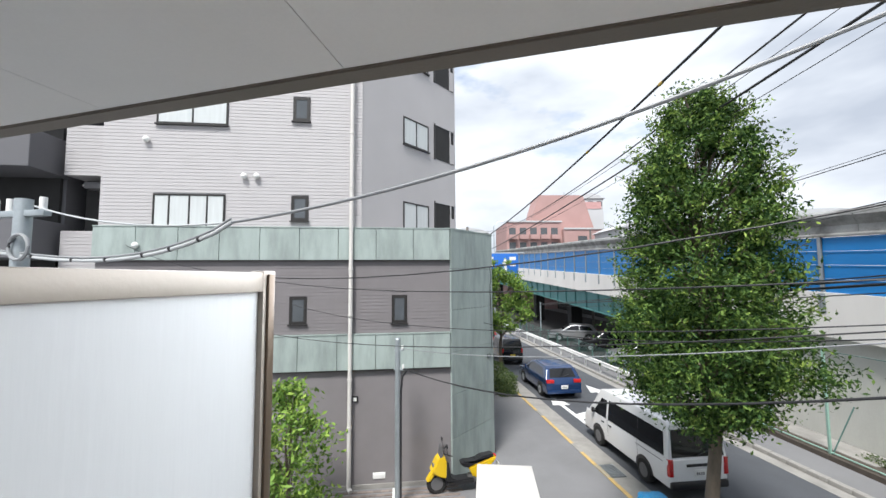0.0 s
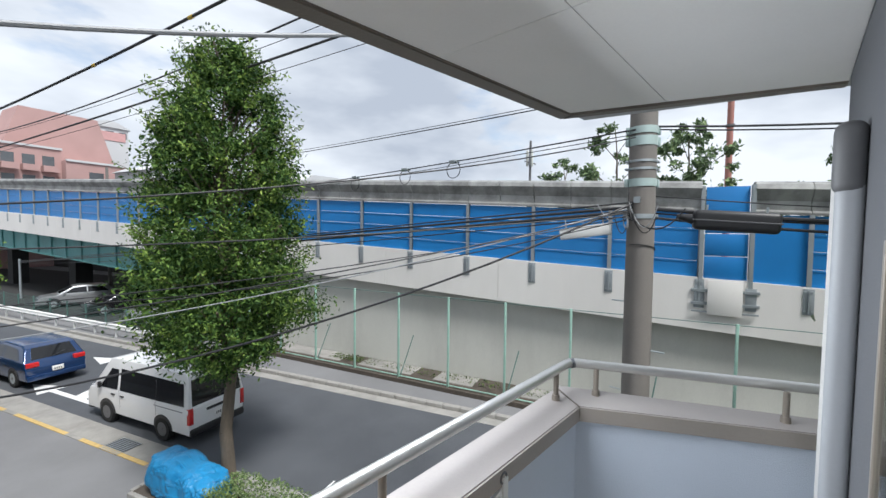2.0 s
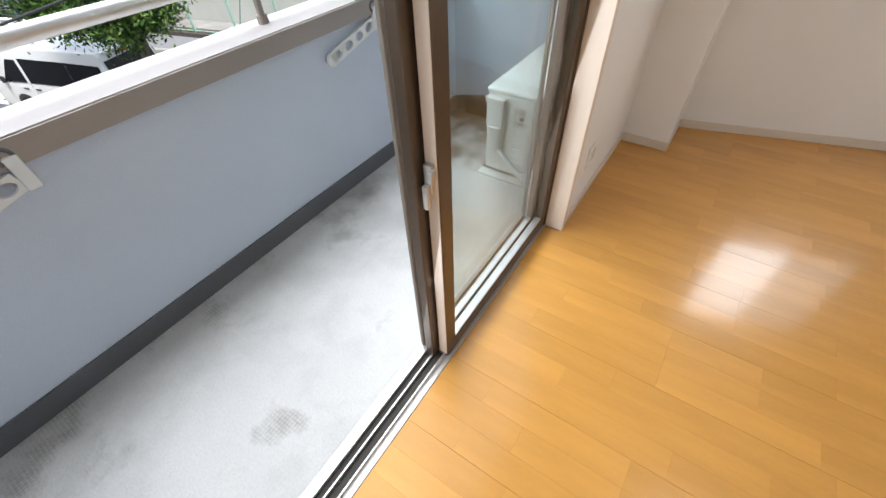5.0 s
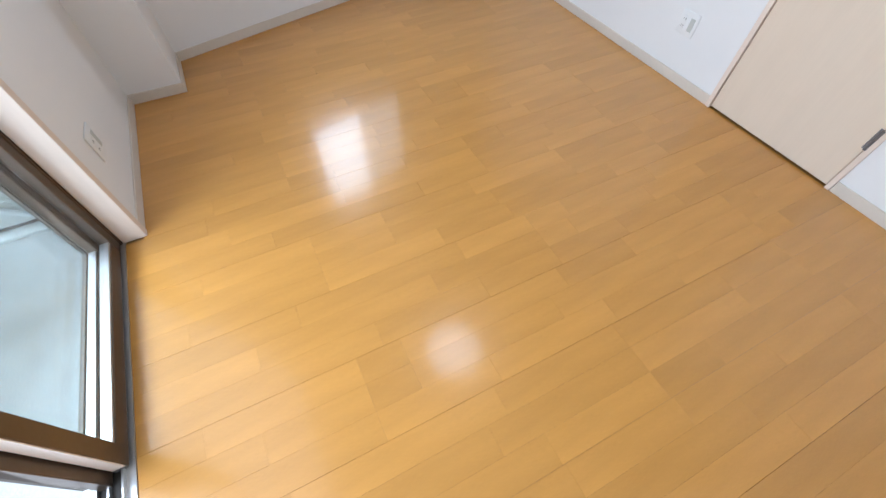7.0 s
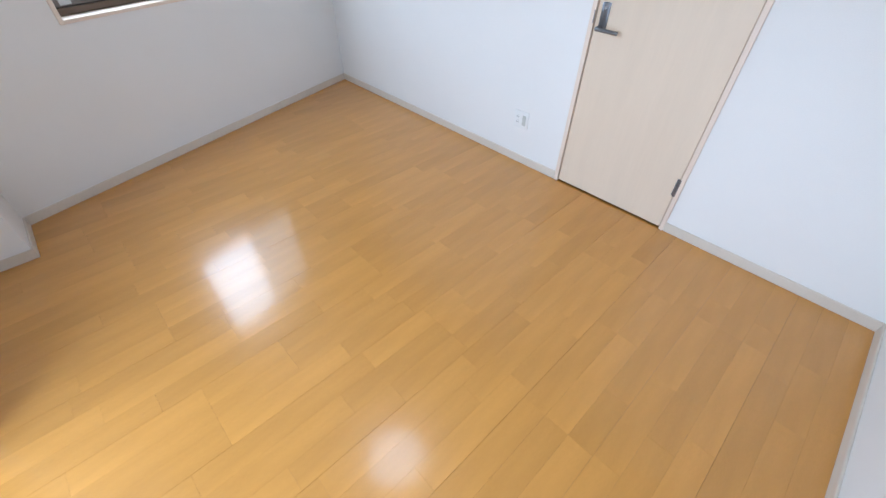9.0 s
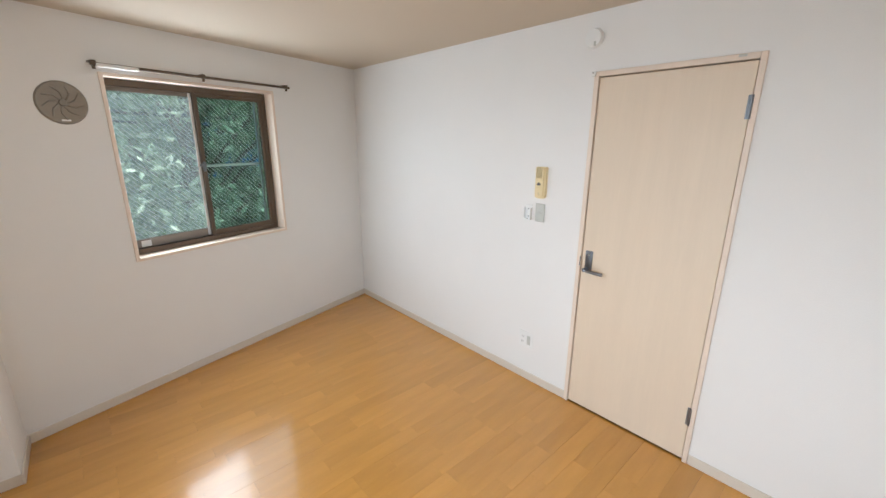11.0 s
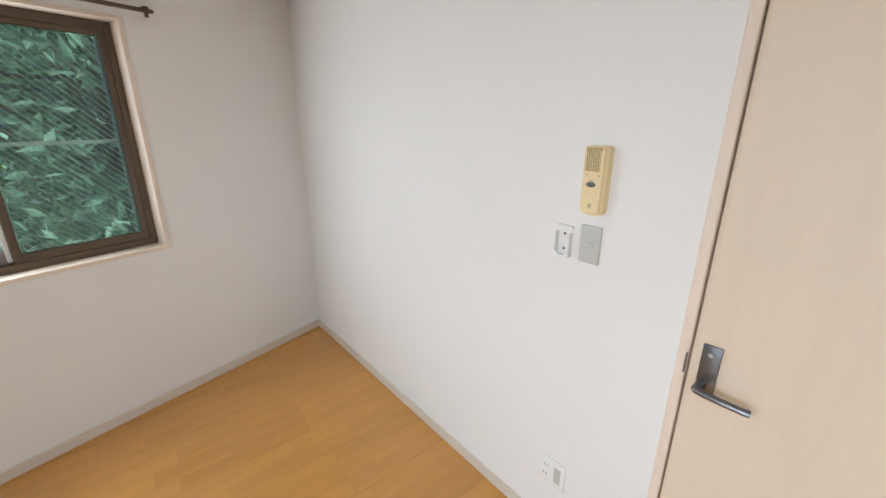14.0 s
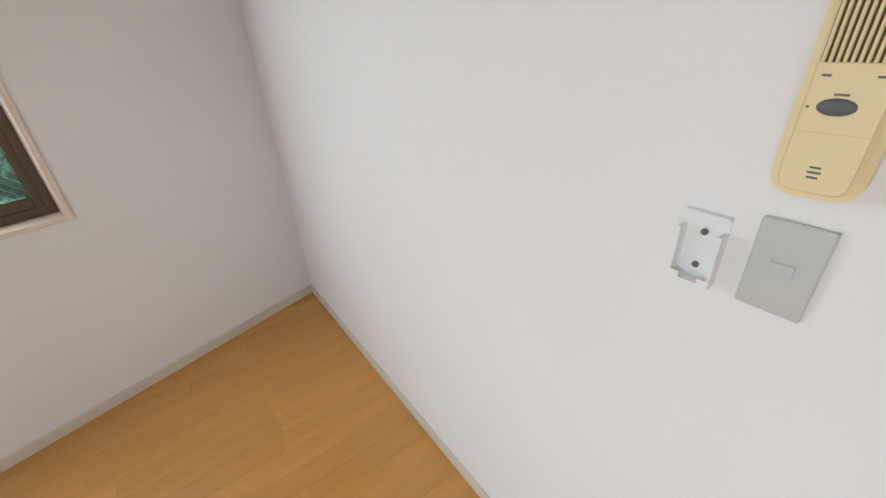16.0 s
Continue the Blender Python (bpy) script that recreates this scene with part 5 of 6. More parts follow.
part("panel", B(bm_(), -4.6, -.05, -.02, .02, .1, 1.16), mat("dark_smoked_panel", (.03, .033, .035), .2, var=.5, scale=2, bump=.05), lf)
part("top_bar", B(bm_(), -4.65, 0, -.03, .03, 1.16, 1.20, .005), BLACKP, lf)
part("end_post", B(bm_(), -.05, 0, -.03, .03, 0, 1.2, .005), BLACKP, lf)
part("paint_scrawl", tube(bm_(), [(-.75 + .16 * math.cos(a) * (1 + .2 * math.sin(3 * a)), -.026, .72 + .18 * math.sin(a)) for a in [k * .5 for k in range(16)]], .012, 5), mat("blue_spray_paint", (.02, .25, .45), .6, bump=0), lf)
part("ledge", B(bm_(), -4.6, 0, -.22, -.06, .0, .55), mat("dark_block_wall", (.05, .05, .048), .9, var=.4), lf)
tp = thing("tarp_bundle", "crumpled blue tarpaulin draped over a pile at the planter", "tarpaulin", Matrix.Translation(st(-1.95, -.52, .06)) @ Matrix.Rotation(RA, 4, "Z"))
bm = bm_()
bmesh.ops.create_icosphere(bm, subdivisions=6, radius=1)
for v_ in bm.verts:
    x_, y_, z_ = v_.co
    q_ = lambda c, e: math.copysign(abs(c) ** e, c)
    x_, y_, z_ = .40 * q_(x_, .62), .98 * q_(y_, .62), .46 + .46 * q_(z_, .5)
    z_ *= .84 + .16 * y_ + .10 * noise.noise(Vector((y_ * 2.2, x_ * 2, 3)))
    skirt = 1 + .16 * max(0, .5 - z_)
    fold = .085 * noise.noise(Vector((x_ * 5.5, y_ * 5.5, z_ * 1.1))) + .05 * abs(noise.noise(Vector((x_ * 11, y_ * 11, z_ * 3 + 5)))) + .02 * noise.noise(Vector((x_, y_, z_)) * 19)
    d_ = Vector((x_ / .40, y_ / .98, .5 * (z_ - .4))).normalized()
    v_.co = Vector((x_ * skirt, y_ * skirt, z_)) + d_ * fold
    v_.co.z = max(v_.co.z, .012)
part("sheet", bm, TARP, tp)
part("tie_cord", tube(bm_(), [(-.62, .7, .04), (-.50, .3, .05), (-.52, -.1, .03)], .012), WHITEP, tp)
pln = thing("street_planter", "brick-edged street planter at the kerb", "planter", SM, kind="structure")
part("soil", B(bm_(), -.95, -.19, -4.9, -.72, 0, .09), SOIL, pln)
for i in range(20):
    part("edge_block", B(bm_(), -1.05, -.95, -4.9 + .21 * i, -4.9 + .21 * i + .20, 0, .11, .012, seg=1), KERB, pln)
for i in range(4):
    part("end_block", B(bm_(), -.95 + .19 * i, -.95 + .19 * i + .18, -.72, -.62, 0, .11, .012, seg=1), KERB, pln)
for k, (a_, b_) in enumerate(((-4.75, .75), (-4.62, .8), (-4.45, .7))):
    solid("road_lettering", B(bm_(), b_, b_ + .55, a_, a_ + .045, -.02, .011), WLINE, "worn white bar painted on the asphalt", "road marking", SM, group="painted bars", kind="structure")
mh = thing("manhole_cover", "round cast manhole cover in the pavement", "manhole cover", pose(1.0, 7.5, GZ))
part("cover", C(bm_(), (0, 0, -.02), (0, 0, .008), .30, .30, 32), KERB, mh)
for r_ in (.10, .18, .26):
    part("ring", tube(bm_(), [(r_ * math.cos(a), r_ * math.sin(a), .008) for a in [2 * math.pi * k / 24 for k in range(25)]], .012, 5), POSTG, mh)


# ---- grey apartment building across the yard ----
AM = Matrix.Translation((-6.5, 11.2, 0)) @ Matrix.Rotation(RA, 4, "Z")     # x along its facade, y away from the yard
ap = thing("apartment_building", "grey tiled apartment building with green metal bands", "building", AM)
UC, LC = .23, 2.82
part("lower_wall", prism(bm_(), [(-6.83, 0), (LC, 0), (LC + 1.65, 1.65), (LC + 1.65, 12), (-6.83, 12)], GZ, 3.38), TILED, ap, smooth=False)
part("upper_wall", prism(bm_(), [(-6.83, 0.03), (UC, 0.03), (UC + 3.3, 3.33), (UC + 3.3, 12), (-6.83, 12)], 3.38, 12.4), PLAST, ap, smooth=False)
part("roof_slab", prism(bm_(), [(-6.9, -.05), (UC + .05, -.05), (UC + 3.4, 3.3), (UC + 3.4, 12), (-6.9, 12)], 12.4, 12.6), FARG, ap, smooth=False)
# facing tiles: thin courses on the upper front
bm = bm_()
z = 3.42
holes = [(-5.47, -3.57, 3.35, 4.36), (-5.47, -3.57, 6.37, 7.75), (-1.77, -1.29, 3.63, 4.37), (-1.77, -1.29, 6.58, 7.32)]
while z < 9.2:
    segs = [(-6.83, UC)]
    for u0, u1, za, zb in holes:
        if za - .05 < z < zb:
            segs = [q for s0, s1 in segs for q in ((s0, min(s1, u0)), (max(s0, u1), s1)) if q[1] - q[0] > .02]
    for s0, s1 in segs:
        B(bm, s0, s1, .012, .034, z, z + .086)
    z += .098
part("tiling", bm, TILEL, ap, "fine horizontal tile courses", smooth=False)["kind"] = "stuff"
bm = bm_()
holes2 = [(-1.76, -1.28, .68, 1.47), (1.11, 1.56, .67, 1.49)]
for lo, hi in ((.40, 2.48),):
    z = lo
    while z < hi:
        segs = [(-6.83, LC)]
        for u0, u1, za, zb in holes2:
            if za - .05 < z < zb:
                segs = [q for s0, s1 in segs for q in ((s0, min(s1, u0)), (max(s0, u1), s1)) if q[1] - q[0] > .02]
        for s0, s1 in segs:
            B(bm, s0, s1, -.014, .01, z, z + .086)
        z += .098
part("tiling", bm, TILED, ap, "darker grey tile courses", smooth=False)["kind"] = "stuff"
r2 = math.sqrt(.5)
CL = Matrix(((r2, -r2, 0, LC), (r2, r2, 0, 0), (0, 0, 1, 0), (0, 0, 0, 1)))
CU = Matrix(((r2, -r2, 0, UC), (r2, r2, 0, .03), (0, 0, 1, 0), (0, 0, 0, 1)))
# green bands in panels
for z0, z1, uu in ((2.50, 3.42, -6.9), (-.62, .36, -6.9)):
    u = uu
    while u < LC - .1:
        u1 = min(u + 1.08, LC)
        part("band_panel", B(bm_(), u + .006, u1 - .006, -.09, -.0, z0, z1, .006, seg=1), COPPER, ap)
        u = u1
    part("band_drip", B(bm_(), -6.9, LC, -.10, -.02, z0 - .035, z0), WFRAME, ap)
    part("band_rim", B(bm_(), -6.9, LC, -.105, .0, z1, z1 + .03), COPPER, ap)
bmC = [(-3.9 + i * 1.23, -3.9 + (i + 1) * 1.23 - .012) for i in range(6)]
for z0, z1 in bmC:
    c_ = part("corner_panel", B(bm_(), .0, 2.33, -.06, -.0, z0, min(z1, 3.44), .006, seg=1), COPPER, ap)
    c_.matrix_basis = CL
c_ = part("corner_lip", B(bm_(), -.02, 2.35, -.07, .3, 3.42, 3.46), COPPER, ap)
c_.matrix_basis = CL
# windows: frame, panes
def far_window(parent, m, u0, u1, z0, z1, pane, bars, y=-.02, sillw=True):
    w = new("window")
    w.parent = parent
    w.matrix_basis = m
    fr = .05 if u1 - u0 > .8 else .085
    bm = bm_()
    B(bm, u0, u0 + fr, y, y + .07, z0, z1), B(bm, u1 - fr, u1, y, y + .07, z0, z1), B(bm, u0 + fr, u1 - fr, y, y + .07, z0, z0 + fr), B(bm, u0 + fr, u1 - fr, y, y + .07, z1 - fr, z1)
    for b_ in bars:
        B(bm, b_ - .022, b_ + .022, y, y + .065, z0 + fr, z1 - fr)
    part("frame", bm, WFRAME, w, smooth=False)
    edges = [u0 + fr, *bars, u1 - fr]
    for a, b_ in zip(edges, edges[1:]):
        part("pane", B(bm_(), a, b_, y + .012, y + .019, z0 + fr, z1 - fr), pane, w, smooth=False)
    if sillw:
        part("sill", B(bm_(), u0 - .03, u1 + .03, y - .05, y + .04, z0 - .04, z0), WFRAME, w, smooth=False)
    return w


I4 = Matrix()
far_window(ap, I4, -5.47, -3.57, 3.35, 4.36, CURT, (-5.05, -4.52, -4.05))
far_window(ap, I4, -5.47, -3.57, 6.37, 7.75, CURT, (-4.52,))
for z0 in (3.63, 6.58):
    far_window(ap, I4, -1.77, -1.29, z0, z0 + .73, FGLASS, ())
far_window(ap, I4, -1.76, -1.28, .68, 1.46, FGLASS, (), y=-.03)
far_window(ap, I4, 1.11, 1.56, .67, 1.48, FGLASS, (), y=-.03)
for z0 in (3.46, 6.36, 9.26):
    far_window(ap, CU, 1.75, 3.05, z0 + .1, z0 + 1.05, CURT, (2.40,))
    # Flat near-black panel stands for the shade inside the corner balcony.
    w = part("loggia_recess", B(bm_(), 3.42, 4.55, -.012, .02, z0 - .02, z0 + 1.25), SHADE, ap, "dark panel drawn as the shade inside a corner balcony", smooth=False)
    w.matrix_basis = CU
    for u0, u1, za, zb in ((3.36, 3.44, z0 - .05, z0 + 1.3), (4.30, 4.36, z0 - .02, z0 + 1.25), (3.36, 4.6, z0 + 1.25, z0 + 1.32), (4.36, 4.55, z0 + .0, z0 + .75)):
        w = part("loggia_trim", B(bm_(), u0, u1, -.03, .02, za, zb), PLAST if za > z0 + .5 or u0 > 4.2 else WFRAME, ap, smooth=False)
        w.matrix_basis = CU
part("downpipe", C(bm_(), (-.05, -.15, GZ + .2), (-.05, -.15, 12.4), .058, seg=14), PIPEW, ap, "white downpipe")
part("downpipe_shoe", tube(bm_(), [(-.05, -.15, GZ + .25), (-.05, -.16, GZ + .1), (.02, -.26, GZ + .05)], .06, 10), PIPEW, ap)
for z_ in (-2.2, -.9, .9, 2.2, 4.6, 6.2):
    part("pipe_collar", C(bm_(), (-.05, -.15, z_), (-.05, -.15, z_ + .06), .072), PIPEW, ap)
for u, z_ in ((-5.69, 5.88), (-3.07, 4.9), (-2.73, 4.9), (-5.78, 2.9), (-2.41, 1.95), (-2.45, -1.2)):
    bm = bm_()
    bmesh.ops.create_uvsphere(bm, u_segments=14, v_segments=8, radius=.085, matrix=Matrix.Translation((u, -.06 - .09 * (z_ < 3.4), z_)))
    part("vent_cap", bm, WHITEP, ap, "white round vent cap")
part("meter_frame", B(bm_(), .0, .17, -.05, .0, -1.52, -1.36, .006), BLACKP, ap)
part("meter_face", B(bm_(), .035, .135, -.055, -.04, -1.49, -1.39), WHITEP, ap)
part("wall_grille", B(bm_(), .60, .95, -.02, .0, GZ + .25, GZ + .42, .004), WHITEP, ap)
part("plinth", B(bm_(), -6.83, LC, -.04, .0, GZ, GZ + .12), KERB, ap)
bm = bm_()
for a in range(2):
    tube(bm, [(.12 + .1 * math.cos(k), -.08, -.65 + .06 * math.sin(k)) for k in [i * .4 for i in range(17)]], .012, 5)
c_ = part("cable_loop", bm, CABLE, ap)
c_.matrix_basis = CL @ Matrix.Translation((1.9, 0, .05))
c_ = part("corner_cable", tube(bm_(), [(2.15, -.08, 2.3), (2.22, -.08, 2.0), (2.15, -.08, 1.7), (2.2, -.08, -.4)], .012, 5), CABLE, ap)
c_.matrix_basis = CL
# lighter wing to its side and the dark neighbour
wg = thing("building_wing", "pale tiled wing with recessed balconies", "building", AM)
bm = bm_()
for z0, z1 in ((GZ, 3.35), (4.95, 6.35), (7.9, 9.3), (10.8, 12.2)):
    z = z0
    B(bm, -8.1, -6.85, .5, 8, z0, z1)
part("wall", bm, TILEL, wg, smooth=False)
bm = bm_()
for z0, z1 in ((1.6, 3.35), (4.95, 6.35)):
    z = z0
    while z < z1:
        B(bm, -8.1, -6.85, .48, .502, z, z + .086)
        z += .098
part("tiling", bm, TILEL, wg, smooth=False)["kind"] = "stuff"
# Block filling the recess is near-black, its shade put into the colour.
part("recess", B(bm_(), -8.0, -6.85, 1.2, 7.9, 3.35, 4.95), SHADE, wg, smooth=False)
part("rod", tube(bm_(), [(-7.9, .9, 4.75), (-6.95, .9, 4.75)], .03), PIPEW, wg)
part("hung_lamp", B(bm_(), -7.75, -7.3, .7, 1.1, 4.62, 4.82, .03), GREYD, wg)
dn = thing("dark_building", "dark grey building with deep shaded balconies", "building", AM)
part("wall", B(bm_(), -16, -8.4, 1.0, 10, GZ, 12), DGREY, dn, smooth=False)
for z0 in (1.2, 3.6, 7.0):
    part("balcony", B(bm_(), -16, -8.3, -.4, 1.0, z0 + 1.35, z0 + 2.4, .02), DGREY, dn, smooth=False)
    # Thin near-black sheet drawn for the shade behind each balcony.
    part("recess", B(bm_(), -16, -8.5, .9, .995, z0 - .9, z0 + 1.35), SHADE, dn, smooth=False)
    part("railing", tube(bm_(), [(-16, -.3, z0 - .2), (-8.3, -.3, z0 - .2)], .03), GREYD, dn)

# yard in front: small metal service pole, parking lines, brick strip
sp = thing("service_pole", "slim galvanised service pole with cable clamps", "pole", pose(-4.95, 10.6, GZ))
part("shaft", C(bm_(), (0, 0, 0), (0, 0, 4.25), .075, .07, 16), GALV, sp)
part("cap", C(bm_(), (0, 0, 4.25), (0, 0, 4.29), .08, .06, 16), GALV, sp)
part("clamp", B(bm_(), -.10, .16, -.03, .03, 3.45, 3.5, .006), GALV, sp)
part("insulator", C(bm_(), (.15, 0, 3.5), (.15, 0, 3.6), .03), WHITEP, sp)
part("insulator", C(bm_(), (.13, 0, 4.0), (.13, 0, 4.1), .03), WHITEP, sp)
part("clamp", B(bm_(), -.09, .16, -.03, .03, 3.95, 4.0, .006), GALV, sp)
part("drop_cable", tube(bm_(), [(.25, 0, 3.45), (.13, .0, 3.3), (.09, 0, 2.9), (.085, 0, .1)], .028, 8), CABLE, sp)
by = thing("brick_strip", "weathered brown brick paving before the wall", "paving", AM @ pose(0, 0, GZ), kind="structure")
brk = part("brick", B(bm_(), 0, .208, 0, .098, -.03, .018, .004, seg=1), mat("brown_paver", (.20, .165, .145), .85, var=.25, scale=6, rnd=.25, bump=.3), by)
brk.location = (-2.6, -1.9, 0)
for j in range(9):
    for i in range(26):
        if i or j:
            again("brick", brk, by, pose(-2.6 + .215 * i + .1 * (j % 2), -1.9 + .205 * j, 0))
for u in (-1.4, 1.15):
    part("parking_line", B(bm_(), u, u + .09, -3.2, -.1, 0, .024), WLINE, by)

# ---- utility pole, its boxes and cables ----
PX_, PY_ = 4.42, 1.93
up = thing("utility_pole", "brown-grey concrete utility pole with steel bands", "utility pole", pose(PX_, PY_, GZ))
part("shaft", C(bm_(), (0, 0, 0), (0, 0, 12), .185, .155, 28), POLEC, up)
def band(z, mtl=GALV, h=.06):
    r = .186 - .03 * z / 12
    part("band", C(bm_(), (0, 0, z - h / 2), (0, 0, z + h / 2), r + .008, seg=28), mtl, up)
    for a in (-.9, 2.2):
        part("band_bolt", B(bm_(), (r + .03) * math.cos(a) - .03, (r + .03) * math.cos(a) + .03, (r + .03) * math.sin(a) - .02, (r + .03) * math.sin(a) + .02, z - h / 2, z + h / 2, .006), mtl, up)
PALEB = mat("pale_green_band", (.42, .52, .50), .5, .2, bump=.03)
for z_, m_, h_ in ((7.20, PALEB, .09), (7.06, PALEB, .12), (6.80, GALV, .03), (6.70, GALV, .03), (6.52, PALEB, .10), (6.08, GALV, .06)):
    band(z_, m_, h_)
part("number_tag", B(bm_(), -.20, -.183, -.04, .04, 6.25, 6.33), GALV, up)
for i in range(7):
    z_ = 1.2 + .62 * i
    s = -1 if i % 2 else 1
    part("step_bolt", C(bm_(), (0, s * .15, z_), (0, s * .34, z_), .010, seg=8), GALV, up)
part("strap", tube(bm_(), [(.18 * math.cos(a), .18 * math.sin(a), 5.55 + .16 * math.sin(a * .5)) for a in [k * .3 for k in range(9, 20)]], .006, 5), CABLE, up)


def cable(name_label, pts, r, material, group="overhead cables"):
    return solid("cable", tube(bm_(), pts, r, 7), material, name_label, "cable", group=group)


NP = Vector((-8.2, 47, 0))          # the next pole along the street
PZ = lambda z: Vector((PX_ - .17, PY_ + .05, z))
np_ = thing("utility_pole", "distant concrete utility pole along the street", "utility pole", pose(NP.x, NP.y, GZ))
part("shaft", C(bm_(), (0, 0, 0), (0, 0, 12), .19, .15, 14), POLEC, np_)
part("crossarm", B(bm_(), -1.2, 1.6, -.05, .05, 11.5, 11.6), GALV, np_)
pf = thing("utility_pole", "slim distant pole beside the viaduct", "utility pole", pose(5.6, 47, GZ))
part("shaft", C(bm_(), (0, 0, 0), (0, 0, 11.2), .14, .11, 12), POLEC, pf)
ls = thing("service_pole", "low service pole beside the guard rail", "pole", pose(0, 47, GZ))
part("shaft", C(bm_(), (0, 0, 0), (0, 0, 3.2), .08, .07, 12), GALV, ls)
main = (PZ(7.7), Vector((-8.8, 47, 5.5)), 1.0)
cable("thick black cable with yellow spacer bands", sag(*main, 24), .034, CABLE)
bandm = mat("yellow_spacer", (.50, .34, .06), .6, bump=0)
pts = sag(*main, 80)
for k in (8, 11, 15, 22):
    solid("spacer_band", tube(bm_(), [pts[k].lerp(pts[k + 1], .3), pts[k].lerp(pts[k + 1], .55)], .042, 8), bandm, "yellow band round the thick cable", "cable band", group="cable bands")
for z0, q, d_, r_ in ((6.7, (-6.6, 47, 7.6), 1.5, .020), (5.8, (-8.8, 47, 4.0), .5, .024), (6.2, (-8.0, 47, 6.6), 1.2, .007), (5.5, (-8.3, 47, 4.6), .6, .007)):
    cable("black overhead cable along the street", sag(PZ(z0), q, d_, 24), r_, CABLE)
# long cable past the balcony to the neighbouring service pole
JN = Vector((-4.01, 3.25, 2.41))         # where the slack cable joins its carrier
cable("grey overhead cable running past the balcony", sag(PZ(5.10), JN, .56, 28), .013, CABLEG)
WRAP = mat("pale_wrapped_cable", (.48, .50, .51), .5, var=.12, bump=.1)
cable("pale carrier wire to the bracket pole", sag(JN, (-6.85, 3.69, 2.75), .10, 14), .009, WRAP)
slack = [JN.lerp(Vector((-7.5, 3.79, 2.26)), k / 20) - Vector((0, 0, .215 * math.sin(math.pi * (k / 20) ** .75))) for k in range(21)]
sc_ = thing("slack_cable", "thick pale slack cable tied with black bands", "cable", group="overhead cables")
part("sheath", tube(bm_(), slack, .019, 10), WRAP, sc_)
part("second_sheath", tube(bm_(), [p + Vector((0, -.01, .03)) for p in slack], .010, 8), CABLEG, sc_)
for k in (2, 4, 6, 9, 12, 16):
    part("tie", tube(bm_(), [slack[k] + Vector((0, 0, .006)), slack[k].lerp(slack[k + 1], .14) + Vector((0, 0, .006))], .026, 8), CABLE, sc_)
lp = thing("neighbour_pole", "galvanised bracket pole with wrapped cables", "pole", pose(-7.1, 3.75, GZ))
part("shaft", C(bm_(), (0, 0, 0), (0, 0, 6.75), .085, .08, 14), GALV, lp)
part("crossarm", B(bm_(), -.5, .35, -.04, .04, 6.55, 6.62, .006), GALV, lp)
for x_ in (-.42, -.2, .28):
    part("insulator", C(bm_(), (x_, 0, 6.62), (x_, 0, 6.76), .035), WHITEP, lp)
part("cable_coil", tube(bm_(), [(.12 + .14 * math.cos(a), -.1, 6.2 + .14 * math.sin(a)) for a in [k * .45 for k in range(15)]], .02, 6), CABLEG, lp)
for z0, q, d_, r_, m_ in ((2.35, (-4.8, 10.6, -.40), .75, .014, CABLE), (2.30, (-4.85, 10.6, .12), .35, .008, CABLEG), (2.22, (-8.8, 10.3, 1.95), .35, .008, CABLE), (2.26, (-8.9, 10.2, .55), .45, .007, CABLE), (2.15, (-3.2, 14.0, .5), .5, .008, CABLE), (2.2, (-8.0, 10.5, 1.25), .55, .006, CABLE), (3.2, (-12.2, 9.2, 2.9), 1.1, .008, CABLE)):
    cable("service cable between the pole and the building", sag(PZ(z0), q, d_, 20), r_, m_)
for k, (z0, z1, d_, r_) in enumerate(((2.30, -1.0, .0, .020), (2.24, -.9, .1, .024), (2.36, -.85, .05, .012), (2.18, -1.0, .25, .010))):
    cable("bundled black telephone cable along the street", sag(PZ(z0), (0, 47, z1), d_, 20), r_, CABLE)
for z0, q, d_, r_ in ((3.30, (5.6, 47, 6.0), 1.0, .011), (3.24, (5.6, 47, 5.8), 1.0, .006), (3.8, (5.6, 47, 7.0), .5, .010), (3.84, (5.6, 47, 7.15), .5, .006)):
    cable("thin overhead wire with clamps", sag(PZ(z0), q, d_, 20), r_, CABLE)
pts = sag(PZ(3.30), (5.6, 47, 6.0), 1.0, 100)
for k in (7, 10, 14):
    t = thing("wire_clamp", "small metal clamp with a cable loop on the wire", "cable clamp", Matrix.Translation(pts[k]), "wire clamps")
    part("clamp", B(bm_(), -.05, .05, -.09, .09, -.03, .03, .01), GALV, t)
    part("loop", tube(bm_(), [(0, .16 * math.cos(a) + .02, -.15 + .15 * math.sin(a)) for a in [i * .45 for i in range(15)]], .008, 5), CABLE, t)
for z0, z1, r_ in ((3.36, 3.62, .014), (3.32, 3.5, .010), (2.28, 2.35, .026), (2.16, 2.2, .018), (2.22, 2.45, .010), (2.45, 2.5, .008)):
    cable("cable leaving the pole along the house", sag((PX_ + .1, PY_ - .15, z0), (PX_ + 3.2, PY_ - 9.5, z1), .3, 14), r_, CABLE)
# boxes hung on the cables
jb = thing("cable_closure", "black plastic cable closure hung beside the pole", "cable closure", Matrix.Translation((4.66, .93, 2.11)) @ Matrix.Rotation(radians(-76), 4, "Z") @ Matrix.Rotation(radians(4), 4, "Y"))
part("shell", B(bm_(), -.44, .44, -.10, .10, -.125, .125, .06, seg=4), BLACKP, jb)
part("seam", B(bm_(), -.445, .445, -.104, .104, -.010, .006, .003), GREYD, jb)
for x_ in (-.3, .3):
    part("hanger", tube(bm_(), [(x_, 0, .12), (x_, 0, .19)], .012), GALV, jb)
part("end_boot", C(bm_(), (-.42, 0, .0), (-.62, 0, .03), .07, .03), BLACKP, jb)
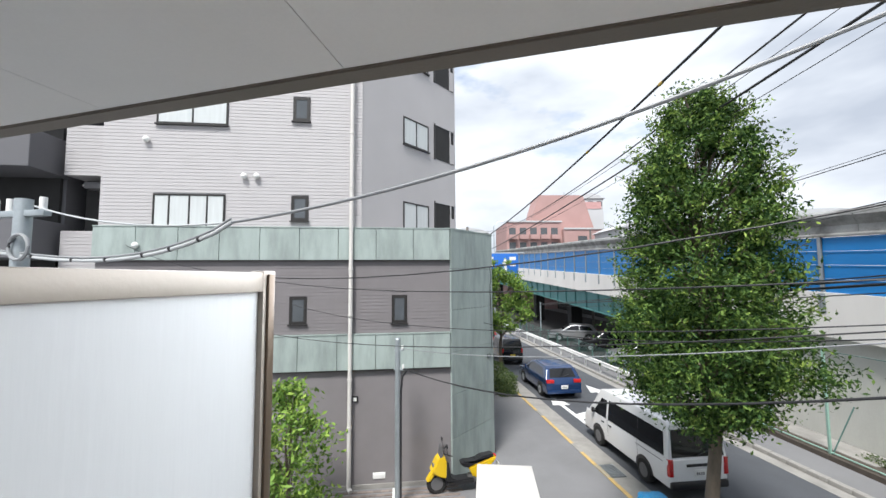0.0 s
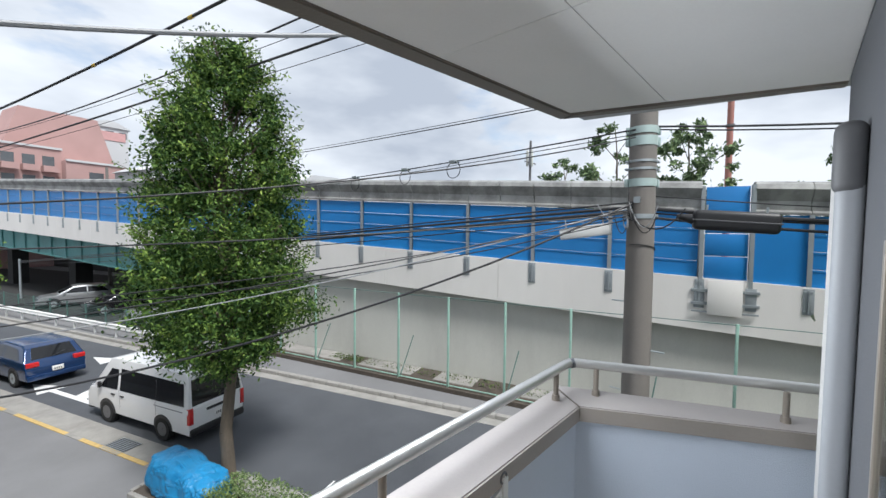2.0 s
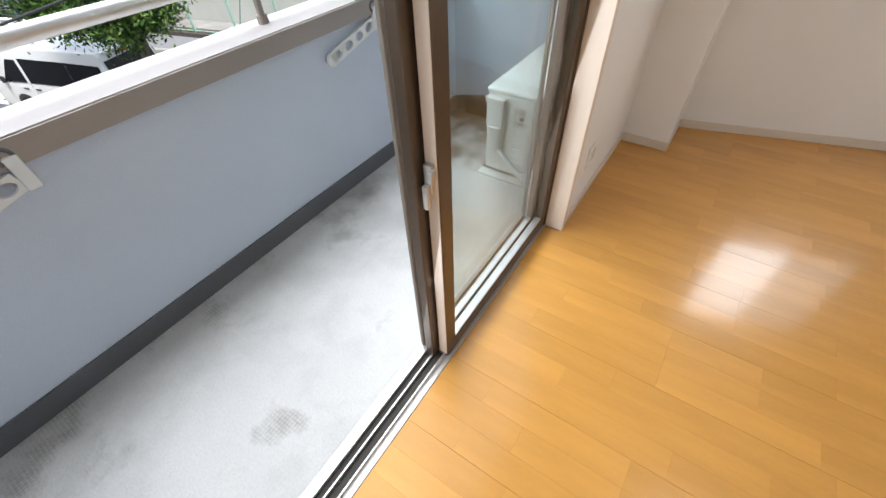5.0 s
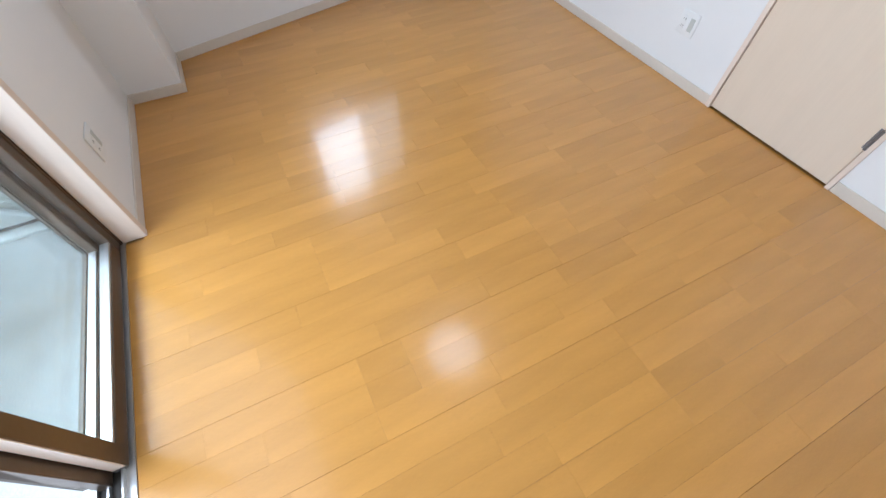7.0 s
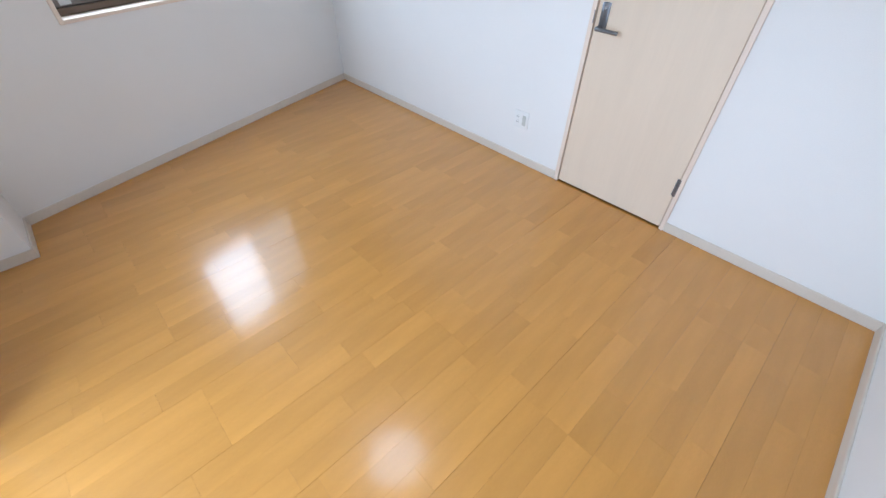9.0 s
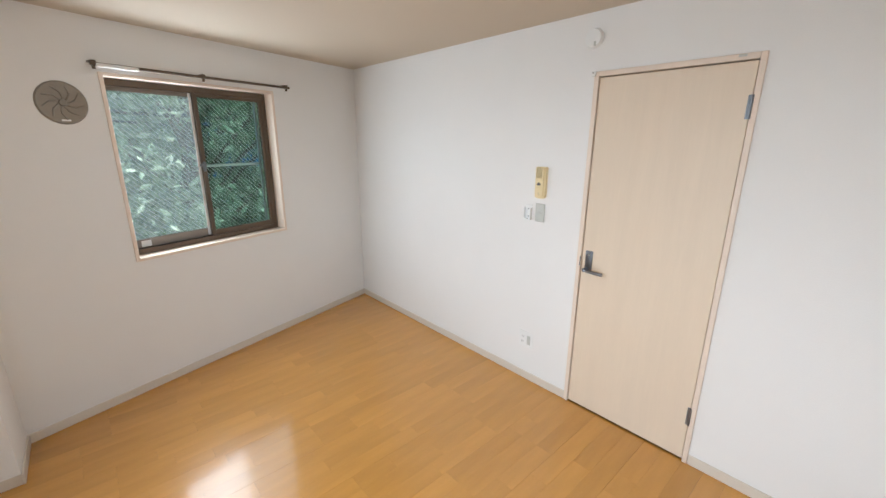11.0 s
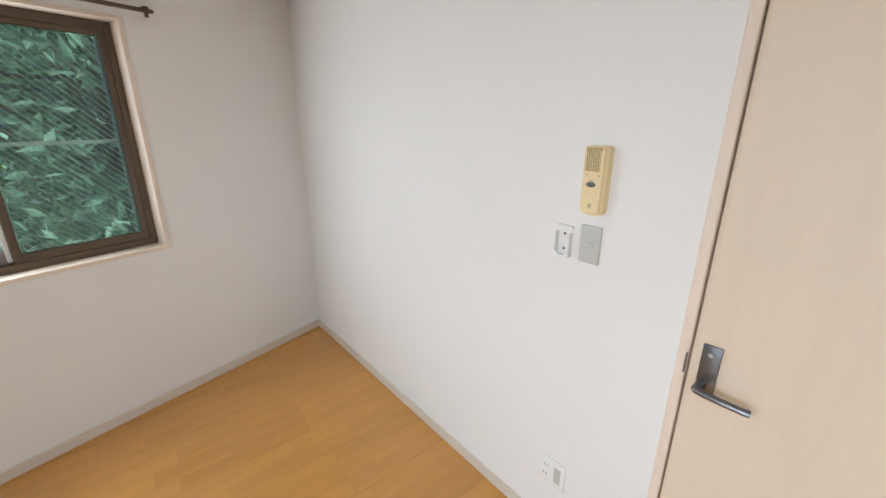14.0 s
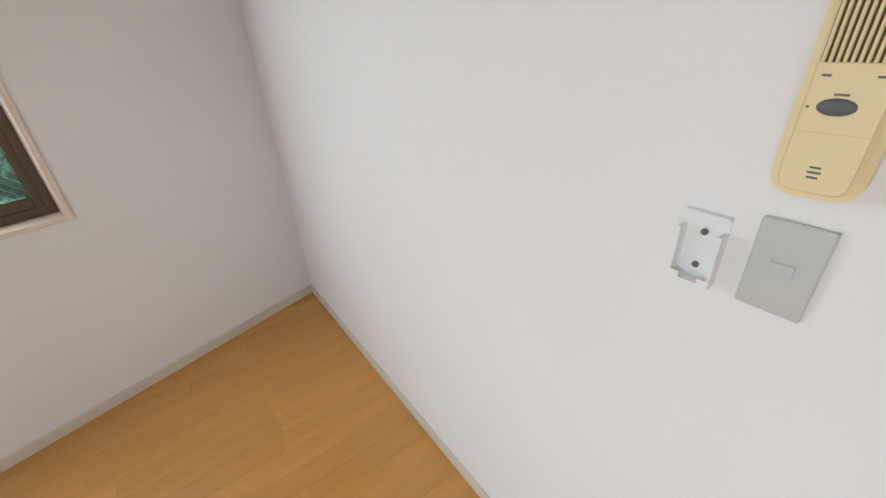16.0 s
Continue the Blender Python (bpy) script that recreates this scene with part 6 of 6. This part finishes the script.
wb = thing("cable_box", "pale grey cable box hung on the wires", "cable box", Matrix.Translation((4.22, 2.60, 1.965)) @ Matrix.Rotation(radians(104), 4, "Z") @ Matrix.Rotation(radians(8), 4, "Y"))
part("shell", B(bm_(), -.34, .34, -.07, .07, -.075, .075, .02), WHITEP, wb)
part("lid", B(bm_(), -.33, .33, -.075, .075, .055, .085, .012), PIPEW, wb)
for x_ in (-.25, .25):
    part("hanger", tube(bm_(), [(x_, 0, .08), (x_, 0, .22)], .01), GALV, wb)
rg2 = random.Random(3)
for i in range(9):
    a = rg2.uniform(-2.6, -.4)
    y0 = rg2.uniform(-.6, .7)
    pts = [(PX_ - .2, PY_ + .1, 2.2 + rg2.uniform(-.1, .3)), (PX_ - .3, PY_ + y0 * .5, 2.0 - rg2.uniform(0, .35)), (PX_ - .25, PY_ + y0, 2.15 + rg2.uniform(-.1, .2))]
    pp = [Vector(pts[0]).lerp(Vector(pts[1]), t_).lerp(Vector(pts[1]).lerp(Vector(pts[2]), t_), t_) for t_ in [k / 8 for k in range(9)]]
    solid("drop_loop", tube(bm_(), pp, rg2.choice((.005, .007, .01)), 5), rg2.choice((CABLE, CABLE, CABLEG)), "loose cable loop at the pole", "cable", group="cable loops")

# ---- trees and hedges ----
def leaves(n, pick, size, seed, lean=.5):
    g = np.random.RandomState(seed)
    P = np.array([pick(g) for _ in range(n)])
    V, F = [], []
    d1 = g.normal(size=(n, 3))
    d1 /= np.linalg.norm(d1, axis=1)[:, None]
    d2 = np.cross(d1, g.normal(size=(n, 3)))
    d2 /= np.linalg.norm(d2, axis=1)[:, None]
    s = size * g.uniform(.6, 1.3, n)[:, None]
    nrm = np.cross(d1, d2)
    a = P - d1 * s
    b_ = P + d2 * s * .42 - nrm * s * .12
    c = P + d1 * s
    e = P - d2 * s * .42 - nrm * s * .12
    V = np.stack([a, b_, c, e], 1).reshape(-1, 3)
    F = [(4 * i, 4 * i + 1, 4 * i + 2) for i in range(n)] + [(4 * i, 4 * i + 2, 4 * i + 3) for i in range(n)]
    me = bpy.data.meshes.new("crown")
    me.from_pydata(V.tolist(), [], F)
    return me


def crown_pick(profile, gap, seed, cl=None):
    """profile: (z, radius) rows. Leaves gather in clumps towards the crown's skin."""
    g0 = np.random.RandomState(seed)
    zs, rs = [p[0] for p in profile], [p[1] for p in profile]
    clumps = []
    while len(clumps) < (cl or 190):
        z = g0.uniform(zs[0], zs[-1])
        r = np.interp(z, zs, rs)
        if g0.uniform(0, max(rs)) > r + .25:
            continue
        q = r * math.sqrt(g0.uniform(.15, 1.0)) * g0.uniform(.82, 1.16)
        a = g0.uniform(0, 6.283)
        p = (q * math.cos(a), q * math.sin(a), z)
        if noise.noise(Vector(p) * gap + Vector((seed, 0, 0))) < -.36:
            continue
        clumps.append((p, g0.uniform(.11, .27) * (.6 + .4 * r / max(rs))))

    def pick(g):
        p, r = clumps[g.randint(len(clumps))]
        w = g.normal(size=3) * r
        w[2] *= .8
        return (p[0] + w[0], p[1] + w[1], p[2] + w[2])
    return pick, clumps


def tree(name, label, m, profile, trunk_h, trunk_r, n, size, material, seed, gap=.9, cl=None, group="", shoots=None):
    t = thing(name, label, "tree", m, group)
    top = profile[-1][0]
    g = random.Random(seed)
    bm = bm_()
    pts = [(0, 0, 0)] + [(.10 * math.sin(k * 1.3 + seed), .10 * math.cos(k * 1.7), top * .95 * k / 7) for k in range(1, 8)]
    for k, (a, b_) in enumerate(zip(pts, pts[1:])):
        C(bm, a, b_, trunk_r * (1 - k / 7.6), trunk_r * (1 - (k + 1) / 7.6), 12)
    part("trunk", bm, BARK, t)
    pick, clumps = crown_pick(profile, gap, seed, cl)
    bm = bm_()
    for p, r in clumps[::4]:
        z0 = max(trunk_h * .9, p[2] - .9 - .3 * math.hypot(p[0], p[1]))
        q = Vector(p)
        a = Vector((.05 * math.sin(z0), 0, min(z0, top * .9)))
        tube(bm, [a, a.lerp(q, .5) + Vector((0, 0, .12)), q], .018 + .012 * g.random(), 5)
    part("limb", bm, BARK, t)
    me = leaves(n, pick, size, seed + 1)
    me.materials.append(material)
    cr = new("crown", me)
    cr.parent = t
    if shoots:
        # young sprays standing out of the crown's skin
        g1 = np.random.RandomState(seed + 7)
        zs, rs = [p[0] for p in profile], [p[1] for p in profile]
        sprays = []
        for k in range(300):
            z, a = g1.uniform(zs[0], zs[-1] - .35), g1.uniform(0, 6.283)
            q = max(.12, np.interp(z, zs, rs)) * g1.uniform(.80, 1.02)
            out = Vector((math.cos(a), math.sin(a), g1.uniform(.2, 1.1))).normalized() * g1.uniform(.25, .62)
            sprays.append((Vector((q * math.cos(a), q * math.sin(a), z)), out))

        def pick_spray(g):
            p, out = sprays[g.randint(len(sprays))]
            w = g.normal(size=3) * .055
            c = p + out * g.uniform(0, 1)
            return (c[0] + w[0], c[1] + w[1], c[2] + w[2])
        me = leaves(10500, pick_spray, size * .92, seed + 3)
        me.materials.append(shoots)
        sh = new("foliage", me)
        sh.parent = t
        tagged(sh, "lighter yellow-green young foliage", kind="stuff")
        bm = bm_()
        for p, out in sprays[::2]:
            tube(bm, [p * .9 + Vector((0, 0, p.z * .1)) - out * .3, p, p + out], .006, 4)
        part("twig", bm, BARK, t)["kind"] = "stuff"
    return t


tree("street_tree", "tall narrow leafy street tree at the kerb", pose(2.08, 9.75, GZ),
     [(2.75, .45), (3.35, 1.38), (4.2, 1.72), (5.2, 1.6), (6.5, 1.36), (7.9, 1.15), (9.0, .8), (9.85, .3)], 2.8, .15, 84000, .050, LEAF1, 4, gap=1.15, cl=470, shoots=LEAF7, group="street trees")
tree("street_tree", "smaller leafy street tree beside the hedge", pose(-3.1, 25.2, GZ),
     [(2.7, .7), (3.4, 1.7), (4.6, 2.0), (5.8, 1.5), (6.9, .5)], 2.6, .13, 9000, .10, LEAF2, 9, cl=120, group="street trees")
tree("yard_shrub", "bright green leafy shrub in the yard", pose(-6.95, 8.8, GZ), [(.25, .4), (.8, .95), (1.7, 1.05), (2.6, .8), (3.4, .3)], .3, .06, 5200, .075, LEAF2, 12, gap=1.2, cl=90)
for i, (x_, y_, h_, r_) in enumerate(((27.0, 13.5, 11.2, 3.0), (24.5, 9.0, 13.0, 2.6), (25.0, 5.2, 12.2, 2.8), (30.0, -2.0, 11.0, 3.2))):
    tree("park_tree", "leafy tree beyond the elevated road", pose(x_, y_, GZ), [(h_ * .45, r_ * .5), (h_ * .62, r_), (h_ * .82, r_ * .8), (h_, r_ * .25)], h_ * .4, .2, 3600, .16, LEAF3, 20 + i, gap=.5, cl=60, group="park trees")
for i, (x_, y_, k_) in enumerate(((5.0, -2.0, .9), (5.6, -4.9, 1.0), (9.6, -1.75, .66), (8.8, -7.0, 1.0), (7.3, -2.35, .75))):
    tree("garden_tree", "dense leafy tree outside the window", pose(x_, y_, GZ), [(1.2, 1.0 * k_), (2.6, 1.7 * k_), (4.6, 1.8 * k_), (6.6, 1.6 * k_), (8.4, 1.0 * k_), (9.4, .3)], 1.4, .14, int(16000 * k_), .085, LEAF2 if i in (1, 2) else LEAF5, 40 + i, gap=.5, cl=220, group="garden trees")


def hedge(label, m, sx, sy, sz, n, size, material, seed):
    def pick(g):
        p = g.uniform(-1, 1, 3)
        k = g.randint(3)
        p[k] = np.sign(p[k]) * g.uniform(.75, 1.08)
        w = 1 + .18 * noise.noise(Vector((p[0] * 2, p[1] * 2.5, seed)))
        return (p[0] * sx / 2 * w, p[1] * sy / 2, (p[2] * .5 + .5) * sz * w + .02)
    me = leaves(n, pick, size, seed)
    me.materials.append(material)
    return tagged(new("hedge", me), label, "hedge", kind="stuff")


h = hedge("clipped green hedge along the pavement", None, .95, 7.2, .95, 9000, .06, LEAF4, 31)
h.matrix_basis = Matrix.Translation(st(13.3, -.75, 0)) @ Matrix.Rotation(RA, 4, "Z")
h = hedge("low shrub in the street planter", None, .85, 1.9, .62, 7000, .032, LEAF6, 33)
h.matrix_basis = Matrix.Translation(st(-3.95, -.5, .05)) @ Matrix.Rotation(RA, 4, "Z")
h = hedge("weeds and litter along the retaining wall", None, 12, .5, .12, 1400, .05, LEAF4, 35)
h.matrix_basis = BM_ @ pose(2.5, -.2, GZ + .15)

# ---- distance ----
rb = thing("brick_building", "red brick apartment block beyond the viaduct", "building", pose(4.2, 82, 0, 0, 0, 14))
part("main_wall", B(bm_(), -9.5, 1.5, 0, 12, GZ, 13.2), BRICK, rb, smooth=False)
part("side_wall", B(bm_(), 1.5, 9.0, -1.5, 12, GZ, 11.6), BRICK, rb, smooth=False)
bm = shell(bm_(), [(3, 11.5), (3, 19.2), (9.0, 19.2), (9.0, 11.5)], lambda z: 7.0 if z < 12 else 4.6)
bmesh.ops.translate(bm, verts=bm.verts[:], vec=(2.6, 0, 0))
part("tower", bm, BRICK, rb, smooth=False)
part("roof_lip", B(bm_(), -9.6, 1.6, -.2, .2, 13.1, 13.4), FARG, rb)
part("side_roof_lip", B(bm_(), 1.5, 9.1, -1.7, -1.3, 11.5, 11.8), FARG, rb)
for i in range(5):
    for j in range(4):
        u, z0 = -9.0 + 2.1 * i, 1.5 + 2.9 * j
        bm = B(bm_(), u, u + 1.3, -.06, .02, z0, z0 + 1.8)
        part("window", bm, FGLASS, rb, smooth=False)
        part("balcony", B(bm_(), u - .2, u + 1.5, -1.1, 0, z0 - .5, z0 + .35), BRICK if j % 2 else PLAST, rb, smooth=False)
part("window", B(bm_(), 4.2, 6.0, -1.56, -1.48, 9.0, 10.2), FGLASS, rb)
for i in range(3):
    part("rooftop_mast", tube(bm_(), [(-1 + i * 2.5, 5, 17), (-1 + i * 2.5, 5, 19.0 + i * .6)], .06), GREYD, rb)
for x_, y_, w_, d_, h_, turn, lab in ((19, 74, 14, 10, 10.5, 14, "pale grey low building behind the barrier"), (34, 62, 16, 10, 9.6, 25, "long pale roofed hall in the distance"), (13, 100, 6, 6, 21, 10, "white tower with a red sign"), (-15, 95, 9, 9, 13, 10, "dark-roofed houses in the distance")):
    t = thing("distant_building", lab, "building", pose(x_, y_, 0, 0, 0, turn))
    part("wall", B(bm_(), -w_ / 2, w_ / 2, -d_ / 2, d_ / 2, GZ, h_ - .6), FARG if x_ > -10 else DGREY, t, smooth=False)
    part("roof", prism(bm_(), [(-w_ / 2 - .4, h_ - .6), (w_ / 2 + .4, h_ - .6), (w_ / 2 - 1.5, h_ + .3), (0, h_ + .7), (-w_ / 2 + 1.5, h_ + .3)], -d_ / 2 - .3, d_ / 2 + .3, Matrix(((1, 0, 0, 0), (0, 0, -1, 0), (0, 1, 0, 0), (0, 0, 0, 1)))), FARG, t, smooth=False)
    for i in range(int(w_ / 2)):
        part("window", B(bm_(), -w_ / 2 + .5 + 2 * i, -w_ / 2 + 1.7 + 2 * i, -d_ / 2 - .04, -d_ / 2 + .02, h_ - 2.4, h_ - 1.2), FGLASS, t, smooth=False)
    if x_ == 13:
        part("sign", B(bm_(), -2.5, 2.5, -d_ / 2 - .1, -d_ / 2, h_ - 3, h_ - 1.4), mat("red_sign", (.52, .30, .29), .6, bump=0), t)
ms = thing("chimney_mast", "tall reddish-brown steel mast in the distance", "mast", pose(36.5, 4.6, GZ))
part("shaft", C(bm_(), (0, 0, 0), (0, 0, 30), .24, .20, 16), mat("rust_red_paint", (.32, .14, .11), .6), ms)
part("flange", C(bm_(), (0, 0, 14), (0, 0, 14.2), .3, seg=16), GREYD, ms)
am = thing("antenna_mast", "grey antenna mast with panels", "antenna", pose(36, 21.5, GZ))
part("shaft", C(bm_(), (0, 0, 0), (0, 0, 15.2), .16, .12, 12), GREYD, am)
for a in range(3):
    part("antenna_panel", B(bm_(), .3 * math.cos(a * 2.1) - .12, .3 * math.cos(a * 2.1) + .12, .3 * math.sin(a * 2.1) - .1, .3 * math.sin(a * 2.1) + .1, 12.6, 14.2, .03), GREYP, am)
part("arm", B(bm_(), -1.1, 1.1, -.04, .04, 12.9, 13.0), GREYD, am)


def lamp_post(x_, y_, h_, turn):
    t = thing("street_lamp", "slim grey street lamp on the elevated road", "street lamp", pose(x_, y_, GZ, 0, 0, turn), group="street lamps")
    part("pole", C(bm_(), (0, 0, 0), (0, 0, h_ - .5), .11, .07, 10), GALV, t)
    part("arm", tube(bm_(), [(0, 0, h_ - .5), (.2, 0, h_ - .1), (.7, 0, h_ + .1), (1.6, 0, h_ + .15)], .05, 6), GALV, t)
    part("head", B(bm_(), 1.5, 2.4, -.15, .15, h_ + .08, h_ + .22, .05), GALV, t)


lamp_post(-6.2, 62, 14.5, 10)
lamp_post(-2.0, 92, 15.5, 10)
sg = thing("road_sign", "blue overhead road sign with white lettering", "road sign", pose(-3.4, 37.5, 0, 0, 0, 16))
part("board", B(bm_(), -2.1, 1.2, -.06, .06, 2.1, 4.25, .03), SIGNB, sg)
for x0, x1, z0, z1 in ((-1.9, -1.1, 3.65, 3.95), (.4, 1.0, 3.65, 3.95), (-1.8, -1.0, 3.1, 3.4), (-1.9, -.9, 2.4, 2.7), (.45, .95, 3.1, 3.3)):
    part("lettering_bar", B(bm_(), x0, x1, -.075, -.062, z0, z1), WHITEP, sg)
part("arrow", prism(bm_(), [(-.12, 2.3), (.12, 2.3), (.12, 3.3), (.3, 3.3), (0, 3.9), (-.3, 3.3), (-.12, 3.3)], .062, .075, Matrix(((1, 0, 0, 0), (0, 0, -1, 0), (0, 1, 0, 0), (0, 0, 0, 1)))), WHITEP, sg)
part("mast", C(bm_(), (-2.4, .2, GZ), (-2.4, .2, 4.9), .12, .10), GALV, sg)
part("crossbar", tube(bm_(), [(-2.4, .2, 4.3), (1.9, .15, 4.3)], .06), GALV, sg)
part("crossbar", tube(bm_(), [(-2.4, .2, 2.6), (1.9, .15, 2.6)], .06), GALV, sg)
